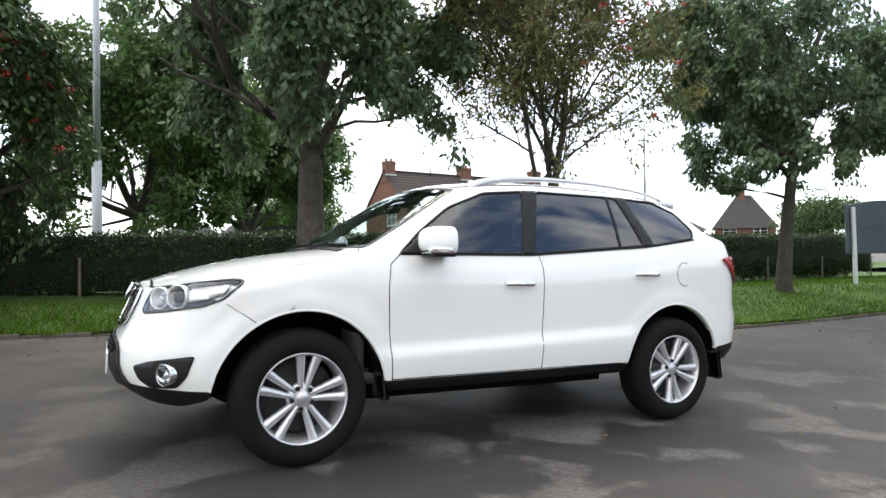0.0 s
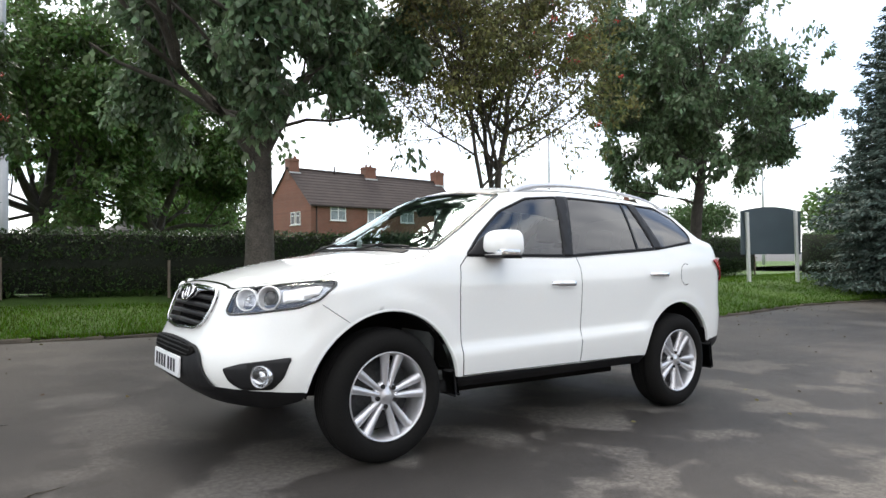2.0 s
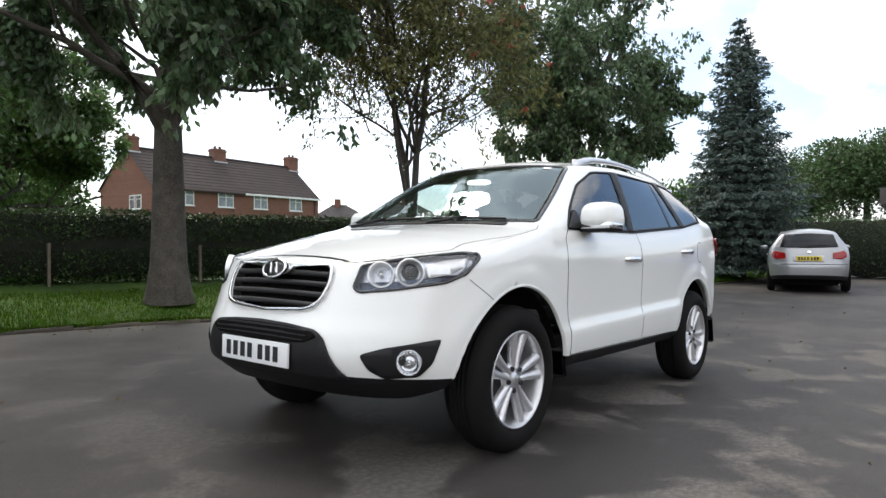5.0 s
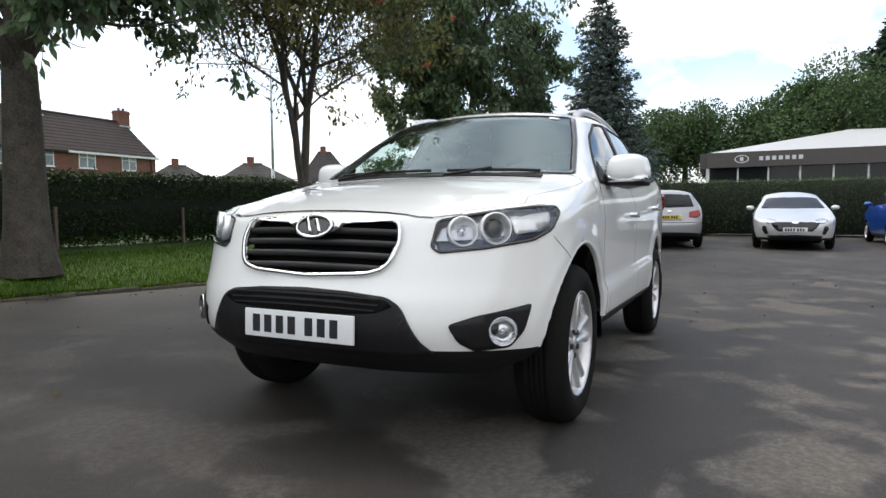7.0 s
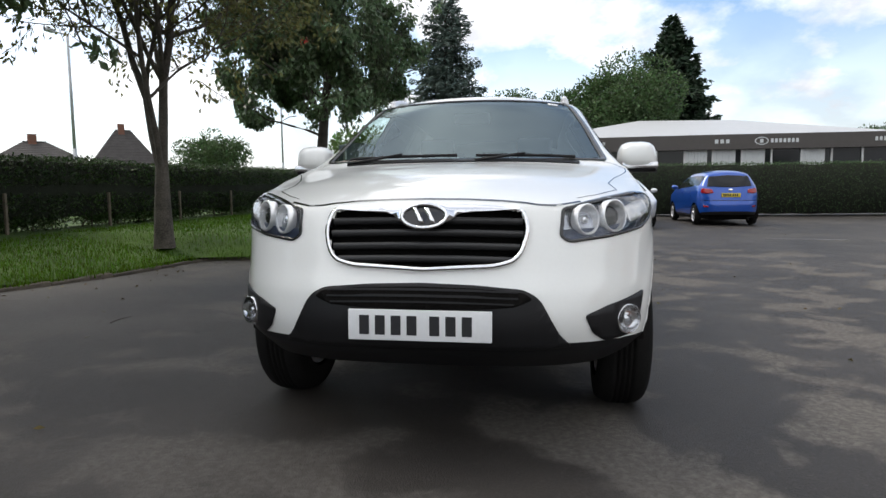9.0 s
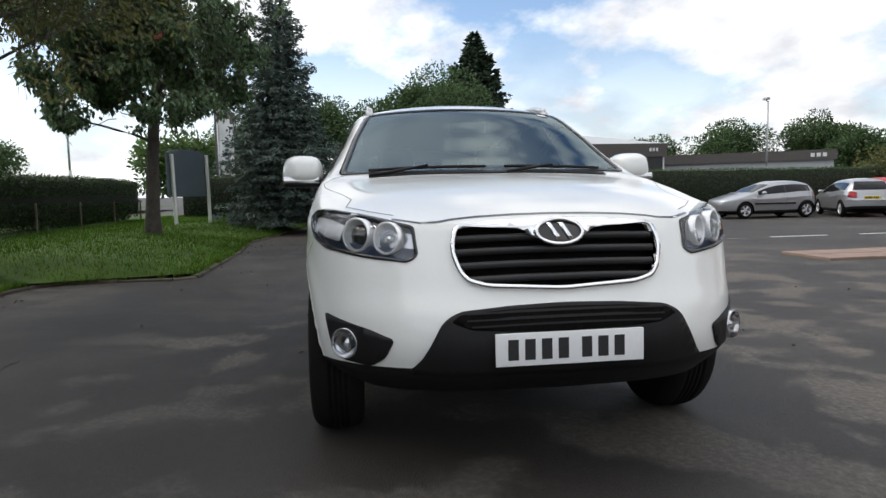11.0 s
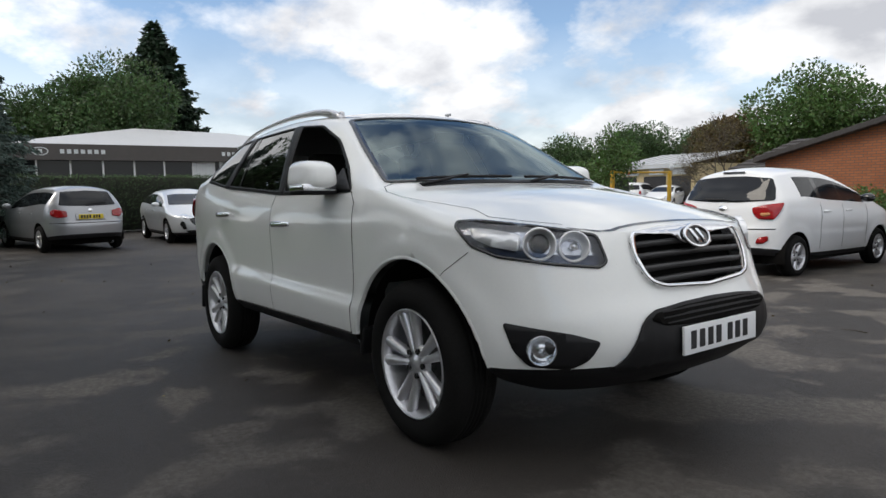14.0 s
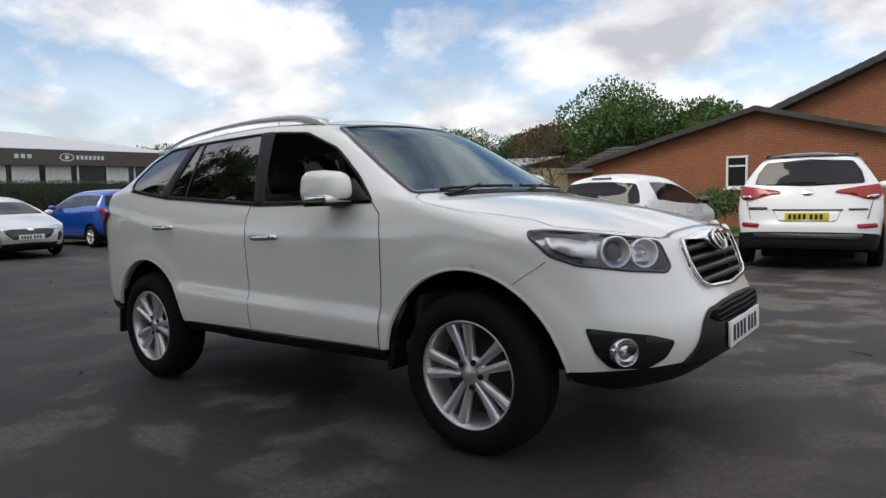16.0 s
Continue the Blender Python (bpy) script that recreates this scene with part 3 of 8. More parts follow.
M_LINE = mat("faded_line_paint", (0.16, 0.155, 0.15), 0.8, var=0.45, scale=3, fine=40)
M_SIGN = mat("slate_blue_board", (0.085, 0.115, 0.135), 0.5, var=0.1, scale=2)
M_WOOD = mat("weathered_wood", (0.16, 0.13, 0.10), 0.85, var=0.3, scale=3, fine=40)
M_BRICK_HOUSE = brick_mat("old_red_brick", (0.145, 0.058, 0.038), (0.19, 0.074, 0.047), (0.16, 0.10, 0.075))
M_BRICK_ORANGE = brick_mat("orange_brick", (0.27, 0.088, 0.033), (0.32, 0.110, 0.043), (0.14, 0.082, 0.055))
M_TILE_BROWN = mat("brown_roof_tile", (0.036, 0.025, 0.022), 0.85, var=0.25, scale=1.5, fine=25, bump=0.01)
M_TILE_GREY = mat("grey_roof_tile", (0.052, 0.047, 0.045), 0.85, var=0.25, scale=1.5, fine=25, bump=0.01, pieces=0.15)
M_FASCIA = mat("bronze_fascia", (0.075, 0.066, 0.06), 0.45, var=0.08)
M_ROOF_WHITE = mat("white_metal_roof", (0.47, 0.48, 0.49), 0.5, var=0.06)
M_PANEL = mat("white_blind", (0.66, 0.68, 0.68), 0.7, var=0.05)
M_CREAM = mat("cream_render", (0.52, 0.42, 0.24), 0.8, var=0.12)
M_GREYWALL = mat("pale_cladding", (0.45, 0.47, 0.48), 0.7, var=0.08)
M_YELLOW = mat("yellow_paint", (0.62, 0.38, 0.03), 0.5, var=0.1)
# indoor shade put into a colour: showroom block and workshop bays
M_ROOM_SHADE = mat("painted_room_shade", (0.03, 0.03, 0.032), 0.8, var=0.2)
M_HOUSE_GLASS = mat("house_window_glass", (0.018, 0.020, 0.022), 0.06, var=0.05, spec=0.3)
M_CURTAIN = mat("curtained_glass", (0.24, 0.27, 0.29), 0.12, var=0.35, scale=2.5, fine=9)
M_WHITE = mat("pearl_white_paint", (0.82, 0.83, 0.81), 0.45, coat=1.0, var=0.012, scale=1.2, fine=90)
M_WHITE.node_tree.nodes["Principled BSDF"].inputs["Coat IOR"].default_value = 1.55
M_BLACK = mat("black_plastic", (0.011, 0.011, 0.012), 0.5, spec=0.25, var=0.15, scale=6, fine=200, bump=0.0006)
M_SLAT = mat("dark_grey_slat", (0.022, 0.022, 0.023), 0.42, var=0.1, spec=0.5)
M_GLOSS_BLACK = mat("gloss_black", (0.012, 0.012, 0.013), 0.15, var=0.05, coat=0.4)
M_UNDER = mat("underbody", (0.008, 0.0075, 0.007), 0.95, var=0.3, spec=0.08)
M_RUBBER = mat("tyre_rubber", (0.010, 0.0097, 0.0093), 0.85, spec=0.12, var=0.2, scale=5, fine=90, bump=0.001)
M_ALLOY = mat("alloy_silver", (0.66, 0.66, 0.68), 0.33, 0.70, var=0.06, scale=8, coat=0.3)
M_STEEL_DARK = mat("brake_iron", (0.08, 0.08, 0.08), 0.5, 0.6, var=0.3, scale=20)
M_CHROME = mat("chrome", (0.85, 0.86, 0.88), 0.06, 1.0, var=0.02)
M_LAMP_IN = mat("lamp_reflector", (0.72, 0.73, 0.75), 0.16, 1.0, var=0.05, scale=30)
M_LAMP_GREY = mat("lamp_housing_grey", (0.06, 0.08, 0.13), 0.3, 0.3, var=0.1)
M_LAMP_BOWL = mat("lamp_bowl_silver", (0.50, 0.52, 0.57), 0.16, 0.7, var=0.12, scale=20, fine=45, bump=0.003)
M_LAMP_SATIN = mat("satin_lamp_chrome", (0.93, 0.94, 0.96), 0.22, 0.35, var=0.10, scale=40, fine=30, bump=0.004)
M_AMBER = mat("amber_lens", (0.55, 0.26, 0.10), 0.2, var=0.1)
M_RED_LENS = mat("red_lamp_lens", (0.30, 0.006, 0.008), 0.15, var=0.15, scale=20, coat=0.3)
M_PLATE_W = mat("white_plate", (0.78, 0.79, 0.80), 0.4, var=0.03)
M_PLATE_Y = mat("yellow_plate", (0.66, 0.52, 0.04), 0.4, var=0.04)
M_PLATE_INK = mat("plate_black", (0.015, 0.015, 0.018), 0.5, var=0.05)
M_SEAT = mat("black_upholstery", (0.03, 0.029, 0.028), 0.75, var=0.15, scale=8, fine=120, bump=0.001)
M_CABIN = mat("grey_cabin_trim", (0.075, 0.082, 0.082), 0.8, var=0.12)
M_HEADLINER = mat("headliner", (0.26, 0.27, 0.27), 0.9, var=0.06)
G_CLEAR = glass_mat("lamp_glass", (0.95, 0.96, 0.97))
G_SCREEN = glass_mat("windscreen_glass", (0.54, 0.66, 0.64), 0.004, 2.1, (0.82, 0.98, 1.0))
G_SIDE = glass_mat("side_glass", (0.56, 0.62, 0.60), 0.004, 1.9)
G_PRIVACY = glass_mat("privacy_glass", (0.07, 0.075, 0.085), 0.004, 1.9)


# ---------------------------------------------------------------- ground, kerbs, verge
KERB = [(-60, 8.6), (-20, 6.9), (-8, 6.05), (-3.3, 5.82), (0.0, 5.80), (2.3, 5.36), (5.15, 5.02), (5.42, 4.75), (5.40, 3.25), (5.62, 2.99), (9.8, 3.02), (12.6, 3.2), (15.2, 2.75), (18.2, 2.42), (21.6, 1.9)]
HEDGE_Y = 8.0


def kerb_y(x):
    """Where the verge begins: the kerb's y at x, the far one of two."""
    pts = [p for p in KERB if not 5.3 < p[0] < 5.5]
    return float(np.interp(x, [p[0] for p in pts], [p[1] for p in pts]))


def build_ground():
    xs = np.unique(np.concatenate([np.linspace(-8, 26, 69), np.linspace(-70, -8, 26), np.linspace(26, 110, 28), [-2000, -900, -400, -180, 180, 400, 900, 2000]]))
    ys = np.unique(np.concatenate([np.linspace(-14, 12, 53), np.linspace(-80, -14, 26), np.linspace(12, 90, 26), [-2000, -900, -400, -180, 180, 400, 900, 2000]]))
    v = [(x, y, ground_z(x, y)) for y in ys for x in xs]
    n = len(xs)
    f = [(j * n + i, j * n + i + 1, (j + 1) * n + i + 1, (j + 1) * n + i) for j in range(len(ys) - 1) for i in range(n - 1)]
    ob = mesh_part("ground", v, f, M_TARMAC)
    tagged(ob, "dark worn tarmac car park with pale patches", "ground", kind="structure")


def verge_z(x, y):
    """Height of the grass bank: it climbs from the kerb to the hedge."""
    d = max(0.0, y - kerb_y(x))
    return ground_z(x, y) + 0.045 + 0.40 * min(1.0, d / 2.6) ** 0.8 + 0.015 * noise.noise((x * 0.9, y * 0.9, 0))


def build_verge():
    xs = np.unique(np.concatenate([np.linspace(-14, 24, 153), np.linspace(-60, -14, 24)]))
    v, f = [], []
    rows = 26
    for x in xs:
        k = kerb_y(x)
        for j in range(rows):
            y = k + 0.06 + (min(k + 9.0, 17.0) - k) * (j / (rows - 1)) ** 1.3
            v.append((x, y, verge_z(x, y)))
    for i in range(len(xs) - 1):
        for j in range(rows - 1):
            a = i * rows + j
            f.append((a, a + rows, a + rows + 1, a + 1))
    # the far side drops to a lawn that meets the ground
    tagged(mesh_part("verge", v, f, M_GRASS), "mown green grass bank between kerb and hedge", "grass", kind="structure")
    lawn = [(-60, 16, 0.30), (60, 16, 0.30), (60, 90, 0.25), (-60, 90, 0.25)]
    tagged(mesh_part("far_lawn", lawn, [(0, 1, 2, 3)], M_GRASS), "grass beyond the hedge", "grass", kind="structure")
    # blades, thickest near the kerb
    rng = np.random.default_rng(5)
    v, f = [], []
    n = 90000
    pts = [p for p in KERB if not 5.3 < p[0] < 5.5]
    x = rng.uniform(-9, 22, n)
    k = np.interp(x, [p[0] for p in pts], [p[1] for p in pts])
    y = k - 0.03 + 0.05 * np.sin(x * 9.1) * np.sin(x * 3.7) + (7.6 - k) * rng.random(n) ** 1.25
    d = np.maximum(0, y - k)
    z = -0.031 * np.clip(x, -6, 3.4) + 0.004 * np.clip(y, -8, 8) + 0.045 + 0.40 * np.minimum(1, d / 2.6) ** 0.8
    h, a, w = rng.uniform(0.03, 0.075, n), rng.uniform(0, 6.28, n), rng.uniform(0.004, 0.009, n)
    lean = rng.normal(0, 0.02, (n, 2))
    c, s = np.cos(a) * w, np.sin(a) * w
    v = np.stack([np.stack([x - c, y - s, z - 0.02], -1), np.stack([x + c, y + s, z - 0.02], -1), np.stack([x + lean[:, 0], y + lean[:, 1], z + h], -1)], 1).reshape(-1, 3)
    tagged(fast_mesh("grass_blades", v, np.arange(3 * n).reshape(n, 3), M_BLADE), "short green grass blades on the bank", "grass", kind="stuff")


def build_kerb():
    root = thing("kerb", Matrix.Identity(4), "low sunken kerb stones brown with soil, edging the grass", "kerb", kind="structure")
    pts = [Vector((x, y)) for x, y in KERB if -14 <= x <= 22]
    pts = [Vector((-14, float(np.interp(-14, [p[0] for p in KERB], [p[1] for p in KERB]))))] + pts
    bm = bmesh.new()
    box(bm, -0.45, 0.45, -0.06, 0.06, -0.12, 0.04, 0.016)
    me = bpy.data.meshes.new("kerb_stone")
    bm.to_mesh(me)
    bm.free()
    me.materials.append(M_KERB)
    rng = random.Random(3)
    for a, b in zip(pts, pts[1:]):
        d = b - a
        n = max(1, round(d.length / 0.91))
        for k in range(n):
            p = a.lerp(b, (k + 0.5) / n)
            ob = new("kerb_stone", me)
            ob.parent = root
            ob.matrix_basis = pose(p.x, p.y, ground_z(p.x, p.y) + rng.uniform(-0.012, 0.008), rng.uniform(-2, 2), 0, math.degrees(math.atan2(d.y, d.x)) + rng.uniform(-0.6, 0.6)) @ Matrix.Diagonal((d.length / n / 0.905, 1, 1, 1))


def leaf_quads(points, axes, length, width, rng, spread=0.35):
    """Leaves: a folded four-cornered blade at each point along its axis."""
    n = len(points)
    L = length * rng.uniform(0.7, 1.25, n)[:, None]
    W = width * rng.uniform(0.7, 1.25, n)[:, None]
    a = axes / np.maximum(np.linalg.norm(axes, axis=1, keepdims=True), 1e-6)
    r = rng.normal(size=(n, 3))
    s = np.cross(a, r)
    s /= np.maximum(np.linalg.norm(s, axis=1, keepdims=True), 1e-6)
    nrm = np.cross(s, a)
    mid = points + a * L * 0.5
    v = np.stack([points, mid + s * W * 0.5 + nrm * W * 0.12, points + a * L - nrm * L * 0.08, mid - s * W * 0.5 + nrm * W * 0.12], 1).reshape(-1, 3)
    f = np.arange(4 * n).reshape(n, 4)
    return v, f


def fast_mesh(name, v, f, material, parent=None, label=""):
    me = bpy.data.meshes.new(name)
    v, f = np.asarray(v, np.float32), np.asarray(f, np.int32)
    me.vertices.add(len(v))
    me.vertices.foreach_set("co", v.ravel())
    me.loops.add(f.size)
    me.loops.foreach_set("vertex_index", f.ravel())
    me.polygons.add(len(f))
    me.polygons.foreach_set("loop_start", np.arange(0, f.size, f.shape[1], dtype=np.int32))
    me.update(calc_edges=True)
    me.validate()
    me.materials.append(material)
    ob = new(name, me)
    if parent is not None:
        ob.parent = parent
    return tagged(ob, label) if label else ob


def hedge(name, a, b, width, z0, z1, label, seed, open_below=0.0, leaves=30000, dark=False, climb=0.0):
    """A clipped hedge from a to b: solid shade-dark core, leaf skin, bare stems below."""
    a, b = Vector(a), Vector(b)
    d = b - a
    L = d.length
    u, w = d.normalized(), Vector((-d.y, d.x)).normalized()
    rng = np.random.default_rng(seed)
    root = thing(name, Matrix.Identity(4), label, "hedge")
    # solid core, its near-black colour standing in for shade deep among the leaves
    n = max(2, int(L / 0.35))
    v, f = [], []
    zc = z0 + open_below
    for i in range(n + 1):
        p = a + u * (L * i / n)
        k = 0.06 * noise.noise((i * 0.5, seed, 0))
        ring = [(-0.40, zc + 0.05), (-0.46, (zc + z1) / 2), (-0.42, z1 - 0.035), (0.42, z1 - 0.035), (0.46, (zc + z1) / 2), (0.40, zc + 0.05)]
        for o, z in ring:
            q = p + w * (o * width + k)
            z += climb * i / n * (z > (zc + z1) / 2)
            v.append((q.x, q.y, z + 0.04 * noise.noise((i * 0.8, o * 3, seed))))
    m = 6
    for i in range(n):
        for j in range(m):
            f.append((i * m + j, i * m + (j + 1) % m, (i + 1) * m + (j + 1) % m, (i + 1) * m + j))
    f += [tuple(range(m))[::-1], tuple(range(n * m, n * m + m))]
    mesh_part("shade_core", v, f, M_HEDGE_CORE, root)
    # skin of leaves
    s = rng.uniform(0, L, leaves)
    face = rng.random(leaves)
    o = np.where(face < 0.45, -0.5, np.where(face < 0.75, rng.uniform(-0.5, 0.5, leaves), 0.5)) * width + rng.normal(0, 0.05, leaves)
    z = np.where((face >= 0.45) & (face < 0.75), z1 + rng.normal(0, 0.035, leaves), zc + (z1 - zc) * rng.random(leaves) ** 0.8)
    wob = np.array([0.07 * noise.noise((q * 0.7, seed + 5.0, 0)) for q in s])
    wob2 = np.array([0.06 * noise.noise((q * 0.5, seed + 9.0, 3)) for q in s])
    P = np.stack([a.x + u.x * s + w.x * (o + wob), a.y + u.y * s + w.y * (o + wob), z + (wob2 + climb * s / L) * (z > (zc + z1) / 2)], -1)
    ax = rng.normal(size=(leaves, 3)) + np.array([0, 0, 0.5])
    vv, ff = leaf_quads(P, ax, 0.055, 0.03, rng)
    fast_mesh("leaves", vv, ff, M_LEAF_DARK if dark else M_HEDGE, root)
    if open_below:
        bm = bmesh.new()
        for i in range(int(L / 0.22)):
            q = a + u * (i * 0.22 + rng.uniform(-0.08, 0.08)) + w * rng.uniform(-0.2, 0.2) * width
            top = q + w * rng.normal(0, 0.08) + u * rng.normal(0, 0.1)
            rod(bm, (q.x, q.y, z0 - 0.15), (top.x, top.y, zc + 0.2), rng.uniform(0.008, 0.022), 0.007, 5, False)
        tagged(part("stem_mass", bm, M_STEM, root), "", kind="stuff")
        k = int(leaves * 0.95)
        s = rng.uniform(0, L, k)
        o = rng.uniform(-0.5, 0.5, k) * width
        z = z0 - 0.05 + (open_below + 0.12) * rng.random(k) ** 0.5
        P = np.stack([a.x + u.x * s + w.x * o, a.y + u.y * s + w.y * o, z], -1)
        thin = np.array([noise.noise((q * 0.8, seed + 2.0, 7)) for q in s]) > -0.2
        vv, ff = leaf_quads(P[thin], rng.normal(size=(int(thin.sum()), 3)), 0.06, 0.03, rng)
        fast_mesh("low_leaves", vv, ff, M_HEDGE, root)
    return root


# ---------------------------------------------------------------- trees
def tubes(paths, sides=7):
    """Tapered tubes along paths of (point, radius)."""
    v, f = [], []
    for path in paths:
        base = len(v)
        for i, (p, r) in enumerate(path):
            t = (path[min(i + 1, len(path) - 1)][0] - path[max(i - 1, 0)][0])
            t = t.normalized() if t.length > 1e-6 else Vector((0, 0, 1))
            x = t.orthogonal().normalized()
            y = t.cross(x)
            for k in range(sides):
                c = 2 * math.pi * k / sides
                v.append(p + (x * math.cos(c) + y * math.sin(c)) * r)
        for i in range(len(path) - 1):
            for k in range(sides):
                a = base + i * sides
                f.append((a + k, a + (k + 1) % sides, a + sides + (k + 1) % sides, a + sides + k))
    return v, f


def limbs(rng, start, way, length, radius, levels, spread, lift, kids, steps=6, wob=0.16, first=2):
    """A branching skeleton: the tubes, and the twig points that carry leaves."""
    paths, twigs = [], []

    def grow(p, d, L, r, level):
        path = [(p.copy(), r)]
        q, w = p.copy(), d.normalized()
        for i in range(steps):
            w = (w + Vector((rng.gauss(0, wob), rng.gauss(0, wob), rng.gauss(0, wob) + lift * (0.5 if level == 0 else 1)))).normalized()
            q = q + w * (L / steps)
            rr = r * (1 - 0.72 * (i + 1) / steps)
            path.append((q.copy(), max(rr, 0.004)))
            if level < levels and i >= (1 if level else first):
                for _ in range(kids[level]):
                    if rng.random() < 0.85:
                        side = w.orthogonal().normalized()
                        side.rotate(Matrix.Rotation(rng.uniform(0, 6.283), 3, w))
                        nd = (w * (1 - spread) + side * spread * rng.uniform(0.8, 1.5)).normalized()
                        grow(q, nd, L * rng.uniform(0.45, 0.72), max(rr * 0.62, 0.004), level + 1)
            if level >= levels - 1:
                twigs.append((q.copy(), w.copy()))
        paths.append(path)
    grow(Vector(start), Vector(way), length, radius, 0)
    return paths, twigs


def leaves_on(twigs, per, reach, length, width, droop, nprng, keep=None):
    P = np.array([tuple(t[0]) for t in twigs])
    D = np.array([tuple(t[1]) for t in twigs])
    idx = np.repeat(np.arange(len(P)), per)
    n = len(idx)
    pos = P[idx] + nprng.normal(0, reach, (n, 3)) * (1, 1, 0.7)
    ax = nprng.normal(0, 0.6, (n, 3)) + D[idx] * 0.5 + np.array([0, 0, -droop])
    if keep is not None:
        ok = keep(pos)
        pos, ax = pos[ok], ax[ok]
    return leaf_quads(pos, ax, length, width, nprng)


def tree(name, at, label, seed, trunk_r, fork_z, stems, crown, leaf, bark, per, reach, leaf_size, droop=0.6, levels=3, kids=(2, 2, 2), spread=0.5, lift=0.04, flare=1.5, berries=0, group="trees on the verge", steps=6, first=2, wob=0.16):
    """A broadleaf tree: trunk to fork_z, then stems as (angle, lean, length); crown(p) tells where leaves may hang."""
    rng, nprng = random.Random(seed), np.random.default_rng(seed)
    x, y, z = at
    root = thing(name, pose(x, y, z), label, "tree", group)
    trunk = [(Vector((0, 0, -0.15)), trunk_r * flare), (Vector((0, 0, 0.12)), trunk_r * (1 + (flare - 1) * 0.5)), (Vector((0, 0, 0.45)), trunk_r * 1.06)]
    bend = Vector((rng.gauss(0, 0.01), rng.gauss(0, 0.01), 0))
    for k in range(1, 6):
        trunk.append((Vector((0, 0, 0.45 + (fork_z - 0.45) * k / 5)) + bend * k, trunk_r * (1.03 - 0.05 * k)))
    if trunk_r > 0.01:
        v, f = tubes([trunk], 14)
        v = [p + Vector((1, 1, 0)) * 0.03 * trunk_r * noise.noise(p * 5) for p in v]
        mesh_part("trunk", v, f, bark, root)
    top = trunk[-1][0]
    paths, twigs = [], []
    led = stems[0][1] < 6                        # a straight leader carries the limbs at different heights
    for i, (ang, lean, L, rr) in enumerate(stems):
        lift_by = Vector((0, 0, 1.2 * (1 - (i - 1) / (len(stems) - 2)))) if led and i else Vector()
        d = Vector((math.cos(radians(ang)) * math.sin(radians(lean)), math.sin(radians(ang)) * math.sin(radians(lean)), math.cos(radians(lean))))
        p, t = limbs(rng, top + lift_by - Vector((0, 0, 0.15 * (fork_z > 0.6))), d, L, rr, levels, spread, lift, kids, steps, wob, first)
        paths += p
        twigs += t
    if crown is not None:
        ok = crown(np.array([tuple(p[-1][0]) for p in paths]))
        paths = [p for p, q in zip(paths, ok) if q or p[0][1] > 0.035]
        ok = crown(np.array([tuple(t[0]) for t in twigs]))
        twigs = [t for t, q in zip(twigs, ok) if q]
    v, f = tubes(paths, 6)
    mesh_part("branchwork", v, f, bark, root)
    vv, ff = leaves_on(twigs, per, reach, leaf_size[0], leaf_size[1], droop, nprng, crown)
    fast_mesh("crown", vv, ff, leaf, root)
    if berries:
        rows = []
        for _ in range(berries):
            p = max((rng.choice(twigs)[0] for _ in range(5)), key=lambda q: -q.y + 0.4 * q.x) + Vector((rng.gauss(0, 0.1), rng.gauss(0, 0.1) - 0.28, -0.05))
            if crown is None or crown(np.array([tuple(p)]))[0]:
                rows.append(tuple(p))
        c = np.repeat(np.array(rows), 16, 0)
        c = c + nprng.normal(0, 1, c.shape) * (0.035, 0.035, 0.025)
        ball = np.array([(0, 0, 1), (1, 0, 0), (0, 1, 0), (-1, 0, 0), (0, -1, 0), (0, 0, -1)]) * 0.014
        faces = np.array([(0, 1, 2), (0, 2, 3), (0, 3, 4), (0, 4, 1), (5, 2, 1), (5, 3, 2), (5, 4, 3), (5, 1, 4)])
        vv = (c[:, None] + ball[None]).reshape(-1, 3)
        ff = (np.arange(len(c))[:, None, None] * 6 + faces[None]).reshape(-1, 3)
        tagged(fast_mesh("berry_mass", vv, ff, M_BERRY, root), "bunches of red berries", kind="stuff")
    return root


def ripple(p, scale, seed):
    """A smooth uneven field between about -0.6 and 0.6, for many points at once."""
    rng = np.random.default_rng(seed)
    res = np.zeros(len(p))
    for k in range(14):
        d = rng.normal(size=3)
        d *= scale * rng.uniform(2.0, 6.0) / np.linalg.norm(d)
        res += np.sin(p @ d + rng.uniform(0, 6.283))
    return res * 0.085


def ellipsoid(c, r, ragged=0.25, seed=0, floor=None, hole=0.14):
    """A crown's envelope, uneven at its edge."""
    c, r = np.array(c), np.array(r)

    def ok(p):
        q = (p - c) / r
        d = np.linalg.norm(q, axis=1)
        e = ripple(p, 1.1, seed)
        gap = ripple(p, 1.2, seed + 40)
        res = (d < 1 + ragged * e) & (gap > -hole)
        if floor is not None:
            res &= p[:, 2] > floor + 0.35 * e
        return res
    return ok


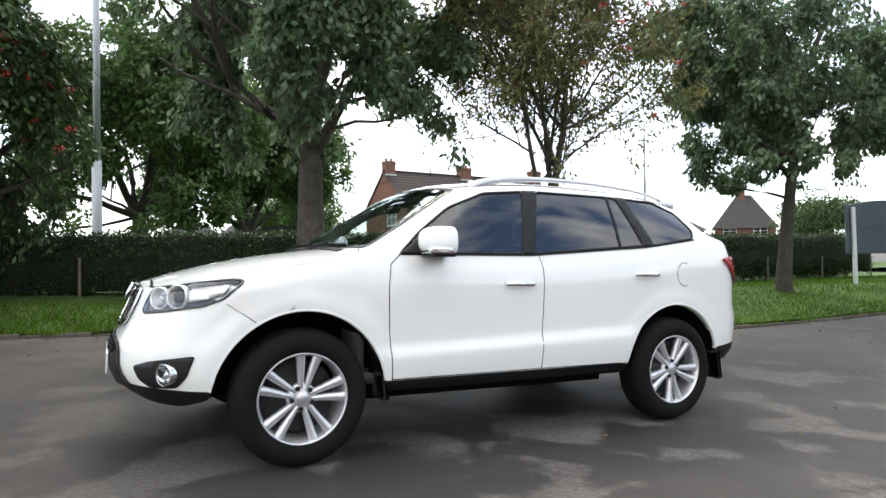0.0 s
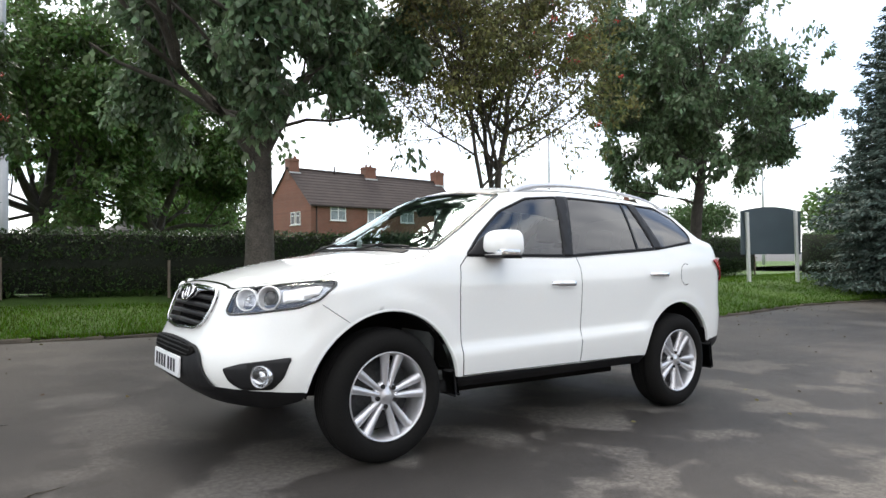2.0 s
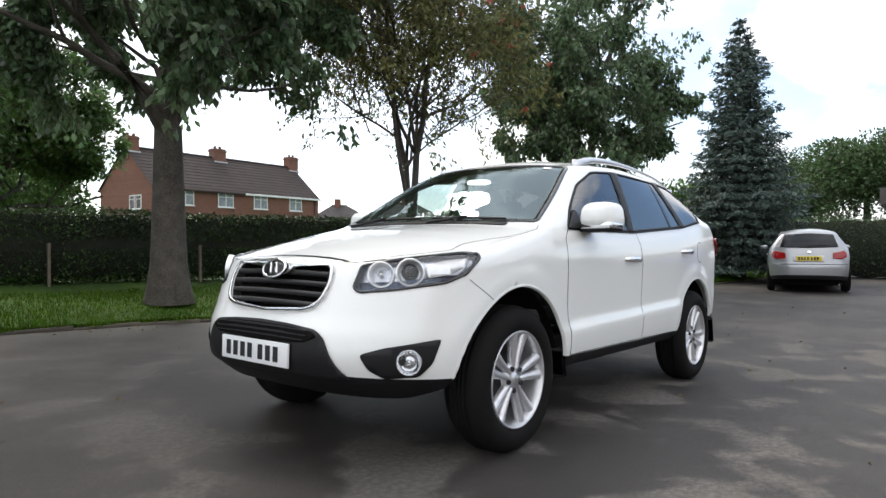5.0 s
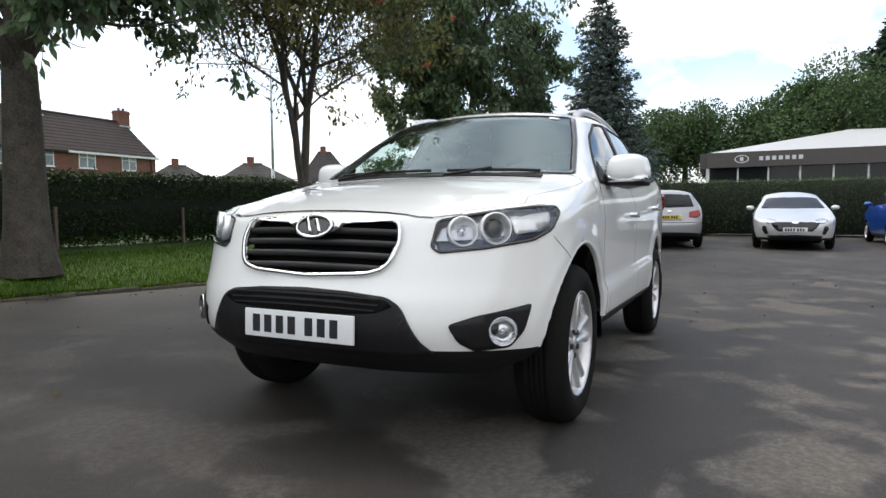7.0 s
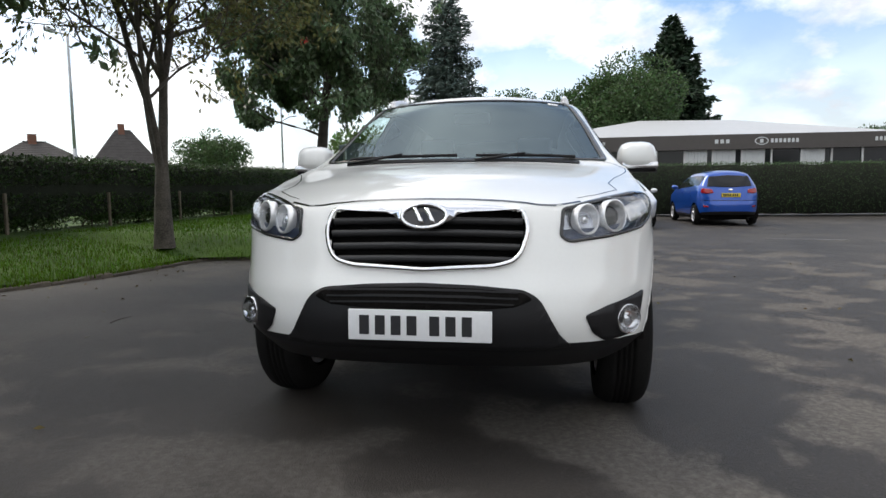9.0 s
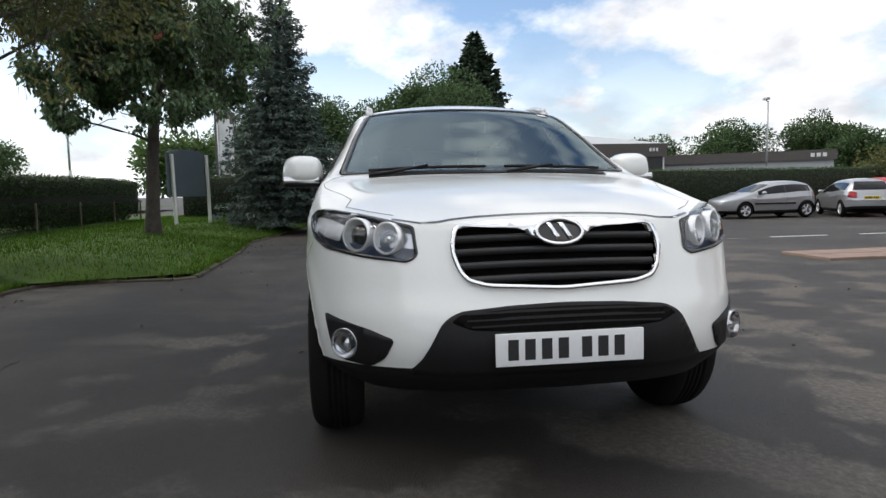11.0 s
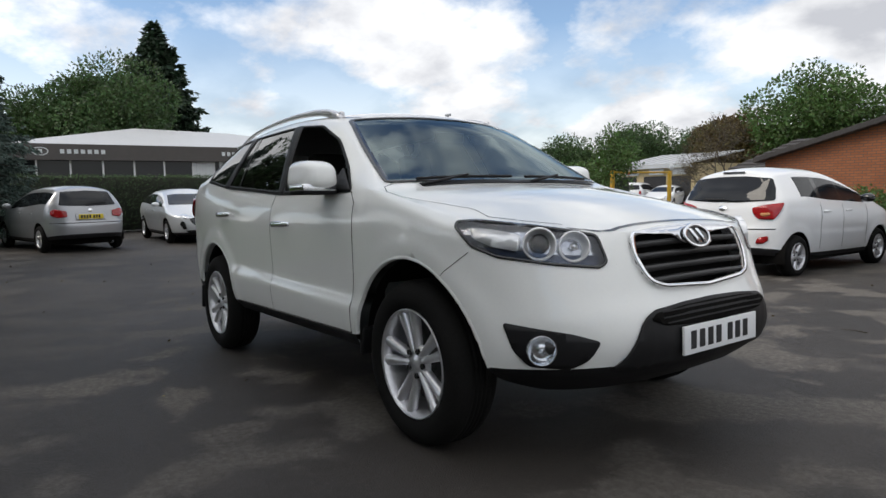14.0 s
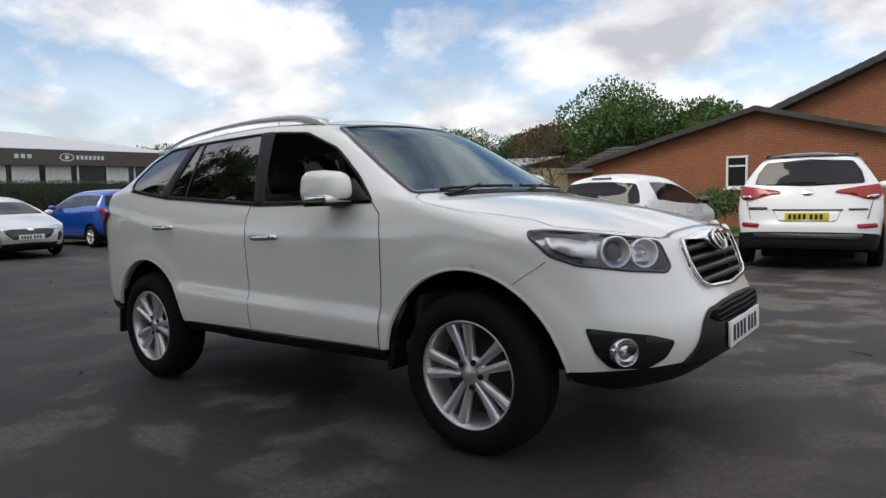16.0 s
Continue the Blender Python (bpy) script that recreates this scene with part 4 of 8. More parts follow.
def far_tree(name, x, y, z, radius, height, label, leaf, seed, leaves=6000, size=0.42, trunk=True, group="distant trees", shape=1.0):
    """A tree far off: trunk, and a crown of clumps made of leaves."""
    rng, nprng = random.Random(seed), np.random.default_rng(seed)
    root = thing(name, pose(x, y, z), label, "tree", group)
    if trunk:
        v, f = tubes([[(Vector((0, 0, -0.3)), 0.05 * height * 0.6), (Vector((0.1, 0, height * 0.6)), 0.02 * height)]], 8)
        mesh_part("trunk", v, f, M_BARK_DARK, root)
    k = 70
    c = nprng.normal(size=(k, 3))
    c /= np.linalg.norm(c, axis=1, keepdims=True)
    c *= nprng.uniform(0.25, 0.92, (k, 1))
    c = c * (radius, radius, height * 0.36 * shape) + (0, 0, height * 0.62)
    s = radius * nprng.uniform(0.22, 0.4, k)
    idx = nprng.integers(0, k, leaves)
    u = nprng.normal(size=(leaves, 3))
    u /= np.linalg.norm(u, axis=1, keepdims=True)
    P = c[idx] + u * (s[idx] * nprng.uniform(0.75, 1.1, leaves))[:, None] * (1, 1, 0.8)
    vv, ff = leaf_quads(P, u * 0.7 + nprng.normal(0, 0.5, (leaves, 3)), size, size * 0.6, nprng)
    fast_mesh("crown", vv, ff, leaf, root)
    return root


def conifer(name, x, y, z, height, radius, label, leaf, seed, tiers=26, per=13, droop=0.35, low=0.06, needle=(0.16, 0.035), dens=26, group="conifers"):
    """A spruce: a straight stem, whorls of drooping boughs, sprays of needles."""
    rng, nprng = random.Random(seed), np.random.default_rng(seed)
    root = thing(name, pose(x, y, z), label, "tree", group)
    v, f = tubes([[(Vector((0, 0, -0.2)), 0.022 * height), (Vector((0, 0, height * 0.5)), 0.012 * height), (Vector((0, 0, height * 0.97)), 0.01)]], 9)
    mesh_part("trunk", v, f, M_BARK_DARK, root)
    paths, pts, axs = [], [], []
    for i in range(tiers):
        t = i / (tiers - 1)
        zc = height * (low + (0.985 - low) * t)
        R = radius * (1 - t) ** 0.85 * rng.uniform(0.82, 1.1) + 0.12
        n = max(4, int(per * (1 - 0.6 * t)))
        for k in range(n):
            a = 2 * math.pi * (k + rng.random() * 0.8) / n
            L = R * rng.uniform(0.72, 1.12)
            path = []
            for j in range(6):
                s = j / 5
                dz = 0.18 * L * s - droop * L * s * s * (1.15 - t) + 0.12 * L * s ** 4
                path.append((Vector((math.cos(a) * L * s, math.sin(a) * L * s, zc + dz)), 0.016 * (1 - s) + 0.004))
            paths.append(path)
            m = max(6, int(dens * L))
            for _ in range(m):
                s = rng.uniform(0.12, 1.0)
                j = min(4, int(s * 5))
                p = path[j][0].lerp(path[j + 1][0], s * 5 - j)
                d = (path[j + 1][0] - path[j][0]).normalized()
                side = d.cross(Vector((0, 0, 1))).normalized() * rng.choice((-1, 1))
                w = rng.uniform(0.0, 0.34) * L * (1 - s * 0.6)
                q = p + side * w + Vector((0, 0, -0.30 * w + rng.gauss(0, 0.02)))
                pts.append(tuple(q))
                axs.append(tuple(d * 0.6 + side * 0.8 + Vector((rng.gauss(0, 0.25), rng.gauss(0, 0.25), -0.35))))
    v, f = tubes(paths, 4)
    tagged(mesh_part("bough_mass", v, f, M_BARK_DARK, root), "", kind="stuff")
    P, A = np.repeat(np.array(pts), 3, 0), np.repeat(np.array(axs), 3, 0)
    P = P + nprng.normal(0, 0.035, P.shape)
    A = A + nprng.normal(0, 0.35, A.shape)
    vv, ff = leaf_quads(P, A, needle[0], needle[1], nprng)
    fast_mesh("needles", vv, ff, leaf, root)
    return root


build_ground()
build_verge()
build_kerb()
hedge("hedge", (-34, 9.2), (19.6, 8.3), 0.85, 0.42, 1.47, "long clipped privet hedge with bare stems below", 11, open_below=0.12, leaves=90000, climb=0.20)
hedge("hedge", (20.8, 6.6), (22.6, -31), 1.3, -0.1, 1.80, "tall dark clipped hedge behind the parked cars", 12, leaves=45000, dark=True)


tree("whitebeam_tree", (0.77, 6.48, 0.36), "broad whitebeam with a thick grey trunk and drooping leaves", 21, 0.245, 2.45,
     [(20, 4, 5.4, 0.17), (205, 74, 2.7, 0.05), (290, 82, 2.6, 0.05), (20, 78, 2.8, 0.05), (120, 84, 2.6, 0.045), (235, 90, 2.4, 0.036), (340, 92, 2.4, 0.036), (160, 46, 3.2, 0.075), (75, 48, 3.0, 0.07), (265, 34, 4.0, 0.10), (335, 38, 3.8, 0.105), (190, 36, 3.9, 0.11)],
     ellipsoid((0.1, 0, 5.3), (3.15, 3.1, 3.6), 0.38, 3, 2.0, -0.10), M_LEAF_BEAM, M_BARK, 10, 0.12, (0.155, 0.082), 1.25)
tree("rowan_tree", (5.11, 5.6, 0.28), "slender rowan with two tall stems and sparse brownish leaves", 22, 0.125, 1.15,
     [(110, 18, 5.6, 0.075), (300, 7, 6.0, 0.085), (200, 15, 4.9, 0.055)],
     ellipsoid((0, 0, 4.7), (2.8, 2.8, 3.5), 0.35, 8, 1.75, 0.10), M_LEAF_ROWAN, M_BARK, 4, 0.085, (0.12, 0.045), 0.7, levels=3, kids=(3, 2, 1), spread=0.50, lift=0.05, flare=1.35, berries=40, steps=8, first=1, wob=0.09)
tree("whitebeam_tree", (11.2, 5.1, 0.18), "dense whitebeam with dark drooping leaves", 23, 0.155, 2.1,
     [(0, 3, 5.2, 0.13), (120, 40, 3.4, 0.06), (240, 40, 3.4, 0.06), (300, 62, 2.6, 0.05), (60, 64, 2.6, 0.05), (180, 66, 2.6, 0.05), (350, 50, 3.0, 0.05), (270, 74, 2.3, 0.034), (30, 76, 2.3, 0.034), (150, 76, 2.3, 0.034), (210, 66, 2.4, 0.034), (330, 70, 2.3, 0.034)],
     ellipsoid((0, 0, 5.3), (2.7, 2.6, 3.6), 0.62, 9, 2.45, 0.05), M_LEAF_BEAM, M_BARK_DARK, 8, 0.12, (0.15, 0.078), 1.25, berries=14)
tree("rowan_tree", (-4.5, 7.1, 0.45), "dark leafy rowan hung with bunches of red berries", 24, 0.13, 1.6,
     [(0, 25, 2.9, 0.09), (90, 30, 2.7, 0.08), (200, 30, 2.7, 0.08), (300, 35, 2.6, 0.08), (20, 85, 2.3, 0.05), (140, 80, 2.3, 0.05), (260, 85, 2.3, 0.05)],
     ellipsoid((-0.45, 0, 3.0), (2.3, 2.1, 3.6), 0.3, 18, 0.0, 0.12), M_LEAF_DARK, M_BARK_DARK, 13, 0.2, (0.12, 0.055), 0.9, spread=0.6, lift=-0.03, berries=170)
tree("ash_tree", (-1.45, 15.8, 0.3), "tall leafy tree behind the hedge", 25, 0.22, 2.2,
     [(0, 18, 4.2, 0.15), (110, 35, 4.0, 0.12), (230, 35, 4.0, 0.12), (310, 55, 3.6, 0.1), (50, 60, 3.6, 0.1), (170, 60, 3.5, 0.1), (200, 100, 3.0, 0.05), (320, 100, 3.0, 0.05), (260, 95, 3.0, 0.05)],
     ellipsoid((0, 0, 4.2), (3.3, 3.0, 3.9), 0.35, 28, -0.2, 0.05), M_LEAF_GREEN, M_BARK_DARK, 11, 0.2, (0.17, 0.09), 0.7, group="trees behind the hedge")
tree("ash_tree", (2.25, 19.8, 0.3), "round leafy tree behind the hedge", 26, 0.24, 1.8,
     [(0, 18, 3.6, 0.15), (110, 40, 3.4, 0.12), (230, 40, 3.4, 0.12), (310, 60, 3.2, 0.1), (50, 65, 3.2, 0.1), (170, 65, 3.2, 0.1), (80, 30, 3.4, 0.1)],
     ellipsoid((0, 0, 4.7), (3.6, 3.4, 4.0), 0.3, 38, 0.5, 0.12), M_LEAF_GREEN, M_BARK_DARK, 13, 0.2, (0.18, 0.10), 0.7, group="trees behind the hedge")
conifer("spruce_tree", 17.0, 2.72, 0.0, 7.9, 2.2, "tall blue-green spruce with drooping boughs", M_SPRUCE, 31, tiers=30, per=16, dens=44, needle=(0.15, 0.05))

# distance: behind the hedge
far_tree("far_tree", 8.5, 36, 0.3, 3.0, 5.6, "leafy tree beside the brick house", M_LEAF_GREEN, 51, 12000, 0.22)
far_tree("far_tree", 48.3, 28, 0.2, 3.2, 6.0, "round tree beyond the hedge", M_LEAF_DARK, 52, 12000, 0.22)
far_tree("far_tree", 33, 9.5, 0.1, 2.6, 4.4, "leafy tree by the road", M_LEAF_GREEN, 54, size=0.3)
# round the showroom
far_tree("far_tree", 58, 3.5, 0, 4.6, 10.6, "broad tree behind the showroom", M_LEAF_DARK, 55, 22000, 0.28)
far_tree("far_tree", 60, -3.5, 0, 5.2, 10.4, "broad dark tree behind the showroom", M_LEAF_DARK, 56, 22000, 0.28)
far_tree("far_tree", 56.5, -7.4, 0, 5.8, 12.2, "large round tree over the showroom roof", M_LEAF_DARK, 57, 34000, 0.28)
far_tree("far_tree", 63, 9, 0, 4.5, 9.5, "leafy tree behind the hedge", M_LEAF_DARK, 58, 18000, 0.26)
far_tree("far_tree", 47, 9.0, 0, 3.2, 6.5, "leafy tree beside the showroom", M_LEAF_DARK, 59, 14000, 0.24)
conifer("fir_tree", 64.3, -13.2, 0, 17.8, 7.0, "tall dark fir behind the showroom", M_FIR, 60, tiers=34, per=15, dens=11, needle=(0.7, 0.28))
# across the road
for i, (x, y, r, hgt, leaf) in enumerate([(58.9, -39.3, 4.6, 7.7, M_LEAF_DARK), (54.3, -45.8, 3.5, 8.3, M_LEAF_DARK), (48, -45.5, 2.7, 6.3, M_LEAF_DARK), (64, -33, 4, 6.4, M_LEAF_DARK),
                                          (45, -62, 5, 8.8, M_LEAF_DARK), (51, -57, 4.5, 7.6, M_LEAF_DARK), (39, -68, 5, 8.6, M_LEAF_DARK), (33, -74, 5, 8.0, M_LEAF_DARK), (27, -78, 5, 8.4, M_LEAF_DARK),
                                          (41, -71, 4.6, 8.4, M_LEAF_DARK), (22, -66, 4.5, 8.0, M_LEAF_DARK), (47, -67, 4.6, 9.0, M_LEAF_DARK),
                                          (16.6, -43, 4.4, 8.6, M_LEAF_GREEN), (10.6, -44, 3.2, 7.7, M_LEAF_GREEN), (22, -43, 3.3, 6.6, M_LEAF_BROWN)]):
    far_tree("far_tree", x, y, -0.1, r, hgt, "dark leafy tree in the distance" if leaf is M_LEAF_DARK else ("brownish half-bare tree in the distance" if leaf is M_LEAF_BROWN else "tall green tree behind the brick building"), leaf, 70 + i, 17000, 0.26)
for i, (x, y, r, hgt, leaf) in enumerate([(22.2, -24.0, 1.5, 2.9, M_LEAF_ROWAN), (21, -26, 2.3, 3.0, M_LEAF_GREEN), (22.0, -25.3, 1.6, 2.9, M_LEAF_GREEN)]):
    far_tree("bush", x, y, -0.2, r, hgt, "overgrown green bush beside the road", leaf, 90 + i, 3000, 0.16, trunk=False, group="bushes by the road")
far_tree("young_tree", 16.6, -22.8, -0.15, 1.35, 4.3, "slender young tree on the verge", M_LEAF_GREEN, 97, 2600, 0.16)
for i, (x, y, r, hgt, leaf) in enumerate([(1.9, -15.2, 0.75, 1.35, M_LEAF_GREEN), (3.0, -15.6, 0.8, 1.2, M_LEAF_GREEN), (0.7, -15.4, 0.6, 1.0, M_LEAF_BROWN)]):
    far_tree("shrub", x, y, -0.1, r, hgt, "leafy garden shrub by the brick wall", leaf, 110 + i, 2200, 0.08, trunk=False, group="shrubs by the building")
tree("bare_tree", (12.3, -25, -0.1), "small bare-branched tree with a few brown leaves", 27, 0.06, 0.5,
     [(0, 25, 2.6, 0.05), (120, 30, 2.5, 0.05), (240, 28, 2.5, 0.05), (60, 40, 2.2, 0.04)],
     ellipsoid((0, 0, 2.3), (2.2, 2.2, 2.2), 0.3, 48), M_LEAF_BROWN, M_BARK, 1, 0.15, (0.06, 0.04), 0.5, spread=0.4, group="distant trees")


# ---------------------------------------------------------------- wheels
def alloy_wheel_meshes(R, rim_r, width, spokes=5, twin=True):
    """Shared meshes of one wheel, axle along y, outer face at -y."""
    turn = Matrix.Rotation(radians(90), 4, "X")   # z of the lathe -> -y
    res = {}

    def keep(name, bm, material, smooth=True):
        bmesh.ops.transform(bm, matrix=turn, verts=bm.verts)
        bmesh.ops.recalc_face_normals(bm, faces=bm.faces)
        me = bpy.data.meshes.new(name)
        bm.to_mesh(me)
        bm.free()
        me.materials.append(material)
        me.polygons.foreach_set("use_smooth", [smooth] * len(me.polygons))
        res[name] = me
    h = width / 2
    bm = bmesh.new()
    prof = [(rim_r - 0.004, h - 0.02), (rim_r + 0.012, h - 0.006), (rim_r + 0.03, h + 0.001), (rim_r + 0.05, h + 0.003), (R - 0.05, h - 0.002), (R - 0.032, h - 0.011), (R - 0.017, h - 0.026),
            (R - 0.007, h - 0.045), (R - 0.002, h - 0.065)]
    for k in range(4):                           # four grooves round the tread
        c = (h - 0.085) * (1 - 2 * k / 3)
        prof += [(R, c + 0.006), (R - 0.008, c + 0.0045), (R - 0.008, c - 0.0045), (R, c - 0.006)]
    prof += [(R - 0.002, -h + 0.065), (R - 0.012, -h + 0.035), (R - 0.032, -h + 0.011), (rim_r, -h + 0.01)]
    lathe(bm, prof, 64)
    keep("tyre", bm, M_RUBBER)
    bm = bmesh.new()
    lathe(bm, [(rim_r - 0.012, -h + 0.02), (rim_r - 0.024, -0.02), (rim_r - 0.022, h - 0.050), (rim_r - 0.011, h - 0.018), (rim_r - 0.005, h - 0.008), (rim_r, h - 0.012), (rim_r, h - 0.03)], 56)
    z_in, z_out = h - 0.038, h - 0.022

    def dish(r):
        return z_in + (z_out - z_in) * (r / rim_r) ** 2
    for k in range(spokes):
        th = math.pi / 2 + 2 * math.pi * k / spokes
        for sgn in ((-1, 1) if twin else (0,)):
            rows = []
            for i in range(7):
                q = i / 6
                r = 0.05 + (rim_r - 0.012 - 0.05) * q
                if twin:
                    gap, w = 0.003 + 0.020 * q ** 1.3, 0.025 + 0.024 * q
                    lo, hi = gap / r, (gap + w) / r
                    ang = sorted((th + sgn * lo, th + sgn * hi))
                else:
                    w = (0.030 + 0.012 * q) / r
                    ang = (th - w, th + w)
                mid = (ang[0] + ang[1]) / 2
                z = dish(r)
                rows.append([(r * math.cos(ang[0]), r * math.sin(ang[0]), z - 0.035), (r * math.cos(ang[0]), r * math.sin(ang[0]), z - 0.006), (r * math.cos(mid), r * math.sin(mid), z + 0.003),
                             (r * math.cos(ang[1]), r * math.sin(ang[1]), z - 0.006), (r * math.cos(ang[1]), r * math.sin(ang[1]), z - 0.035)])
            vs = [[bm.verts.new(p) for p in row] for row in rows]
            for a, b in zip(vs, vs[1:]):
                for j in range(4):
                    bm.faces.new((a[j], a[j + 1], b[j + 1], b[j]))
    lathe(bm, [(0.001, z_in + 0.004), (0.024, z_in + 0.003), (0.028, z_in - 0.001), (0.038, z_in - 0.004), (0.074, z_in - 0.006), (0.082, z_in - 0.03)], 30)
    keep("rim", bm, M_ALLOY, True)
    bm = bmesh.new()
    rod(bm, (0, 0, z_in - 0.02), (0, 0, z_in + 0.006), 0.0135, sides=8)
    keep("wheel_nut", bm, M_GLOSS_BLACK, False)
    bm = bmesh.new()
    lathe(bm, [(0.02, -0.03), (rim_r - 0.05, -0.03), (rim_r - 0.05, -0.005), (0.07, -0.005), (0.07, 0.03), (0.001, 0.03)], 36)
    keep("wheel", bm, M_STEEL_DARK)
    return res


def put_wheels(car, meshes, places):
    """places: (x, y, z, steer) with y < 0 on the left; each wheel is hub, tyre, rim and nuts."""
    for x, y, z, steer in places:
        w = new("wheel", meshes["wheel"])
        w.parent = car
        w.matrix_basis = pose(x, y, z, 0, random.uniform(0, 360), 0) if y < 0 else pose(x, y, z, 0, random.uniform(0, 360), 180)
        if steer is not None:
            w.matrix_basis = pose(x, y, z, 0, steer, 0) if y < 0 else pose(x, y, z, 0, steer, 180)
        for k in ("tyre", "rim"):
            o = new(k, meshes[k])
            o.parent = w
        for k in range(5):
            a = math.pi / 2 + 2 * math.pi * (k + 0.5) / 5
            o = new("wheel_nut", meshes["wheel_nut"])
            o.parent = w
            o.matrix_basis = pose(0.058 * math.cos(a), 0, 0.058 * math.sin(a))


def number_plate(car, x, y, z, turn, material, seed=0, groups=(2, 2, 3), size=(0.52, 0.111)):
    """A plate whose characters are plain bars; faces -x before the turn."""
    w, h = size
    bm = bmesh.new()
    box(bm, -0.006, 0.006, -w / 2, w / 2, -h / 2, h / 2, 0.003)
    pl = part("number_plate", bm, material, car)
    pl.matrix_basis = pose(x, y, z, 0, 0, turn)
    bm = bmesh.new()
    box(bm, -0.5, 0.5, -0.5, 0.5, -0.5, 0.5)
    me = bpy.data.meshes.new("bar")
    bm.to_mesh(me)
    bm.free()
    me.materials.append(M_PLATE_INK)
    pos = w * 0.385
    for k in range(7):
        o = new("bar", me)
        o.parent = pl
        o.matrix_basis = Matrix.Translation((-0.0066, pos, 0)) @ Matrix.Diagonal((0.002, 0.036, 0.07, 1))
        pos -= 0.058 + (0.024 if k == 3 else 0)
    return pl


# ---------------------------------------------------------------- the white SUV
suv = thing("suv", LEAN, "pearl white five-door SUV with silver roof rails on the tarmac", "car")
SK = Shell(SUV)
LEFT, RIGHT, FRONT = Vector((0, 1, 0)), Vector((0, -1, 0)), Vector((1, 0, 0))
F_WIN = [(-0.81, 1.142), (-0.655, 1.278), (-0.42, 1.446), (-0.15, 1.555), (0.165, 1.588), (0.055, 1.156)]
R_WIN = [(0.265, 1.592), (0.985, 1.596), (1.09, 1.236), (0.118, 1.158)]
Q_WIN = [(1.058, 1.594), (1.36, 1.587), (1.56, 1.51), (1.63, 1.37), (1.575, 1.304), (1.17, 1.238)]
HEAD = [(-2.091, -0.470, 0.818), (-2.045, -0.478, 0.922), (-1.95, -0.575, 0.948), (-1.859, -0.660, 0.967), (-1.71, -0.791, 0.992), (-1.652, -0.85, 0.990), (-1.652, -0.862, 0.962), (-1.736, -0.846, 0.884), (-1.826, -0.795, 0.843), (-1.984, -0.65, 0.811), (-2.078, -0.50, 0.793)]
FOG = [(-2.118, -0.556, 0.537), (-2.049, -0.64, 0.568), (-1.855, -0.805, 0.606), (-1.89, -0.785, 0.50), (-1.935, -0.745, 0.440), (-2.036, -0.634, 0.433), (-2.085, -0.585, 0.470)]
GRILLE = [(-0.368, 0.922), (-0.2, 0.936), (0.0, 0.941), (0.2, 0.936), (0.368, 0.922), (0.388, 0.84), (0.365, 0.765), (0.335, 0.728), (0.27, 0.708), (0.0, 0.694), (-0.27, 0.708), (-0.335, 0.728), (-0.365, 0.765), (-0.388, 0.84)]
MOUTH = [(-0.37, 0.634), (-0.2, 0.648), (0.0, 0.655), (0.2, 0.648), (0.37, 0.634), (0.425, 0.602), (0.462, 0.53), (0.50, 0.465), (0.545, 0.425), (0.40, 0.42), (0.0, 0.42), (-0.40, 0.42), (-0.545, 0.425), (-0.50, 0.465), (-0.462, 0.53), (-0.425, 0.602)]
SLOT = [(-0.365, 0.622), (-0.2, 0.634), (0.0, 0.640), (0.2, 0.634), (0.365, 0.622), (0.40, 0.600), (0.33, 0.574), (0.2, 0.566), (0.0, 0.564), (-0.2, 0.566), (-0.33, 0.574), (-0.40, 0.600)]
SCREEN = [(-0.995, -0.775, 1.165), (-1.08, -0.40, 1.165), (-1.10, 0.0, 1.165), (-1.08, 0.40, 1.165), (-0.995, 0.775, 1.165), (-0.63, 0.692, 1.395), (-0.305, 0.60, 1.570), (-0.38, 0.30, 1.59), (-0.40, 0.0, 1.60), (-0.38, -0.30, 1.59), (-0.305, -0.60, 1.570), (-0.63, -0.692, 1.395)]
SCREEN_D = Vector((1, 0, -1.1))


def side3(poly, s, y=0.8):
    return [Vector((x, s * y, z)) for x, z in poly]


def front3(poly):
    return [Vector((-2.2, y, z)) for y, z in poly]


def mirrored(pts, s):
    return [Vector((p[0], -s * p[1] if s > 0 else p[1], p[2])) for p in pts]


# openings first, then the skin
win = {}
for s, d in ((-1, LEFT), (1, RIGHT)):
    for key, poly in (("front", F_WIN), ("rear", R_WIN), ("quarter", Q_WIN)):
        pts = rounded(side3(poly, s), 0.035, 4)
        win[key, s] = pts
        SK.cut(pts, d, 0.004)
    hd, fg = rounded(mirrored(HEAD, s), 0.02, 3), rounded(mirrored(FOG, s), 0.02, 3)
    win["head", s], win["fog", s] = hd, fg
    SK.cut(hd, (1, -0.9 * s, -0.1), 0.003)
screen_pts, grille_pts = rounded(SCREEN, 0.05, 4), rounded(front3(GRILLE), 0.03, 3)
SK.cut(screen_pts, SCREEN_D, 0.004)
SK.cut(grille_pts, FRONT, 0.010)
v, f = SK.skin("paint")
body = mesh_part("body", v, f, M_WHITE, suv)
v, f = SK.skin("low")
mid = np.array([v[list(q)].mean(0) for q in f])
for nm, ok in (("front_bumper_edge", mid[:, 0] < -1.35), ("rear_bumper_edge", mid[:, 0] > 1.35), ("sill", (abs(mid[:, 0]) <= 1.35) & (mid[:, 1] < 0)), ("sill", (abs(mid[:, 0]) <= 1.35) & (mid[:, 1] >= 0))):
    some = [f[i] for i in np.where(ok)[0]]
    used = sorted({k for q in some for k in q})
    no = {k: i for i, k in enumerate(used)}
    mesh_part(nm, v[used], [tuple(no[k] for k in q) for q in some], M_BLACK, suv, "black plastic lower edge")

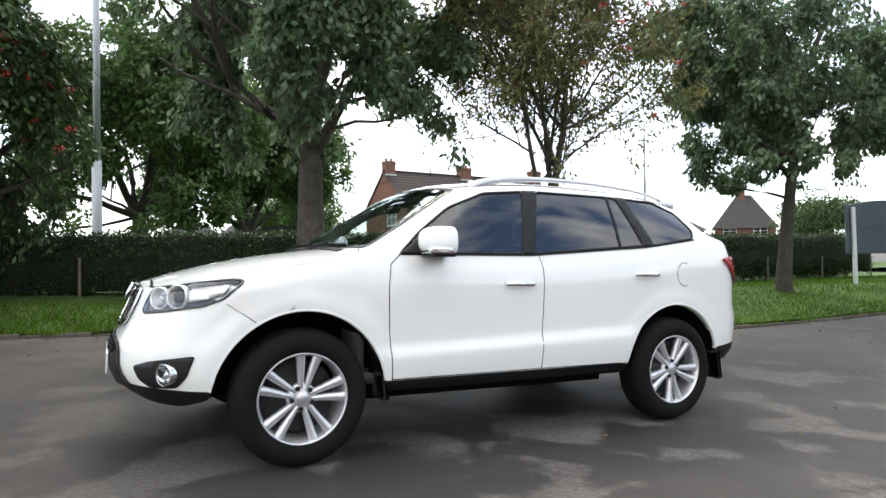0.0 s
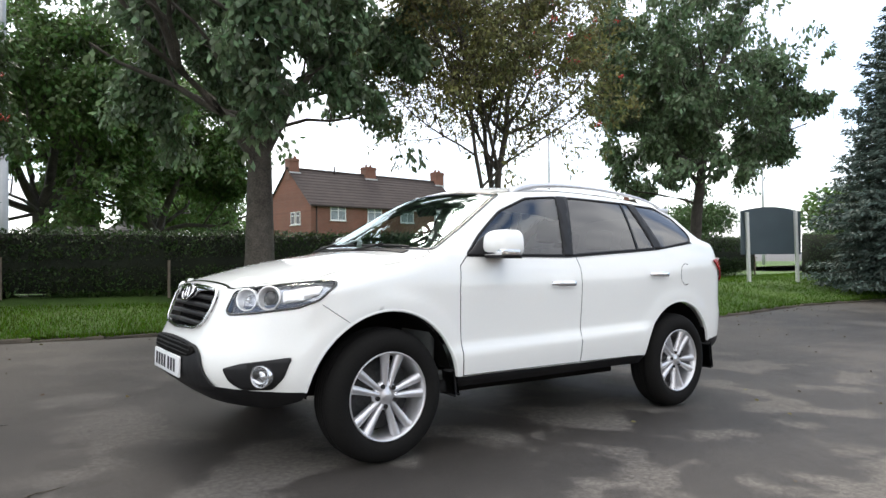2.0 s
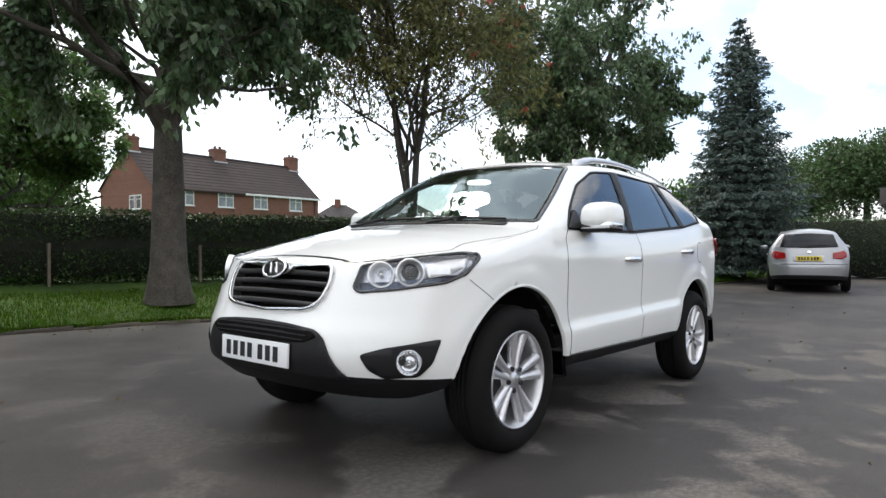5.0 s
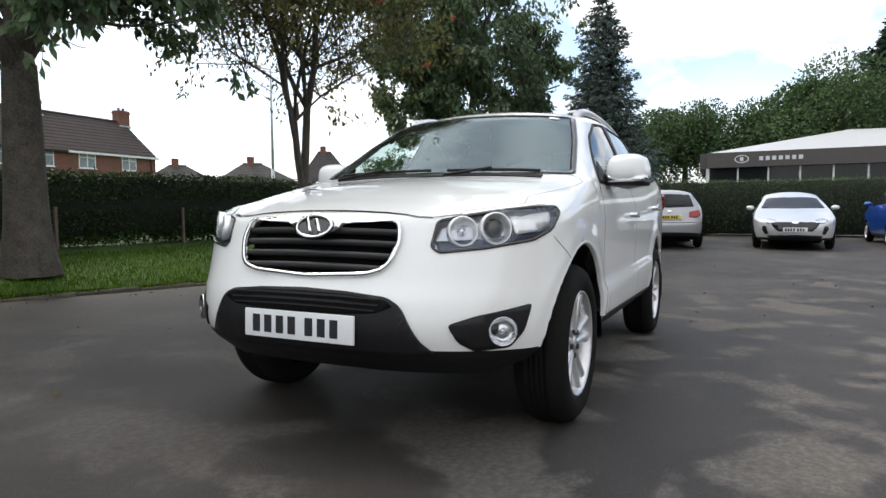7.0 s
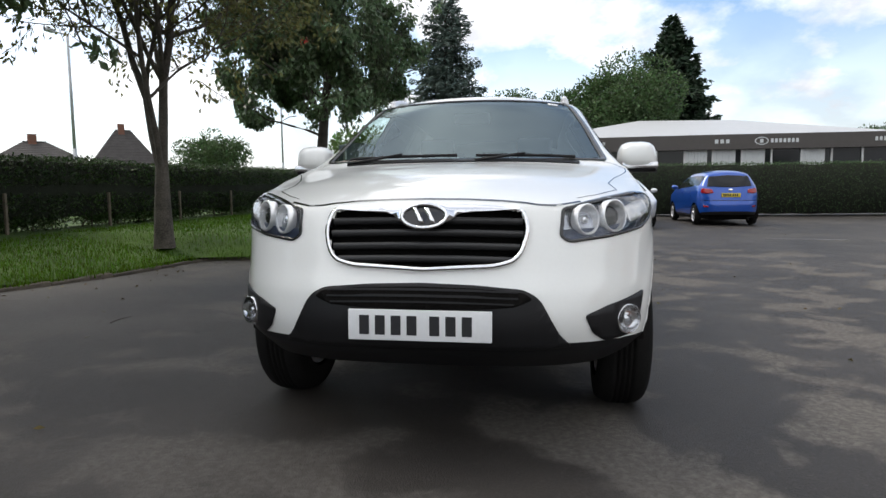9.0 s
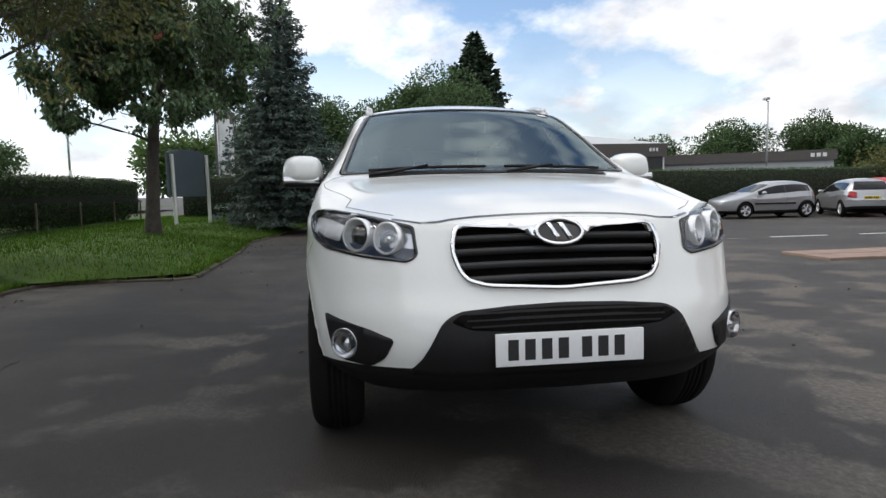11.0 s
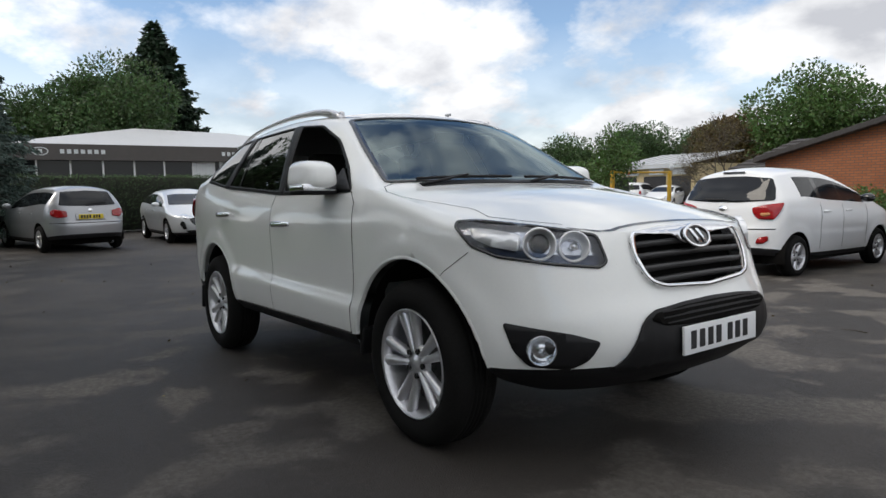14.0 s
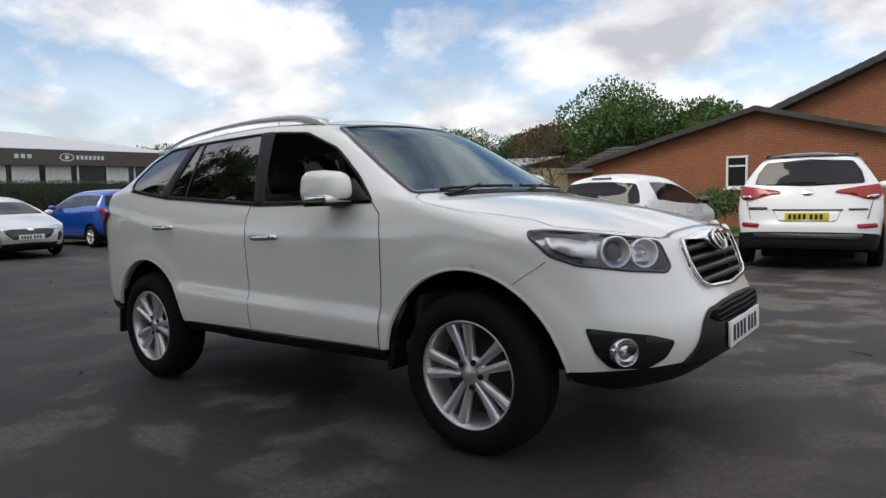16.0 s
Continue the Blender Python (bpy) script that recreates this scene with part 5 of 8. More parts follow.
# glass
pane = part("windscreen", SK.panel(screen_pts, SCREEN_D, 0.002, 0.0), G_SCREEN, suv)
pane.visible_shadow = False
part("screen_surround", SK.panel(screen_pts, SCREEN_D, 0.004, 0.002, hole=0.032), M_GLOSS_BLACK, pane, "black band round the windscreen")
for s, d in ((-1, LEFT), (1, RIGHT)):
    for key, g in (("front", G_SIDE), ("rear", G_PRIVACY), ("quarter", G_PRIVACY)):
        seal = part("window_frame", SK.panel(win[key, s], d, 0.003, 0.003, hole=0.014), M_BLACK, suv)
        if key == "front" and s > 0:             # the driver's window is wound down
            continue
        pane = part("side_window", SK.panel(win[key, s], d, 0.001, 0.0), g, seal, "" if key == "front" else "dark privacy glass")
        pane.visible_shadow = False
    for key, poly in (("b", [(0.05, 1.156), (0.160, 1.588), (0.272, 1.592), (0.124, 1.158)]), ("c", [(1.082, 1.236), (0.978, 1.596), (1.066, 1.596), (1.178, 1.238)])):
        part("pillar_cover", SK.panel(side3(poly, s), d, 0.0035, 0.003), M_BLACK, suv, "black pillar cover")
    part("window_divider", SK.line(side3([(0.895, 1.588), (0.865, 1.222)], s), d, 0.020, 0.006), M_BLACK, suv)
    # chrome-less belt strip
    part("belt_strip", SK.line(side3([(-0.80, 1.139), (0.1, 1.153), (1.1, 1.232), (1.59, 1.302)], s), d, 0.012, 0.005), M_BLACK, suv)
    # panel gaps
    for poly in ([(-0.80, 1.138), (-0.865, 1.08), (-0.882, 0.95), (-0.872, 0.70), (-0.855, 0.436)], [(0.165, 1.155), (0.182, 1.08), (0.178, 0.80), (0.163, 0.440)],
                 [(-0.86, 0.437), (0.16, 0.442), (0.83, 0.440)], [(-0.30, 1.59), (0.25, 1.635), (1.1, 1.63), (1.6, 1.555)]):
        part("panel_gap", SK.line(side3(poly, s), d, 0.0055, 0.0012), M_GLOSS_BLACK, suv)
    ring = [(1.435 + 0.075 * math.cos(a * math.pi / 8), 1.045 + 0.085 * math.sin(a * math.pi / 8)) for a in range(3, 14)]
    if s < 0:
        part("fuel_flap", SK.line(side3(ring, s), d, 0.005, 0.0012), M_GLOSS_BLACK, suv)
    part("panel_gap", SK.line([Vector((x, -s * -y if s > 0 else y, z)) for x, y, z in ((-1.745, -0.84, 0.866), (-1.607, -0.9, 0.772))], d, 0.003, 0.0012), M_GLOSS_BLACK, suv)
    # bonnet edge
    bon = [(-1.95, -0.565, 1), (-1.86, -0.645, 1), (-1.72, -0.738, 1), (-1.60, -0.715, 1), (-1.42, -0.76, 1), (-1.22, -0.835, 1), (-1.12, -0.842, 1), (-1.03, -0.80, 1), (-1.01, -0.745, 1)]
    part("bonnet_gap", SK.line([Vector((x, s * -y, z)) for x, y, z in bon], (0, 0, -1), 0.0042, 0.0015), M_GLOSS_BLACK, suv)

for s in (-1, 1):
    edge = [Vector((-2.2, s * y, z)) for y, z in ((0.575, 0.949), (0.48, 0.934), (0.42, 0.936), (0.37, 0.944), (0.28, 0.952), (0.15, 0.958), (0.0, 0.960))]
    part("bonnet_gap", SK.line(edge, FRONT, 0.006, 0.0015), M_GLOSS_BLACK, suv)

# wheel arches: lip, liner
for s, d in ((-1, LEFT), (1, RIGHT)):
    for ax in SUV["axles"]:
        R, hub = SUV["arch"], SUV["hub"]
        rows = []
        for k in range(121):
            a = radians(-4 + 188 * k / 120)
            row = []
            for rr, off, inw in ((R + 0.012, -0.001, 0), (R + 0.008, 0.0015, 0), (R + 0.002, 0.002, 0), (R - 0.003, 0.0015, 0), (R - 0.005, 0.0, 0.018)):
                p = Vector((ax + rr * math.cos(a), s * 0.9, hub + rr * math.sin(a)))
                q, nrm = SK.hit(p, d)
                if q is None:
                    q = Vector((p.x, s * 0.88, p.z))
                row.append(Vector((p.x, q.y + s * off - s * inw, p.z)))
            rows.append(row)
        bm = bmesh.new()
        vs = [[bm.verts.new(p) for p in row] for row in rows if row[2].z > SUV["white"](row[2].x) - 0.01]
        for a, b in zip(vs, vs[1:]):
            for j in range(4):
                bm.faces.new((a[j], a[j + 1], b[j + 1], b[j]))
        bmesh.ops.recalc_face_normals(bm, faces=bm.faces)
        part("arch_lip", bm, M_WHITE, suv)
        bm = bmesh.new()
        prof = []
        for k in range(41):
            a = radians(3 + 174 * k / 40)
            prof.append([bm.verts.new((ax + (R - 0.002) * math.cos(a), s * y, hub + (R - 0.002) * math.sin(a))) for y in (0.845, 0.80, 0.50)])
        for a, b in zip(prof, prof[1:]):
            for j in range(2):
                bm.faces.new((a[j], a[j + 1], b[j + 1], b[j]))
        bm.faces.new([r[2] for r in prof])
        bmesh.ops.recalc_face_normals(bm, faces=bm.faces)
        part("arch_liner", bm, M_UNDER, suv)
        bm = bmesh.new()
        fx = ax + 0.475
        box(bm, fx - 0.035, fx - 0.005, s * 0.74, s * 0.885, 0.33 if ax < 0 else 0.28, 0.47, 0.012, Matrix.Translation((fx, 0, 0.4)) @ Matrix.Rotation(radians(-10), 4, "Y") @ Matrix.Translation((-fx, 0, -0.4)))
        part("mud_flap", bm, M_BLACK, suv)

# underbody and cabin
for nm, b in (("underbody", (-0.90, 0.95, -0.56, 0.56, 0.26, 0.38)), ("engine_tray", (-1.85, -0.80, -0.48, 0.48, 0.32, 0.44)), ("rear_axle_tray", (0.80, 2.05, -0.48, 0.48, 0.28, 0.46))):
    bm = bmesh.new()
    box(bm, *b, 0.02)
    part(nm, bm, M_UNDER, suv)
bm = bmesh.new()
box(bm, -1.00, 2.0, -0.79, 0.79, 0.40, 0.46)
box(bm, -1.02, -0.98, -0.79, 0.79, 0.40, 1.05)
part("cabin_floor", bm, M_CABIN, suv)
k1, k2, k3, k4 = SK.k
for s in (-1, 1):
    g = SK.grid[k1 + 2:k1 + k2 - 1].copy()
    cols = np.where((SK.grid[k1 + 12, :, 0] > -0.85) & (SK.grid[k1 + 12, :, 0] < 0.84))[0]
    g = g[:, cols]
    g[..., 1] = s * (g[..., 1] - 0.05)
    nr, nc = g.shape[:2]
    mesh_part("door_trim", g.reshape(-1, 3), [(j * nc + i, j * nc + i + 1, (j + 1) * nc + i + 1, (j + 1) * nc + i) for j in range(nr - 1) for i in range(nc - 1)], M_CABIN, suv)
g = SK.grid[k1 + k2 + k3 + 1:].copy()
cols = np.where((g[-1, :, 0] > -0.30) & (g[-1, :, 0] < 1.75))[0]
g = g[:, cols]
both = np.concatenate([g, (g * (1, -1, 1))[::-1][1:]])
both[..., 2] -= 0.045
nr, nc = both.shape[:2]
mesh_part("headliner", both.reshape(-1, 3), [(j * nc + i, j * nc + i + 1, (j + 1) * nc + i + 1, (j + 1) * nc + i) for j in range(nr - 1) for i in range(nc - 1)], M_HEADLINER, suv)
bm = bmesh.new()
prism(bm, rounded([(-1.0, 0.70), (-1.0, 1.10), (-0.86, 1.115), (-0.66, 1.06), (-0.58, 0.92), (-0.62, 0.70)], 0.05, 4), -0.76, 0.76, Matrix.Rotation(radians(90), 4, "X"))
part("dashboard", bm, M_CABIN, suv)
bm = bmesh.new()
n1, n2 = 36, 8
for i in range(n1):
    for j in range(n2):
        a, b = 2 * math.pi * i / n1, 2 * math.pi * j / n2
        bm.verts.new(((0.185 + 0.016 * math.cos(b)) * math.cos(a), (0.185 + 0.016 * math.cos(b)) * math.sin(a), 0.016 * math.sin(b)))
bm.verts.ensure_lookup_table()
for i in range(n1):
    for j in range(n2):
        bm.faces.new([bm.verts[k] for k in (i * n2 + j, (i + 1) % n1 * n2 + j, (i + 1) % n1 * n2 + (j + 1) % n2, i * n2 + (j + 1) % n2)])
lathe(bm, [(0.001, 0.01), (0.06, 0.0), (0.06, -0.03)], 20)
for a in (0, 180, 270):
    rod(bm, (0, 0, -0.01), (0.18 * math.cos(radians(a)), 0.18 * math.sin(radians(a)), 0), 0.014)
wheel = part("steering_wheel", bm, M_SEAT, suv)
wheel.matrix_basis = pose(-0.47, 0.37, 1.0, 0, 62, 180) @ pose(0, 0, 0, 0, 0, 90)


def seat(x, y, w, fold=12):
    bm = bmesh.new()
    box(bm, -0.25, 0.25, -w / 2, w / 2, 0.52, 0.68, 0.05)
    base = part("seat", bm, M_SEAT, suv)
    base.matrix_basis = pose(x, y, 0)
    bm = bmesh.new()
    box(bm, -0.06, 0.06, -w / 2, w / 2, 0.0, 0.62, 0.05)
    b = part("backrest", bm, M_SEAT, base)
    b.matrix_basis = pose(0.26, 0, 0.62, 0, fold, 0)
    for yy in ((0,) if w < 0.7 else (-0.4, 0, 0.4)):
        bm = bmesh.new()
        box(bm, -0.05, 0.05, -0.13, 0.13, 0.66, 0.84, 0.04)
        h = part("headrest", bm, M_SEAT, base)
        h.matrix_basis = pose(0.26, yy, 0.62, 0, fold, 0)


seat(0.02, -0.37, 0.52)
seat(0.02, 0.37, 0.52)
seat(0.95, 0.0, 1.3, 18)
bm = bmesh.new()
box(bm, -0.01, 0.02, -0.11, 0.11, -0.035, 0.035, 0.015)
part("rear_view_mirror", bm, M_BLACK, suv).matrix_basis = pose(-0.50, 0.0, 1.47, 0, -15, 0)

# front: grille, plate, lower mouth
bm = SK.panel(grille_pts, FRONT, 0.0, 0.0, push=0.055)
gr = part("grille", bm, M_UNDER, suv, "black slatted grille in a chrome frame")
part("grille_frame", SK.panel(grille_pts, FRONT, 0.010, 0.010, hole=0.014), M_CHROME, gr, "chrome grille frame")


def grille_half(z):
    return float(np.interp(z, (0.694, 0.708, 0.73, 0.765, 0.84, 0.93), (0.10, 0.27, 0.335, 0.36, 0.378, 0.365))) - 0.012


for z in (0.735, 0.782, 0.829, 0.874):
    w = grille_half(z)
    bm = bmesh.new()
    rows = []
    for k in range(25):
        y = -w + 2 * w * k / 24
        q, _ = SK.hit((-2.2, y, z), FRONT)
        zz = z + 0.006 * (1 - (y / w) ** 2)
        rows.append([bm.verts.new((q.x + dx, y, zz + dz)) for dx, dz in ((0.008, 0.013), (0.001, 0.011), (-0.003, 0.004), (0.002, -0.012), (0.03, -0.016), (0.035, 0.010))])
    for a, b in zip(rows, rows[1:]):
        for j in range(6):
            bm.faces.new((a[j], a[(j + 1) % 6], b[(j + 1) % 6], b[j]))
    bmesh.ops.recalc_face_normals(bm, faces=bm.faces)
    part("grille_slat", bm, M_SLAT, gr)
# the chrome bar over the slats, deeper in the middle
wing = [(-0.362, 0.918), (-0.2, 0.931), (0.0, 0.936), (0.2, 0.931), (0.362, 0.918), (0.20, 0.909), (0.125, 0.903), (0.095, 0.875), (0.0, 0.850), (-0.095, 0.875), (-0.125, 0.903), (-0.20, 0.909)]
part("chrome_wing", SK.panel(rounded(front3(wing), 0.02, 3), FRONT, 0.010, 0.016), M_CHROME, gr, "chrome bar across the grille top")
oval = [(0.088 * math.cos(a * math.pi / 16), 0.884 + 0.047 * math.sin(a * math.pi / 16)) for a in range(32)]
part("emblem_back", SK.panel(front3(oval), FRONT, 0.030, 0.006), M_GLOSS_BLACK, gr)
part("emblem", SK.panel(front3(oval), FRONT, 0.034, 0.008, hole=0.011), M_CHROME, gr, "plain chrome oval emblem")
for dy in (-0.021, 0.021):
    bar = [(dy - 0.024, 0.857), (dy - 0.008, 0.856), (dy + 0.024, 0.912), (dy + 0.008, 0.913)]
    part("emblem_bar", SK.panel(front3(bar), FRONT, 0.036, 0.006), M_CHROME, gr)
part("bumper_mouth", SK.panel(rounded(front3(MOUTH), 0.03, 3), FRONT, 0.006, 0.008), M_BLACK, suv, "black plastic lower bumper")
lg = part("lower_grille", SK.panel(rounded(front3(SLOT), 0.015, 3), FRONT, 0.016, 0.002), M_UNDER, suv, "dark lower air intake")
for z in (0.583, 0.603, 0.622):
    w = 0.345 if z > 0.6 else 0.33
    part("intake_slat", SK.line(front3([(-w, z), (-w / 2, z + 0.004), (0, z + 0.006), (w / 2, z + 0.004), (w, z)]), FRONT, 0.006, 0.024), M_BLACK, lg)
part("intake_lip", SK.panel(rounded(front3([(-0.40, 0.575), (-0.33, 0.566), (0.0, 0.556), (0.33, 0.566), (0.40, 0.575), (0.40, 0.560), (0.30, 0.548), (0.0, 0.540), (-0.30, 0.548), (-0.40, 0.560)]), 0.01, 2), FRONT, 0.004, 0.002), M_BLACK, suv)
pl = number_plate(suv, -2.276, 0.0, 0.508, 0, M_PLATE_W)
# lamps
for s in (-1, 1):
    d = Vector((1, -0.9 * s, -0.1)).normalized()
    hp = win["head", s]
    bowl = part("headlight", SK.panel(hp, d, 0.0, 0.0, push=0.034), M_LAMP_BOWL, suv, "clear headlight with two round reflectors")
    wall = SK.panel(hp, d, -0.001, 0.0, hole=0.0015)
    # side walls from the skin down to the bowl
    top = list(wall.faces)
    got = bmesh.ops.extrude_face_region(wall, geom=top)
    for g in got["geom"]:
        if isinstance(g, bmesh.types.BMVert):
            g.co += d * 0.034
    part("lamp_wall", wall, M_LAMP_BOWL, bowl)
    for (cx, cy, cz), r, glassy in (((-2.016, -0.575, 0.880), 0.058, False), ((-1.935, -0.676, 0.892), 0.062, True)):
        q, nrm = SK.hit((cx, s * -cy, cz), d)
        look_m = Matrix.Translation(q + d * 0.036) @ (-d).to_track_quat("Z", "Y").to_matrix().to_4x4()
        fw = (look_m.inverted() @ Matrix.Translation(q + d * 0.036)).to_3x3()
        bm = bmesh.new()
        lathe(bm, [(r, 0.0), (r + 0.002, 0.034), (r - 0.003, 0.037), (r - 0.007, 0.031), (r - 0.014, 0.006), (r * 0.55, -0.008), (0.001, -0.014)], 32, look_m)
        part("lamp_ring", bm, M_LAMP_SATIN, bowl, "bright chrome reflector ring")
        bm = bmesh.new()
        if glassy:
            lathe(bm, [(0.040, 0.0), (0.038, 0.012), (0.026, 0.026), (0.001, 0.032)], 26, look_m)
            part("projector_lens", bm, M_GLOSS_BLACK, bowl)
        else:
            lathe(bm, [(0.016, 0.0), (0.016, 0.022), (0.001, 0.026)], 18, look_m)
            part("bulb_cap", bm, M_CHROME, bowl)
    low = mirrored([(-2.080, -0.482, 0.850), (-1.985, -0.648, 0.856), (-1.83, -0.79, 0.880), (-1.76, -0.835, 0.885), (-1.83, -0.793, 0.850), (-1.984, -0.652, 0.816), (-2.076, -0.505, 0.802)], s)
    part("lamp_skirt", SK.panel(low, d, -0.028, 0.006), M_LAMP_GREY, bowl, "grey-blue lower lamp trim")
    blk = mirrored([(-1.90, -0.735, 0.935), (-1.80, -0.785, 0.958), (-1.70, -0.825, 0.968), (-1.72, -0.83, 0.92), (-1.80, -0.80, 0.885), (-1.89, -0.745, 0.868)], s)
    part("indicator_reflector", SK.panel(rounded(blk, 0.015, 3), d, -0.010, 0.006), M_LAMP_SATIN, bowl)
    amb = mirrored([(-1.835, -0.768, 0.925), (-1.805, -0.792, 0.930), (-1.81, -0.795, 0.912), (-1.835, -0.772, 0.905)], s)
    part("indicator_bulb", SK.panel(rounded(amb, 0.01, 3), d, -0.012, 0.006), M_AMBER, bowl)
    lens = part("lamp_lens", SK.panel(hp, d, 0.003, 0.0, 0.03), G_CLEAR, bowl)
    lens.visible_shadow = False
    part("lamp_edge", SK.panel(hp, d, 0.0025, 0.002, hole=0.011), M_GLOSS_BLACK, bowl)
    d2 = Vector((1, -0.75 * s, 0)).normalized()
    fp = win["fog", s]
    fog = part("fog_light", SK.panel(fp, d2, 0.003, 0.004), M_BLACK, suv, "round fog lamp in a black surround")
    q, nrm = SK.hit((-1.966, s * 0.716, 0.508), d2)
    lm = Matrix.Translation(q - d2 * 0.013) @ Vector((-1, 0.68 * s, 0)).to_track_quat("Z", "Y").to_matrix().to_4x4()
    bm = bmesh.new()
    lathe(bm, [(0.053, -0.06), (0.056, 0.012), (0.054, 0.014), (0.050, 0.009), (0.036, 0.001), (0.013, -0.002), (0.011, 0.006), (0.001, 0.007)], 28, lm)
    part("fog_reflector", bm, M_LAMP_IN, fog)
    bm = bmesh.new()
    lathe(bm, [(0.053, 0.012), (0.040, 0.018), (0.020, 0.021), (0.001, 0.022)], 28, lm)
    part("fog_lens", bm, G_CLEAR, fog).visible_shadow = False
    # tail lamps
    tl = [(1.80, 1.165), (1.95, 1.19), (2.12, 1.16), (2.20, 1.06), (2.18, 0.97), (2.06, 0.99), (1.93, 1.06)]
    tp = [Vector((x, s * 0.8, z)) for x, z in tl]
    part("tail_light", SK.panel(rounded(tp, 0.03, 3), Vector((-0.45, -s, 0)), 0.010, 0.012), M_RED_LENS, suv, "red tail light")

# mirrors
for s in (-1, 1):
    bm = bmesh.new()
    vs = bmesh.ops.create_uvsphere(bm, u_segments=32, v_segments=20, radius=1)["verts"]
    for w in vs:
        x, y, z = w.co
        k = lambda a, p: math.copysign(abs(a) ** p, a)
        x, y, z = k(x, 0.75), k(y, 0.62), k(z, 0.62)
        if x > 0.15:
            x = 0.15 + (x - 0.15) * 0.25
        w.co = Vector((x * 0.150, y * 0.112 * (1 - 0.10 * z), z * 0.083))
    mir = part("door_mirror", bm, M_WHITE, suv, "white mirror housing")
    mir.matrix_basis = pose(-0.572, s * 0.975, 1.222, 0, 0, s * 6)
    bm = bmesh.new()
    prism(bm, rounded([(-0.105, -0.105), (-0.02, -0.115), (0.03, -0.11), (0.03, 0.11), (-0.02, 0.115), (-0.105, 0.105)], 0.02, 3), -0.092, -0.058, bevel=0.008)
    part("mirror_base", bm, M_BLACK, mir, "black mirror underside")
    bm = bmesh.new()
    box(bm, -0.128, 0.010, -0.085, 0.116, -0.076, -0.040, 0.008)
    if s < 0:
        bmesh.ops.scale(bm, vec=(1, -1, 1), verts=bm.verts)
        bmesh.ops.reverse_faces(bm, faces=bm.faces)
    part("side_indicator", bm, M_LAMP_IN, mir, "clear indicator strip")
    bm = bmesh.new()
    box(bm, 0.012, 0.024, -0.095, 0.095, -0.055, 0.062, 0.004)
    part("mirror_glass", bm, M_CHROME, mir)
    bm = bmesh.new()
    prism(bm, rounded([(-0.66, -0.02), (-0.50, -0.02), (-0.52, 0.03), (-0.62, 0.05)], 0.015, 3), 0.84, 0.93, Matrix.Translation((0, s * 0.0, 1.15)) @ Matrix.Rotation(radians(90), 4, "X") @ Matrix.Diagonal((1, 1, -s, 1)))
    bmesh.ops.recalc_face_normals(bm, faces=bm.faces)
    part("mirror_arm", bm, M_BLACK, suv)
    tri_p = [(-0.80, 1.142), (-0.62, 1.27), (-0.60, 1.15)]
    part("mirror_sail", SK.panel(rounded(side3(tri_p, s), 0.015, 3), LEFT if s < 0 else RIGHT, 0.006, 0.008), M_BLACK, suv)
    # handles
    for x0, x1, z in ((-0.12, 0.115, 0.974), (0.95, 1.175, 1.042)):
        q, _ = SK.hit(((x0 + x1) / 2, s * 0.9, z), LEFT if s < 0 else RIGHT)
        bm = bmesh.new()
        rows = []
        for k in range(13):
            t = k / 12
            x = x0 + (x1 - x0) * t
            lift = 0.036 * (1 - (2 * t - 1) ** 6)
            rr = 0.019 * (1 - 0.30 * abs(2 * t - 1) ** 3)
            rows.append([bm.verts.new((x, q.y + s * (lift + 0.008 * math.cos(b)), z + rr * math.sin(b))) for b in (j * math.pi / 4 for j in range(8))])
        for a, b in zip(rows, rows[1:]):
            for j in range(8):
                bm.faces.new((a[j], a[(j + 1) % 8], b[(j + 1) % 8], b[j]))
        bm.faces.new(rows[0])
        bm.faces.new(rows[-1][::-1])
        bmesh.ops.recalc_face_normals(bm, faces=bm.faces)
        hnd = part("door_handle", bm, M_CHROME, suv, "chrome door handle")
        cup = [((x0 + x1) / 2 + 0.052 * math.cos(a * math.pi / 10), z + 0.012 + 0.030 * math.sin(a * math.pi / 10)) for a in range(20)]
        part("handle_cup", SK.panel(side3(cup, s), LEFT if s < 0 else RIGHT, 0.001, 0.0), M_WHITE, hnd)

    # roof rail: a flat arched bar with feet
    bm = bmesh.new()
    rows = []
    for k in range(41):
        t = k / 40
        x = -0.20 + 1.86 * t
        yy = 0.575 - 0.02 * t
        q, _ = SK.hit((x, s * yy, 1.6), (0, 0, -1))
        arch_h = 0.036 * (1 - abs(2 * t - 1) ** 5) + 0.004
        foot = max(0.0, 1 - t / 0.14) + max(0.0, (t - 0.90) / 0.10)
        hw, hh = 0.015 + 0.010 * foot, 0.011 + 0.017 * (1 - t) ** 2.2 + 0.006 * min(foot, 0.6)
        zc = q.z + arch_h - 0.010 * foot
        rows.append([bm.verts.new((x, s * yy + hw * math.cos(b), zc + hh * math.sin(b))) for b in (j * math.pi / 5 for j in range(10))])
    for a, b in zip(rows, rows[1:]):
        for j in range(10):
            bm.faces.new((a[j], a[(j + 1) % 10], b[(j + 1) % 10], b[j]))
    bm.faces.new(rows[0])
    bm.faces.new(rows[-1][::-1])
    bmesh.ops.recalc_face_normals(bm, faces=bm.faces)
    rail = part("roof_rail", bm, M_ALLOY, suv, "satin silver roof rail")
    for xf in (-0.13, 1.58):
        q, _ = SK.hit((xf, s * 0.57, 1.6), (0, 0, -1))
        bm = bmesh.new()
        box(bm, xf - 0.07, xf + 0.07, s * 0.57 - 0.016, s * 0.57 + 0.016, q.z - 0.01, q.z + 0.03, 0.012)
        part("rail_foot", bm, M_ALLOY, rail)

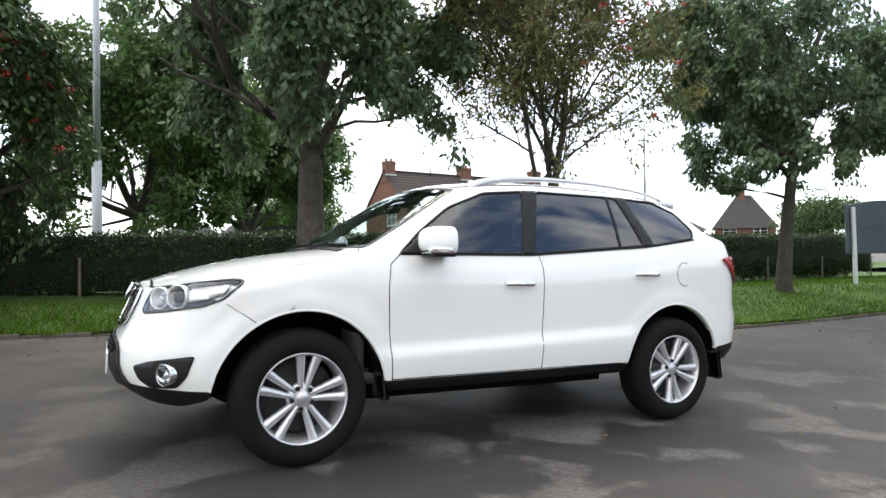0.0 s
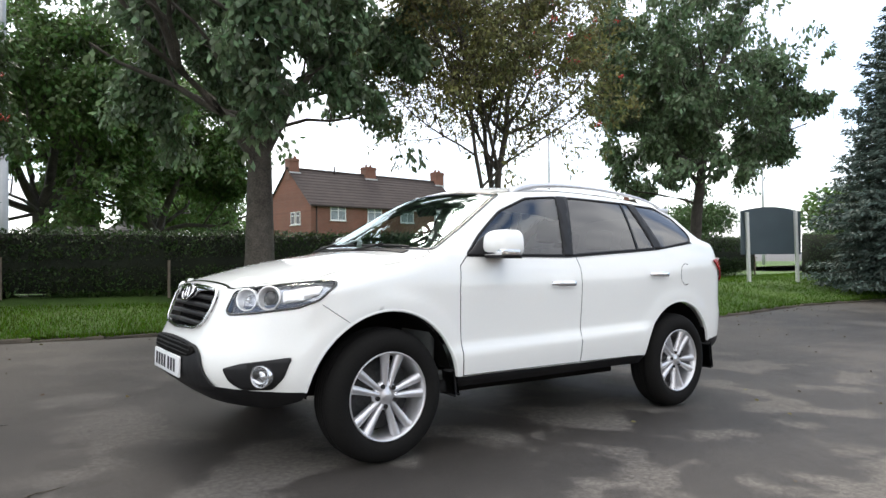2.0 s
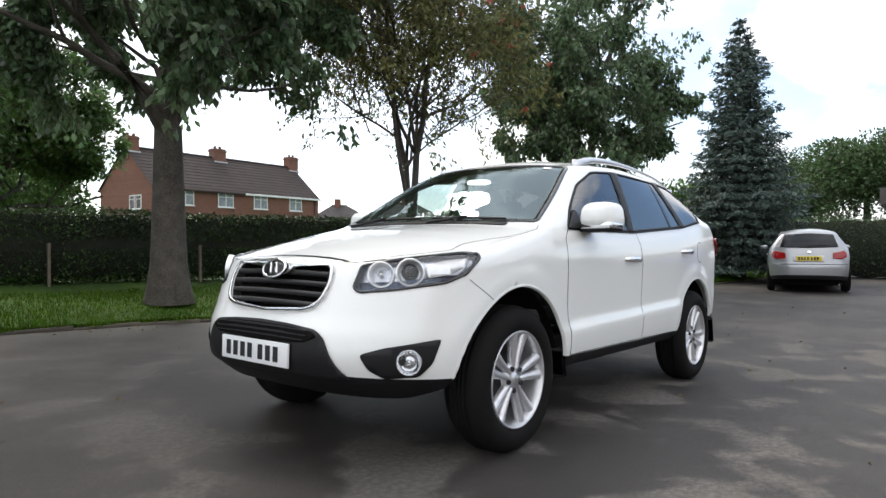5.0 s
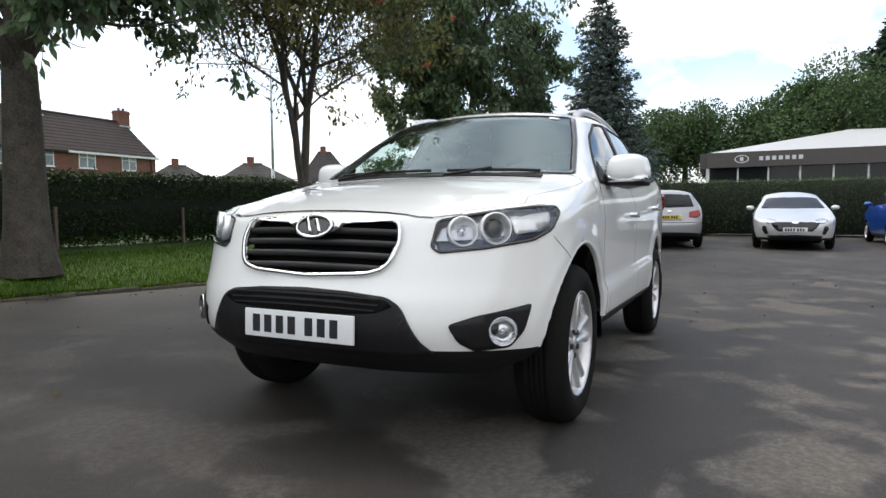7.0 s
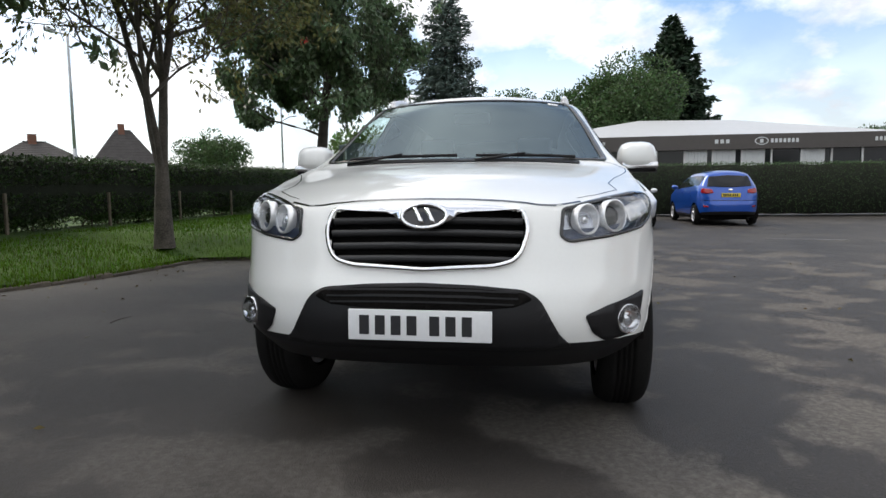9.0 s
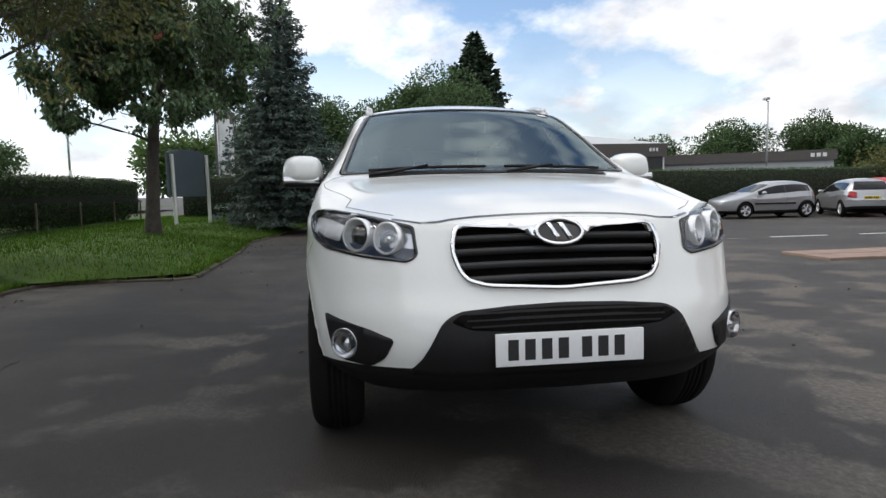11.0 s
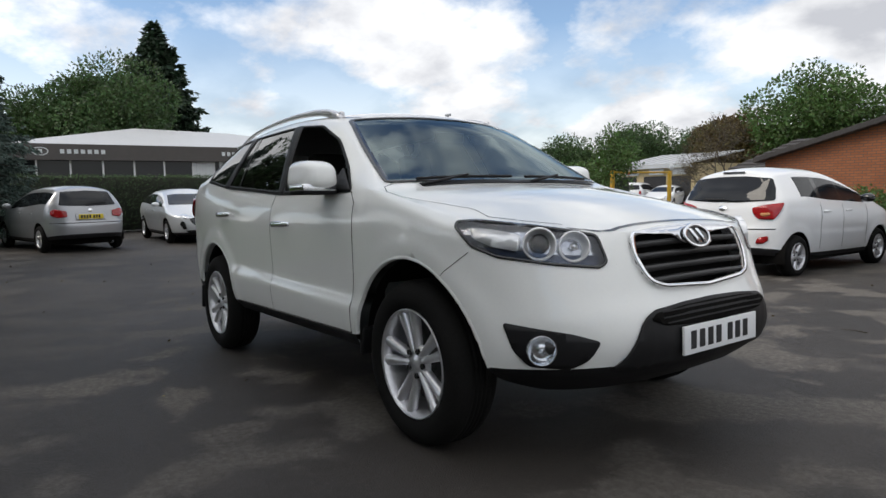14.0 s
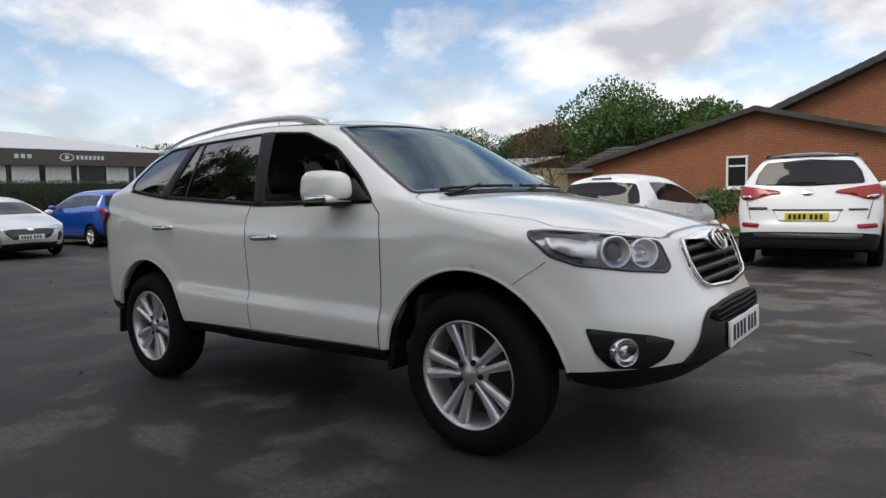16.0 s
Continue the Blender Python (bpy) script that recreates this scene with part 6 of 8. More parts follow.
# wipers lie along the foot of the screen
for y0, y1, up in ((0.62, 0.02, -0.012), (-0.08, -0.60, -0.014)):
    bm = bmesh.new()
    pts = []
    for k in range(9):
        t = k / 8
        y = y0 + (y1 - y0) * t
        q, nrm = SK.hit((-1.045 + 0.05 * abs(y) ** 2, y, 1.185 + up), SCREEN_D)
        pts.append(q + Vector((-0.012, 0, 0.014)))
    v, f = tubes([[(q, 0.008) for q in pts]], 6)
    wip = mesh_part("wiper", v, f, M_BLACK, suv)
    rod(bm, pts[0] + Vector((-0.05, 0, -0.03)), pts[4] + Vector((-0.005, 0, 0.012)), 0.009, 0.006, 6)
    part("wiper_arm", bm, M_BLACK, wip)
tax = [(-0.40, -0.52, 1.53), (-0.365, -0.52, 1.545), (-0.365, -0.46, 1.55), (-0.40, -0.46, 1.535)]
part("screen_sticker", SK.panel(tax, SCREEN_D, 0.004, 0.001), M_PLATE_W, suv, "small white sticker")
# scuttle under the wipers
cowl = [(-1.10, -0.62, 1.16), (-1.135, 0.0, 1.16), (-1.10, 0.62, 1.16), (-1.06, 0.62, 1.16), (-1.085, 0.0, 1.16), (-1.06, -0.62, 1.16)]
part("scuttle", SK.panel(cowl, (0, 0, -1), 0.003, 0.004), M_BLACK, suv)

SUV_WHEEL = alloy_wheel_meshes(0.367, 0.243, 0.235)
put_wheels(suv, SUV_WHEEL, [(-1.35, -0.790, 0.364, 8), (1.35, -0.790, 0.364, 30), (-1.35, 0.790, 0.364, -12), (1.35, 0.790, 0.364, 20)])


# ---------------------------------------------------------------- parked cars
def car_curves(L, W, H, wb, nose_z=0.72, cowl_z=0.98, belt=0.95, cowl=1.20, screen=0.85, fo=0.82, rear=0.42, hub=0.30, arch=0.36, boot=None, rear_z=None):
    """Body curves of a common car from its main sizes; boot: length of a saloon's boot."""
    n, t = -L / 2, L / 2
    c, w = n + cowl, n + cowl + screen
    hw = W / 2
    roof_end = t - (boot or 0.0) - rear
    top = [(n, nose_z), (n + 0.3, nose_z + 0.09), (c - 0.05, cowl_z), (c + 0.02, cowl_z + 0.02), (w, H - 0.08), (w + 0.25, H - 0.012), ((w + roof_end) / 2 + 0.1, H), (roof_end, H - 0.07)]
    edge = [(n, nose_z - 0.02), (c - 0.05, cowl_z - 0.04), (c + 0.1, cowl_z + 0.02), (w, H - 0.16), (w + 0.4, H - 0.10), ((w + roof_end) / 2 + 0.1, H - 0.085), (roof_end, H - 0.15)]
    ey = [(n, hw * 0.88), (c, hw * 0.88), (w, hw * 0.72), (roof_end, hw * 0.68)]
    if boot:
        top += [(t - boot, belt + 0.12), (t - 0.05, belt + 0.08), (t, belt + 0.04)]
        edge += [(t - boot, belt + 0.05), (t - 0.05, belt + 0.05), (t, belt + 0.02)]
        ey += [(t - boot, hw * 0.84), (t, hw * 0.84)]
    else:
        top += [(t - 0.12, H - 0.20), (t, H - 0.34)]
        edge += [(t - 0.12, H - 0.28), (t, H - 0.36)]
        ey += [(t, hw * 0.74)]
    return dict(
        nose=n, tail=t, cowl=c, axles=(n + fo, n + fo + wb), hub=hub, arch=arch, flare=0.012, round_front=0.62, round_rear=0.45, blunt=0.36, dome=2.3, belt_ref=belt, crease_depth=0.008,
        bottom=curve((n, 0.24), (n + 1, 0.24), (t - 1, 0.25), (t, 0.32)), white=curve((n, 0.30), (n + 1, 0.30), (t - 1, 0.31), (t, 0.42)),
        belt=curve((n, nose_z - 0.02), (c - 0.05, cowl_z - 0.05), (c + 0.15, belt - 0.02), (0.3, belt), (t - 0.7, belt + 0.07), (t, belt + 0.08)),
        edge=curve(*edge), edge_y=curve(*ey), top=curve(*top),
        side=curve((0.2, hw * 0.88), (0.35, hw * 0.945), (0.6, hw * 0.985), (0.75, hw), (belt - 0.1, hw * 0.985), (belt, hw * 0.945), (belt + 0.3, hw * 0.9)),
        plan=curve((n, 0.98), (0, 1.0), (t, 0.94)), crease=curve((n, 0.55), (t, 0.62)),
        nose_shape=curve((0.2, 0.10), (0.32, 0.0), (0.5, -0.04), (0.62, -0.02), (0.75, 0.05), (0.9, 0.12)),
        tail_shape=curve((0.25, -0.06), (0.4, 0.03), (0.6, 0.04), (0.72, 0.0), (0.95, -0.06), (1.2, -0.16), (H, -0.34)) if not boot else curve((0.25, -0.06), (0.4, 0.03), (0.6, 0.04), (0.8, 0.0), (1.1, -0.05)))


CAR_WHEEL = {}


def parked_car(name, m, curves, paint, label, rear=None, front=None, wheel_r=0.305, pillars=(0.36, 0.66), plate=M_PLATE_Y, glass_end=0.42, lower=None, simple=False, mirror_paint=None):
    """A parked car: skin, glass, lamps, plate, wheels, mirrors. rear and front: outlines (y, z) of lamps and panes on the car's left half."""
    s = curves
    root = thing(name, m, label, "car", "parked cars")
    sh = Shell(s, 96)
    k1, k2, k3, k4 = sh.k
    cx = sh.cent[:, 0]
    row = sh.face_row
    n, t, c = s["nose"], s["tail"], s["cowl"]
    zb, ze = s["belt"](cx), s["edge"](cx)
    # side glass: the band between belt and roof, less the pillars
    a0, a1 = c + 0.28, t - glass_end if s["top"](t) > 1.05 else t - 1.05
    tall = (ze - zb) > 0.16
    band = (row >= k1 + k2 + 2) & (row < k1 + k2 + k3 - 3) & (cx > a0) & (cx < a1) & tall
    b1 = a0 + (a1 - a0) * pillars[0] + 0.05
    b2 = a0 + (a1 - a0) * pillars[1] + 0.12
    post = (np.abs(cx - b1) < 0.04) | (np.abs(cx - b2) < 0.035)
    glassy = band & ~post
    F = np.array(sh.faces)

    def sub(mask, part_name, material, label=""):
        used, inv = np.unique(F[mask], return_inverse=True)
        return mesh_part(part_name, sh.verts[used], inv.reshape(-1, 4), material, root, label)
    body = sh.keep & ~sh.low & ~band

    def joined(mask, bits, part_name, material, label=""):
        flat = np.round(np.concatenate([sh.verts[F[mask]].reshape(-1, 3)] + bits), 5)
        pts, no = np.unique(flat, axis=0, return_inverse=True)
        quads = [tuple(dict.fromkeys(map(int, q))) for q in no.reshape(-1, 4)]
        return mesh_part(part_name, pts, [q for q in quads if len(q) > 2], material, root, label)
    joined(body, sh.bits[False], "body", paint)
    for nm, ok in (("front_bumper_edge", cx < s["axles"][0]), ("rear_bumper_edge", cx > s["axles"][1]), ("sill", (cx >= s["axles"][0]) & (cx <= s["axles"][1]) & (sh.cent[:, 1] < 0)),
                   ("sill", (cx >= s["axles"][0]) & (cx <= s["axles"][1]) & (sh.cent[:, 1] >= 0))):
        joined(sh.keep & sh.low & ok, [], nm, lower or M_BLACK)
    for sgn in (-1, 1):
        for bx in (b1, b2):
            g = band & (np.abs(cx - bx) < 0.045) & post & (sh.cent[:, 1] * sgn > 0)
            if g.any():
                sub(g, "window_post", M_GLOSS_BLACK)
    for sgn in (-1, 1):
        for lo, hi in ((a0, b1), (b1, b2), (b2, a1)):
            g = glassy & (cx > lo) & (cx < hi) & (sh.cent[:, 1] * sgn > 0)
            if g.any():
                sub(g, "side_window", M_CAR_GLASS)
    # windscreen
    w0, w1 = c + 0.03, c + (s["screen_len"] if "screen_len" in s else 0.80)
    hw = float(s["side"](0.75))
    scr = [(w0 + 0.06, -hw * 0.80, 1.0), (w0, 0, 1.0), (w0 + 0.06, hw * 0.80, 1.0), (w1, hw * 0.64, 1.3), (w1 - 0.03, 0, 1.35), (w1, -hw * 0.64, 1.3)]
    scr = [Vector((x, y, float(s["top"](x)))) for x, y, z in scr]
    part("windscreen", sh.panel(rounded(scr, 0.06, 3), (1, 0, -1.1), 0.003, 0.003, 0.08), M_CAR_GLASS, root)

    def faced(pts, sgn, x):
        return [Vector((x, sgn * y, z)) for y, z in pts]
    back, ahead = Vector((-1, 0, 0)), Vector((1, 0, 0))
    for key, spec, d, x in (("rear", rear, back, t), ("front", front, ahead, n)):
        if not spec:
            continue
        for kind, pts, material, both, off in spec:
            for sgn in ((-1, 1) if both else (1,)):
                dd = Vector((d.x, -sgn * both if both else 0, 0)) if both else d
                o = part(kind, sh.panel(rounded(faced(pts, sgn, x), 0.03, 3), dd, off, 0.006, 0.06), material, root)
    # plate
    zp = s.get("plate_z", 0.8)
    q, _ = sh.hit((t if rear else n, 0, zp), back if rear else ahead)
    number_plate(root, q.x + (0.012 if rear else -0.012), 0, zp, 180 if rear else 0, plate)
    # wheels and liners
    key = round(wheel_r, 3)
    if key not in CAR_WHEEL:
        CAR_WHEEL[key] = alloy_wheel_meshes(wheel_r, wheel_r * 0.64, 0.19, 5, False)
    yw = hw - 0.105
    put_wheels(root, CAR_WHEEL[key], [(ax, sg * yw, wheel_r, None) for ax in s["axles"] for sg in (-1, 1)])
    bm = bmesh.new()
    box(bm, n + 0.35, t - 0.3, -hw * 0.62, hw * 0.62, 0.17, 0.55, 0.03)
    box(bm, s["axles"][0] + s["arch"] + 0.02, s["axles"][1] - s["arch"] - 0.02, -hw * 0.9, hw * 0.9, 0.2, 0.32, 0.02)
    part("underbody", bm, M_UNDER, root)
    for ax in s["axles"]:
        for sgn in (-1, 1):
            bm = bmesh.new()
            prof = []
            for k in range(25):
                a = radians(-15 + 210 * k / 24)
                prof.append([bm.verts.new((ax + (s["arch"] - 0.004) * math.cos(a), sgn * y, s["hub"] + (s["arch"] - 0.004) * math.sin(a))) for y in (hw - 0.03, hw - 0.35)])
            for p, q2 in zip(prof, prof[1:]):
                bm.faces.new((p[0], p[1], q2[1], q2[0]))
            bm.faces.new([r[1] for r in prof])
            part("arch_liner", bm, M_UNDER, root)
    # mirrors, handles
    for sgn in (-1, 1):
        bm = bmesh.new()
        for w in bmesh.ops.create_uvsphere(bm, u_segments=14, v_segments=10, radius=1)["verts"]:
            w.co = Vector((w.co.x * 0.08, w.co.y * 0.10, w.co.z * 0.065))
        mir = part("door_mirror", bm, mirror_paint or paint, root)
        mir.matrix_basis = pose(c + 0.42, sgn * (hw + 0.07), s["belt_ref"] + 0.07)
        if not simple:
            for x in (b1 - 0.15, b2 - 0.12):
                q, _ = sh.hit((x, sgn * hw, s["belt_ref"] - 0.10), (0, -sgn, 0))
                bm = bmesh.new()
                box(bm, x - 0.09, x + 0.09, q.y - 0.018, q.y + 0.018, q.z - 0.014, q.z + 0.014, 0.008)
                part("door_handle", bm, paint, root)
            for xs in (c + 0.22, b1, b2 + 0.02):
                pts = [Vector((xs, sgn * hw, float(s["belt"](xs)) - 0.01)), Vector((xs + 0.01, sgn * hw, 0.7)), Vector((xs - 0.02, sgn * hw, 0.36))]
                part("panel_gap", sh.line(pts, (0, -sgn, 0), 0.008, 0.002), M_GLOSS_BLACK, root)
    return root


M_CAR_GLASS = mat("tinted_car_glass", (0.012, 0.014, 0.017), 0.03, var=0.1, coat=0.0, spec=0.3)
M_SILVER = mat("silver_metallic", (0.38, 0.39, 0.41), 0.32, 0.55, coat=0.8, var=0.03)
M_SILVER2 = mat("pale_silver_metallic", (0.66, 0.68, 0.70), 0.30, 0.35, coat=0.8, var=0.03)
M_BLUE = mat("bright_blue_metallic", (0.006, 0.075, 0.42), 0.28, 0.25, coat=1.0, var=0.05)
M_RED = mat("red_paint", (0.46, 0.010, 0.010), 0.4, coat=0.3, var=0.04)
M_CAR_WHITE = mat("white_car_paint", (0.80, 0.81, 0.82), 0.35, coat=0.9, var=0.02)


def stand(x, y, heading, length, front_out=False):
    """A pose for a car whose tail (or nose) centre is at x, y and which points along heading, in degrees from +x."""
    a = radians(heading)
    k = -length / 2 if front_out else length / 2
    cx, cy = x + math.cos(a) * k, y + math.sin(a) * k
    return pose(cx, cy, ground_z(cx, cy), 0, 0, heading + 180)


def oval(cy, cz, ry, rz, n=12):
    return [(cy + ry * math.cos(2 * math.pi * k / n), cz + rz * math.sin(2 * math.pi * k / n)) for k in range(n)]


# silver hatchback, tail to the tarmac
cv = car_curves(4.22, 1.76, 1.51, 2.60, 0.74, 1.03, 0.98, 1.15, 0.95, 0.85, 0.30, 0.31, 0.365)
cv["plate_z"] = 0.80
parked_car("hatchback", stand(12.78, 0.16, 12, 4.22), cv, M_SILVER, "silver five-door hatchback parked nose to the hedge", rear=[
    ("rear_window", [(-0.60, 1.06), (-0.50, 1.36), (0.0, 1.385), (0.50, 1.36), (0.60, 1.06), (0.0, 1.04)], M_CAR_GLASS, 0, 0.004),
    ("tail_light", [(0.50, 0.80), (0.52, 0.93), (0.80, 0.98), (0.87, 0.93), (0.87, 0.84), (0.72, 0.78)], M_RED_LENS, 0.45, 0.010),
    ("plate_recess", [(-0.32, 0.72), (-0.32, 0.87), (0.32, 0.87), (0.32, 0.72)], M_SILVER, 0, 0.002),
    ("badge", oval(0, 0.945, 0.05, 0.035), M_CHROME, 0, 0.008),
    ("bumper_gap", [(-0.78, 0.66), (-0.78, 0.672), (0.0, 0.678), (0.78, 0.672), (0.78, 0.66), (0.0, 0.664)], M_GLOSS_BLACK, 0, 0.002),
    ("rear_wiper", [(-0.05, 1.07), (-0.04, 1.10), (0.36, 1.12), (0.37, 1.10)], M_BLACK, 0, 0.016)])
# pale silver fastback, nose to the tarmac
cv = car_curves(4.47, 1.82, 1.45, 2.70, 0.70, 0.98, 0.95, 1.12, 1.0, 0.88, 0.75, 0.32, 0.37)
cv["plate_z"] = 0.50
parked_car("fastback_car", stand(13.36, -2.65, 180, 4.47, True), cv, M_SILVER2, "pale silver fastback parked tail to the hedge", front=[
    ("grille", [(-0.47, 0.56), (-0.52, 0.66), (-0.40, 0.685), (0.40, 0.685), (0.52, 0.66), (0.47, 0.56), (0.36, 0.46), (-0.36, 0.46)], M_GLOSS_BLACK, 0, 0.004),
    ("headlight", [(0.46, 0.66), (0.50, 0.72), (0.74, 0.76), (0.88, 0.76), (0.84, 0.70), (0.66, 0.65)], M_LAMP_IN, 0.7, 0.006),
    ("air_curtain", [(0.62, 0.40), (0.68, 0.58), (0.78, 0.60), (0.83, 0.52), (0.72, 0.38)], M_GLOSS_BLACK, 0.6, 0.005),
    ("lower_intake", [(-0.55, 0.30), (-0.60, 0.36), (0.0, 0.38), (0.60, 0.36), (0.55, 0.30)], M_BLACK, 0, 0.008),
    ("badge", oval(0, 0.665, 0.07, 0.035), M_CHROME, 0, 0.012)], plate=M_PLATE_W, wheel_r=0.32)
# blue compact MPV
cv = car_curves(4.10, 1.765, 1.60, 2.61, 0.78, 1.08, 1.04, 1.05, 0.95, 0.82, 0.26, 0.305, 0.36)
cv["plate_z"] = 0.88
parked_car("compact_car", stand(14.9, -5.75, 2, 4.10), cv, M_BLUE, "bright blue tall hatchback beside the hedge", rear=[
    ("rear_window", [(-0.62, 1.13), (-0.54, 1.42), (0.0, 1.45), (0.54, 1.42), (0.62, 1.13), (0.0, 1.10)], M_CAR_GLASS, 0, 0.004),
    ("tail_light", [(0.50, 0.94), (0.54, 1.04), (0.84, 1.08), (0.89, 1.03), (0.88, 0.95), (0.70, 0.92)], M_RED_LENS, 0.45, 0.010),
    ("badge", oval(0, 1.03, 0.06, 0.032), M_CHROME, 0, 0.008),
    ("bumper_reflector", [(0.62, 0.53), (0.62, 0.58), (0.78, 0.59), (0.78, 0.54)], M_RED_LENS, 0.4, 0.006),
    ("bumper_gap", [(-0.78, 0.72), (-0.78, 0.732), (0.0, 0.738), (0.78, 0.732), (0.78, 0.72), (0.0, 0.724)], M_GLOSS_BLACK, 0, 0.002)])
# small white hatchback
cv = car_curves(3.67, 1.66, 1.50, 2.385, 0.76, 1.02, 0.97, 0.98, 0.90, 0.76, 0.26, 0.285, 0.335)
cv["plate_z"], cv["round_rear"] = 0.50, 0.30
parked_car("small_hatchback", stand(1.24, -5.96, -92, 3.67), cv, M_CAR_WHITE, "small white five-door hatchback with red tail lights", rear=[
    ("rear_window", [(-0.66, 1.04), (-0.62, 1.20), (-0.55, 1.33), (-0.2, 1.365), (0.2, 1.365), (0.55, 1.33), (0.62, 1.20), (0.66, 1.04), (0.2, 1.015), (-0.2, 1.015)], M_CAR_GLASS, 0, 0.004),
    ("tail_light", [(0.46, 0.86), (0.44, 0.94), (0.60, 0.98), (0.86, 1.01), (0.82, 0.90), (0.74, 0.79), (0.54, 0.79)], M_RED_LENS, 0.45, 0.010),
    ("lamp_heart", [(0.56, 0.84), (0.56, 0.87), (0.68, 0.88), (0.69, 0.85), (0.62, 0.825)], M_AMBER, 0.45, 0.018),
    ("bumper_reflector", [(0.50, 0.47), (0.53, 0.55), (0.66, 0.58), (0.67, 0.52), (0.60, 0.47)], M_RED_LENS, 0.4, 0.008),
    ("badge", oval(0, 0.93, 0.06, 0.034), M_CHROME, 0, 0.010),
    ("bumper_gap", [(-0.70, 0.66), (-0.70, 0.672), (0.0, 0.655), (0.70, 0.672), (0.70, 0.66), (0.0, 0.643)], M_GLOSS_BLACK, 0, 0.002),
    ("brake_light", [(-0.16, 1.405), (-0.16, 1.425), (0.16, 1.425), (0.16, 1.405)], M_GLOSS_BLACK, 0, 0.012),
    ("rear_wiper", [(-0.30, 1.04), (-0.30, 1.065), (0.05, 1.05), (0.05, 1.03)], M_BLACK, 0, 0.016)], wheel_r=0.287, glass_end=0.66, mirror_paint=M_GLOSS_BLACK)
# white crossover
cv = car_curves(4.48, 1.85, 1.66, 2.67, 0.86, 1.13, 1.09, 1.10, 0.95, 0.88, 0.30, 0.345, 0.41)
cv["plate_z"], cv["round_rear"] = 0.755, 0.28
cv["white"] = curve((-2.24, 0.38), (-1, 0.38), (1.2, 0.40), (2.24, 0.55))
cro = parked_car("crossover_car", stand(-1.48, -6.80, -84, 4.48), cv, M_CAR_WHITE, "white crossover with black lower bumper and roof rails", rear=[
    ("rear_window", [(-0.66, 1.20), (-0.62, 1.36), (-0.52, 1.50), (0.0, 1.535), (0.52, 1.50), (0.62, 1.36), (0.66, 1.20), (0.0, 1.17)], M_CAR_GLASS, 0, 0.004),
    ("tail_light", [(0.36, 1.075), (0.40, 1.105), (0.66, 1.15), (0.92, 1.18), (0.95, 1.06), (0.88, 0.985), (0.74, 0.985), (0.55, 1.045)], M_RED_LENS, 0.40, 0.014),
    ("lamp_blade", [(0.72, 1.005), (0.78, 1.04), (0.90, 1.045), (0.87, 1.005)], M_LAMP_IN, 0.40, 0.022),
    ("tailgate_gap", [(-0.70, 0.72), (-0.76, 0.98), (-0.752, 0.98), (-0.692, 0.72)], M_GLOSS_BLACK, 0, 0.003),
    ("tailgate_gap", [(0.70, 0.72), (0.76, 0.98), (0.752, 0.98), (0.692, 0.72)], M_GLOSS_BLACK, 0, 0.003),
    ("roof_spoiler", [(-0.60, 1.555), (-0.56, 1.60), (0.0, 1.62), (0.56, 1.60), (0.60, 1.555), (0.0, 1.57)], M_GLOSS_BLACK, 0, 0.02),
    ("bumper_reflector", [(0.60, 0.605), (0.58, 0.655), (0.86, 0.67), (0.88, 0.615)], M_RED_LENS, 0.4, 0.008),
    ("badge", oval(0, 1.08, 0.075, 0.04), M_CHROME, 0, 0.010),
    ("plate_recess", [(-0.34, 0.69), (-0.40, 0.83), (0.40, 0.83), (0.34, 0.69)], M_CAR_WHITE, 0, 0.002),
    ("skid_plate", [(-0.62, 0.46), (-0.66, 0.53), (0.66, 0.53), (0.62, 0.46)], M_STEEL_DARK, 0, 0.010),
    ("chrome_strip", [(-0.42, 0.835), (-0.42, 0.855), (0.42, 0.855), (0.42, 0.835)], M_STEEL_DARK, 0, 0.010),
    ("name_badge", [(0.48, 0.84), (0.48, 0.865), (0.70, 0.865), (0.70, 0.84)], M_STEEL_DARK, 0, 0.006),
    ("name_badge", [(-0.72, 0.85), (-0.72, 0.885), (-0.48, 0.885), (-0.48, 0.85)], M_STEEL_DARK, 0, 0.006),
    ("rear_wiper", [(-0.32, 1.215), (-0.32, 1.24), (0.10, 1.225), (0.10, 1.205)], M_BLACK, 0, 0.016)], wheel_r=0.345)
for sgn in (-1, 1):
    bm = bmesh.new()
    for k in range(12):
        t0, t1 = k / 12, (k + 1) / 12
        f2 = lambda t: Vector((-0.55 + 2.1 * t, sgn * 0.56, 1.60 + 0.045 * (1 - abs(2 * t - 1) ** 4)))
        rod(bm, f2(t0), f2(t1), 0.018, sides=8)
    part("roof_rail", bm, M_BLACK, cro)
# across the road
cv = car_curves(4.10, 1.71, 1.43, 2.61, 0.70, 0.96, 0.88, 1.05, 0.9, 0.82, 0.40, 0.30, 0.35)
cv["plate_z"] = 0.72
parked_car("hatchback", stand(16.3, -17.9, -23, 4.10), cv, M_SILVER, "silver five-door hatchback parked across the road, nose to the hedge", rear=[
    ("rear_window", [(-0.58, 1.00), (-0.48, 1.30), (0.48, 1.30), (0.58, 1.00)], M_CAR_GLASS, 0, 0.004),
    ("tail_light", [(0.50, 0.70), (0.50, 0.92), (0.78, 0.96), (0.84, 0.74)], M_RED_LENS, 0.5, 0.01),
    ("bumper_gap", [(-0.76, 0.60), (-0.76, 0.615), (0.76, 0.615), (0.76, 0.60)], M_GLOSS_BLACK, 0, 0.002)])
cv = car_curves(3.90, 1.68, 1.40, 2.5, 0.70, 0.95, 0.88, 1.05, 0.9, 0.80, 0.40, 0.30, 0.35)
cv["plate_z"] = 0.72
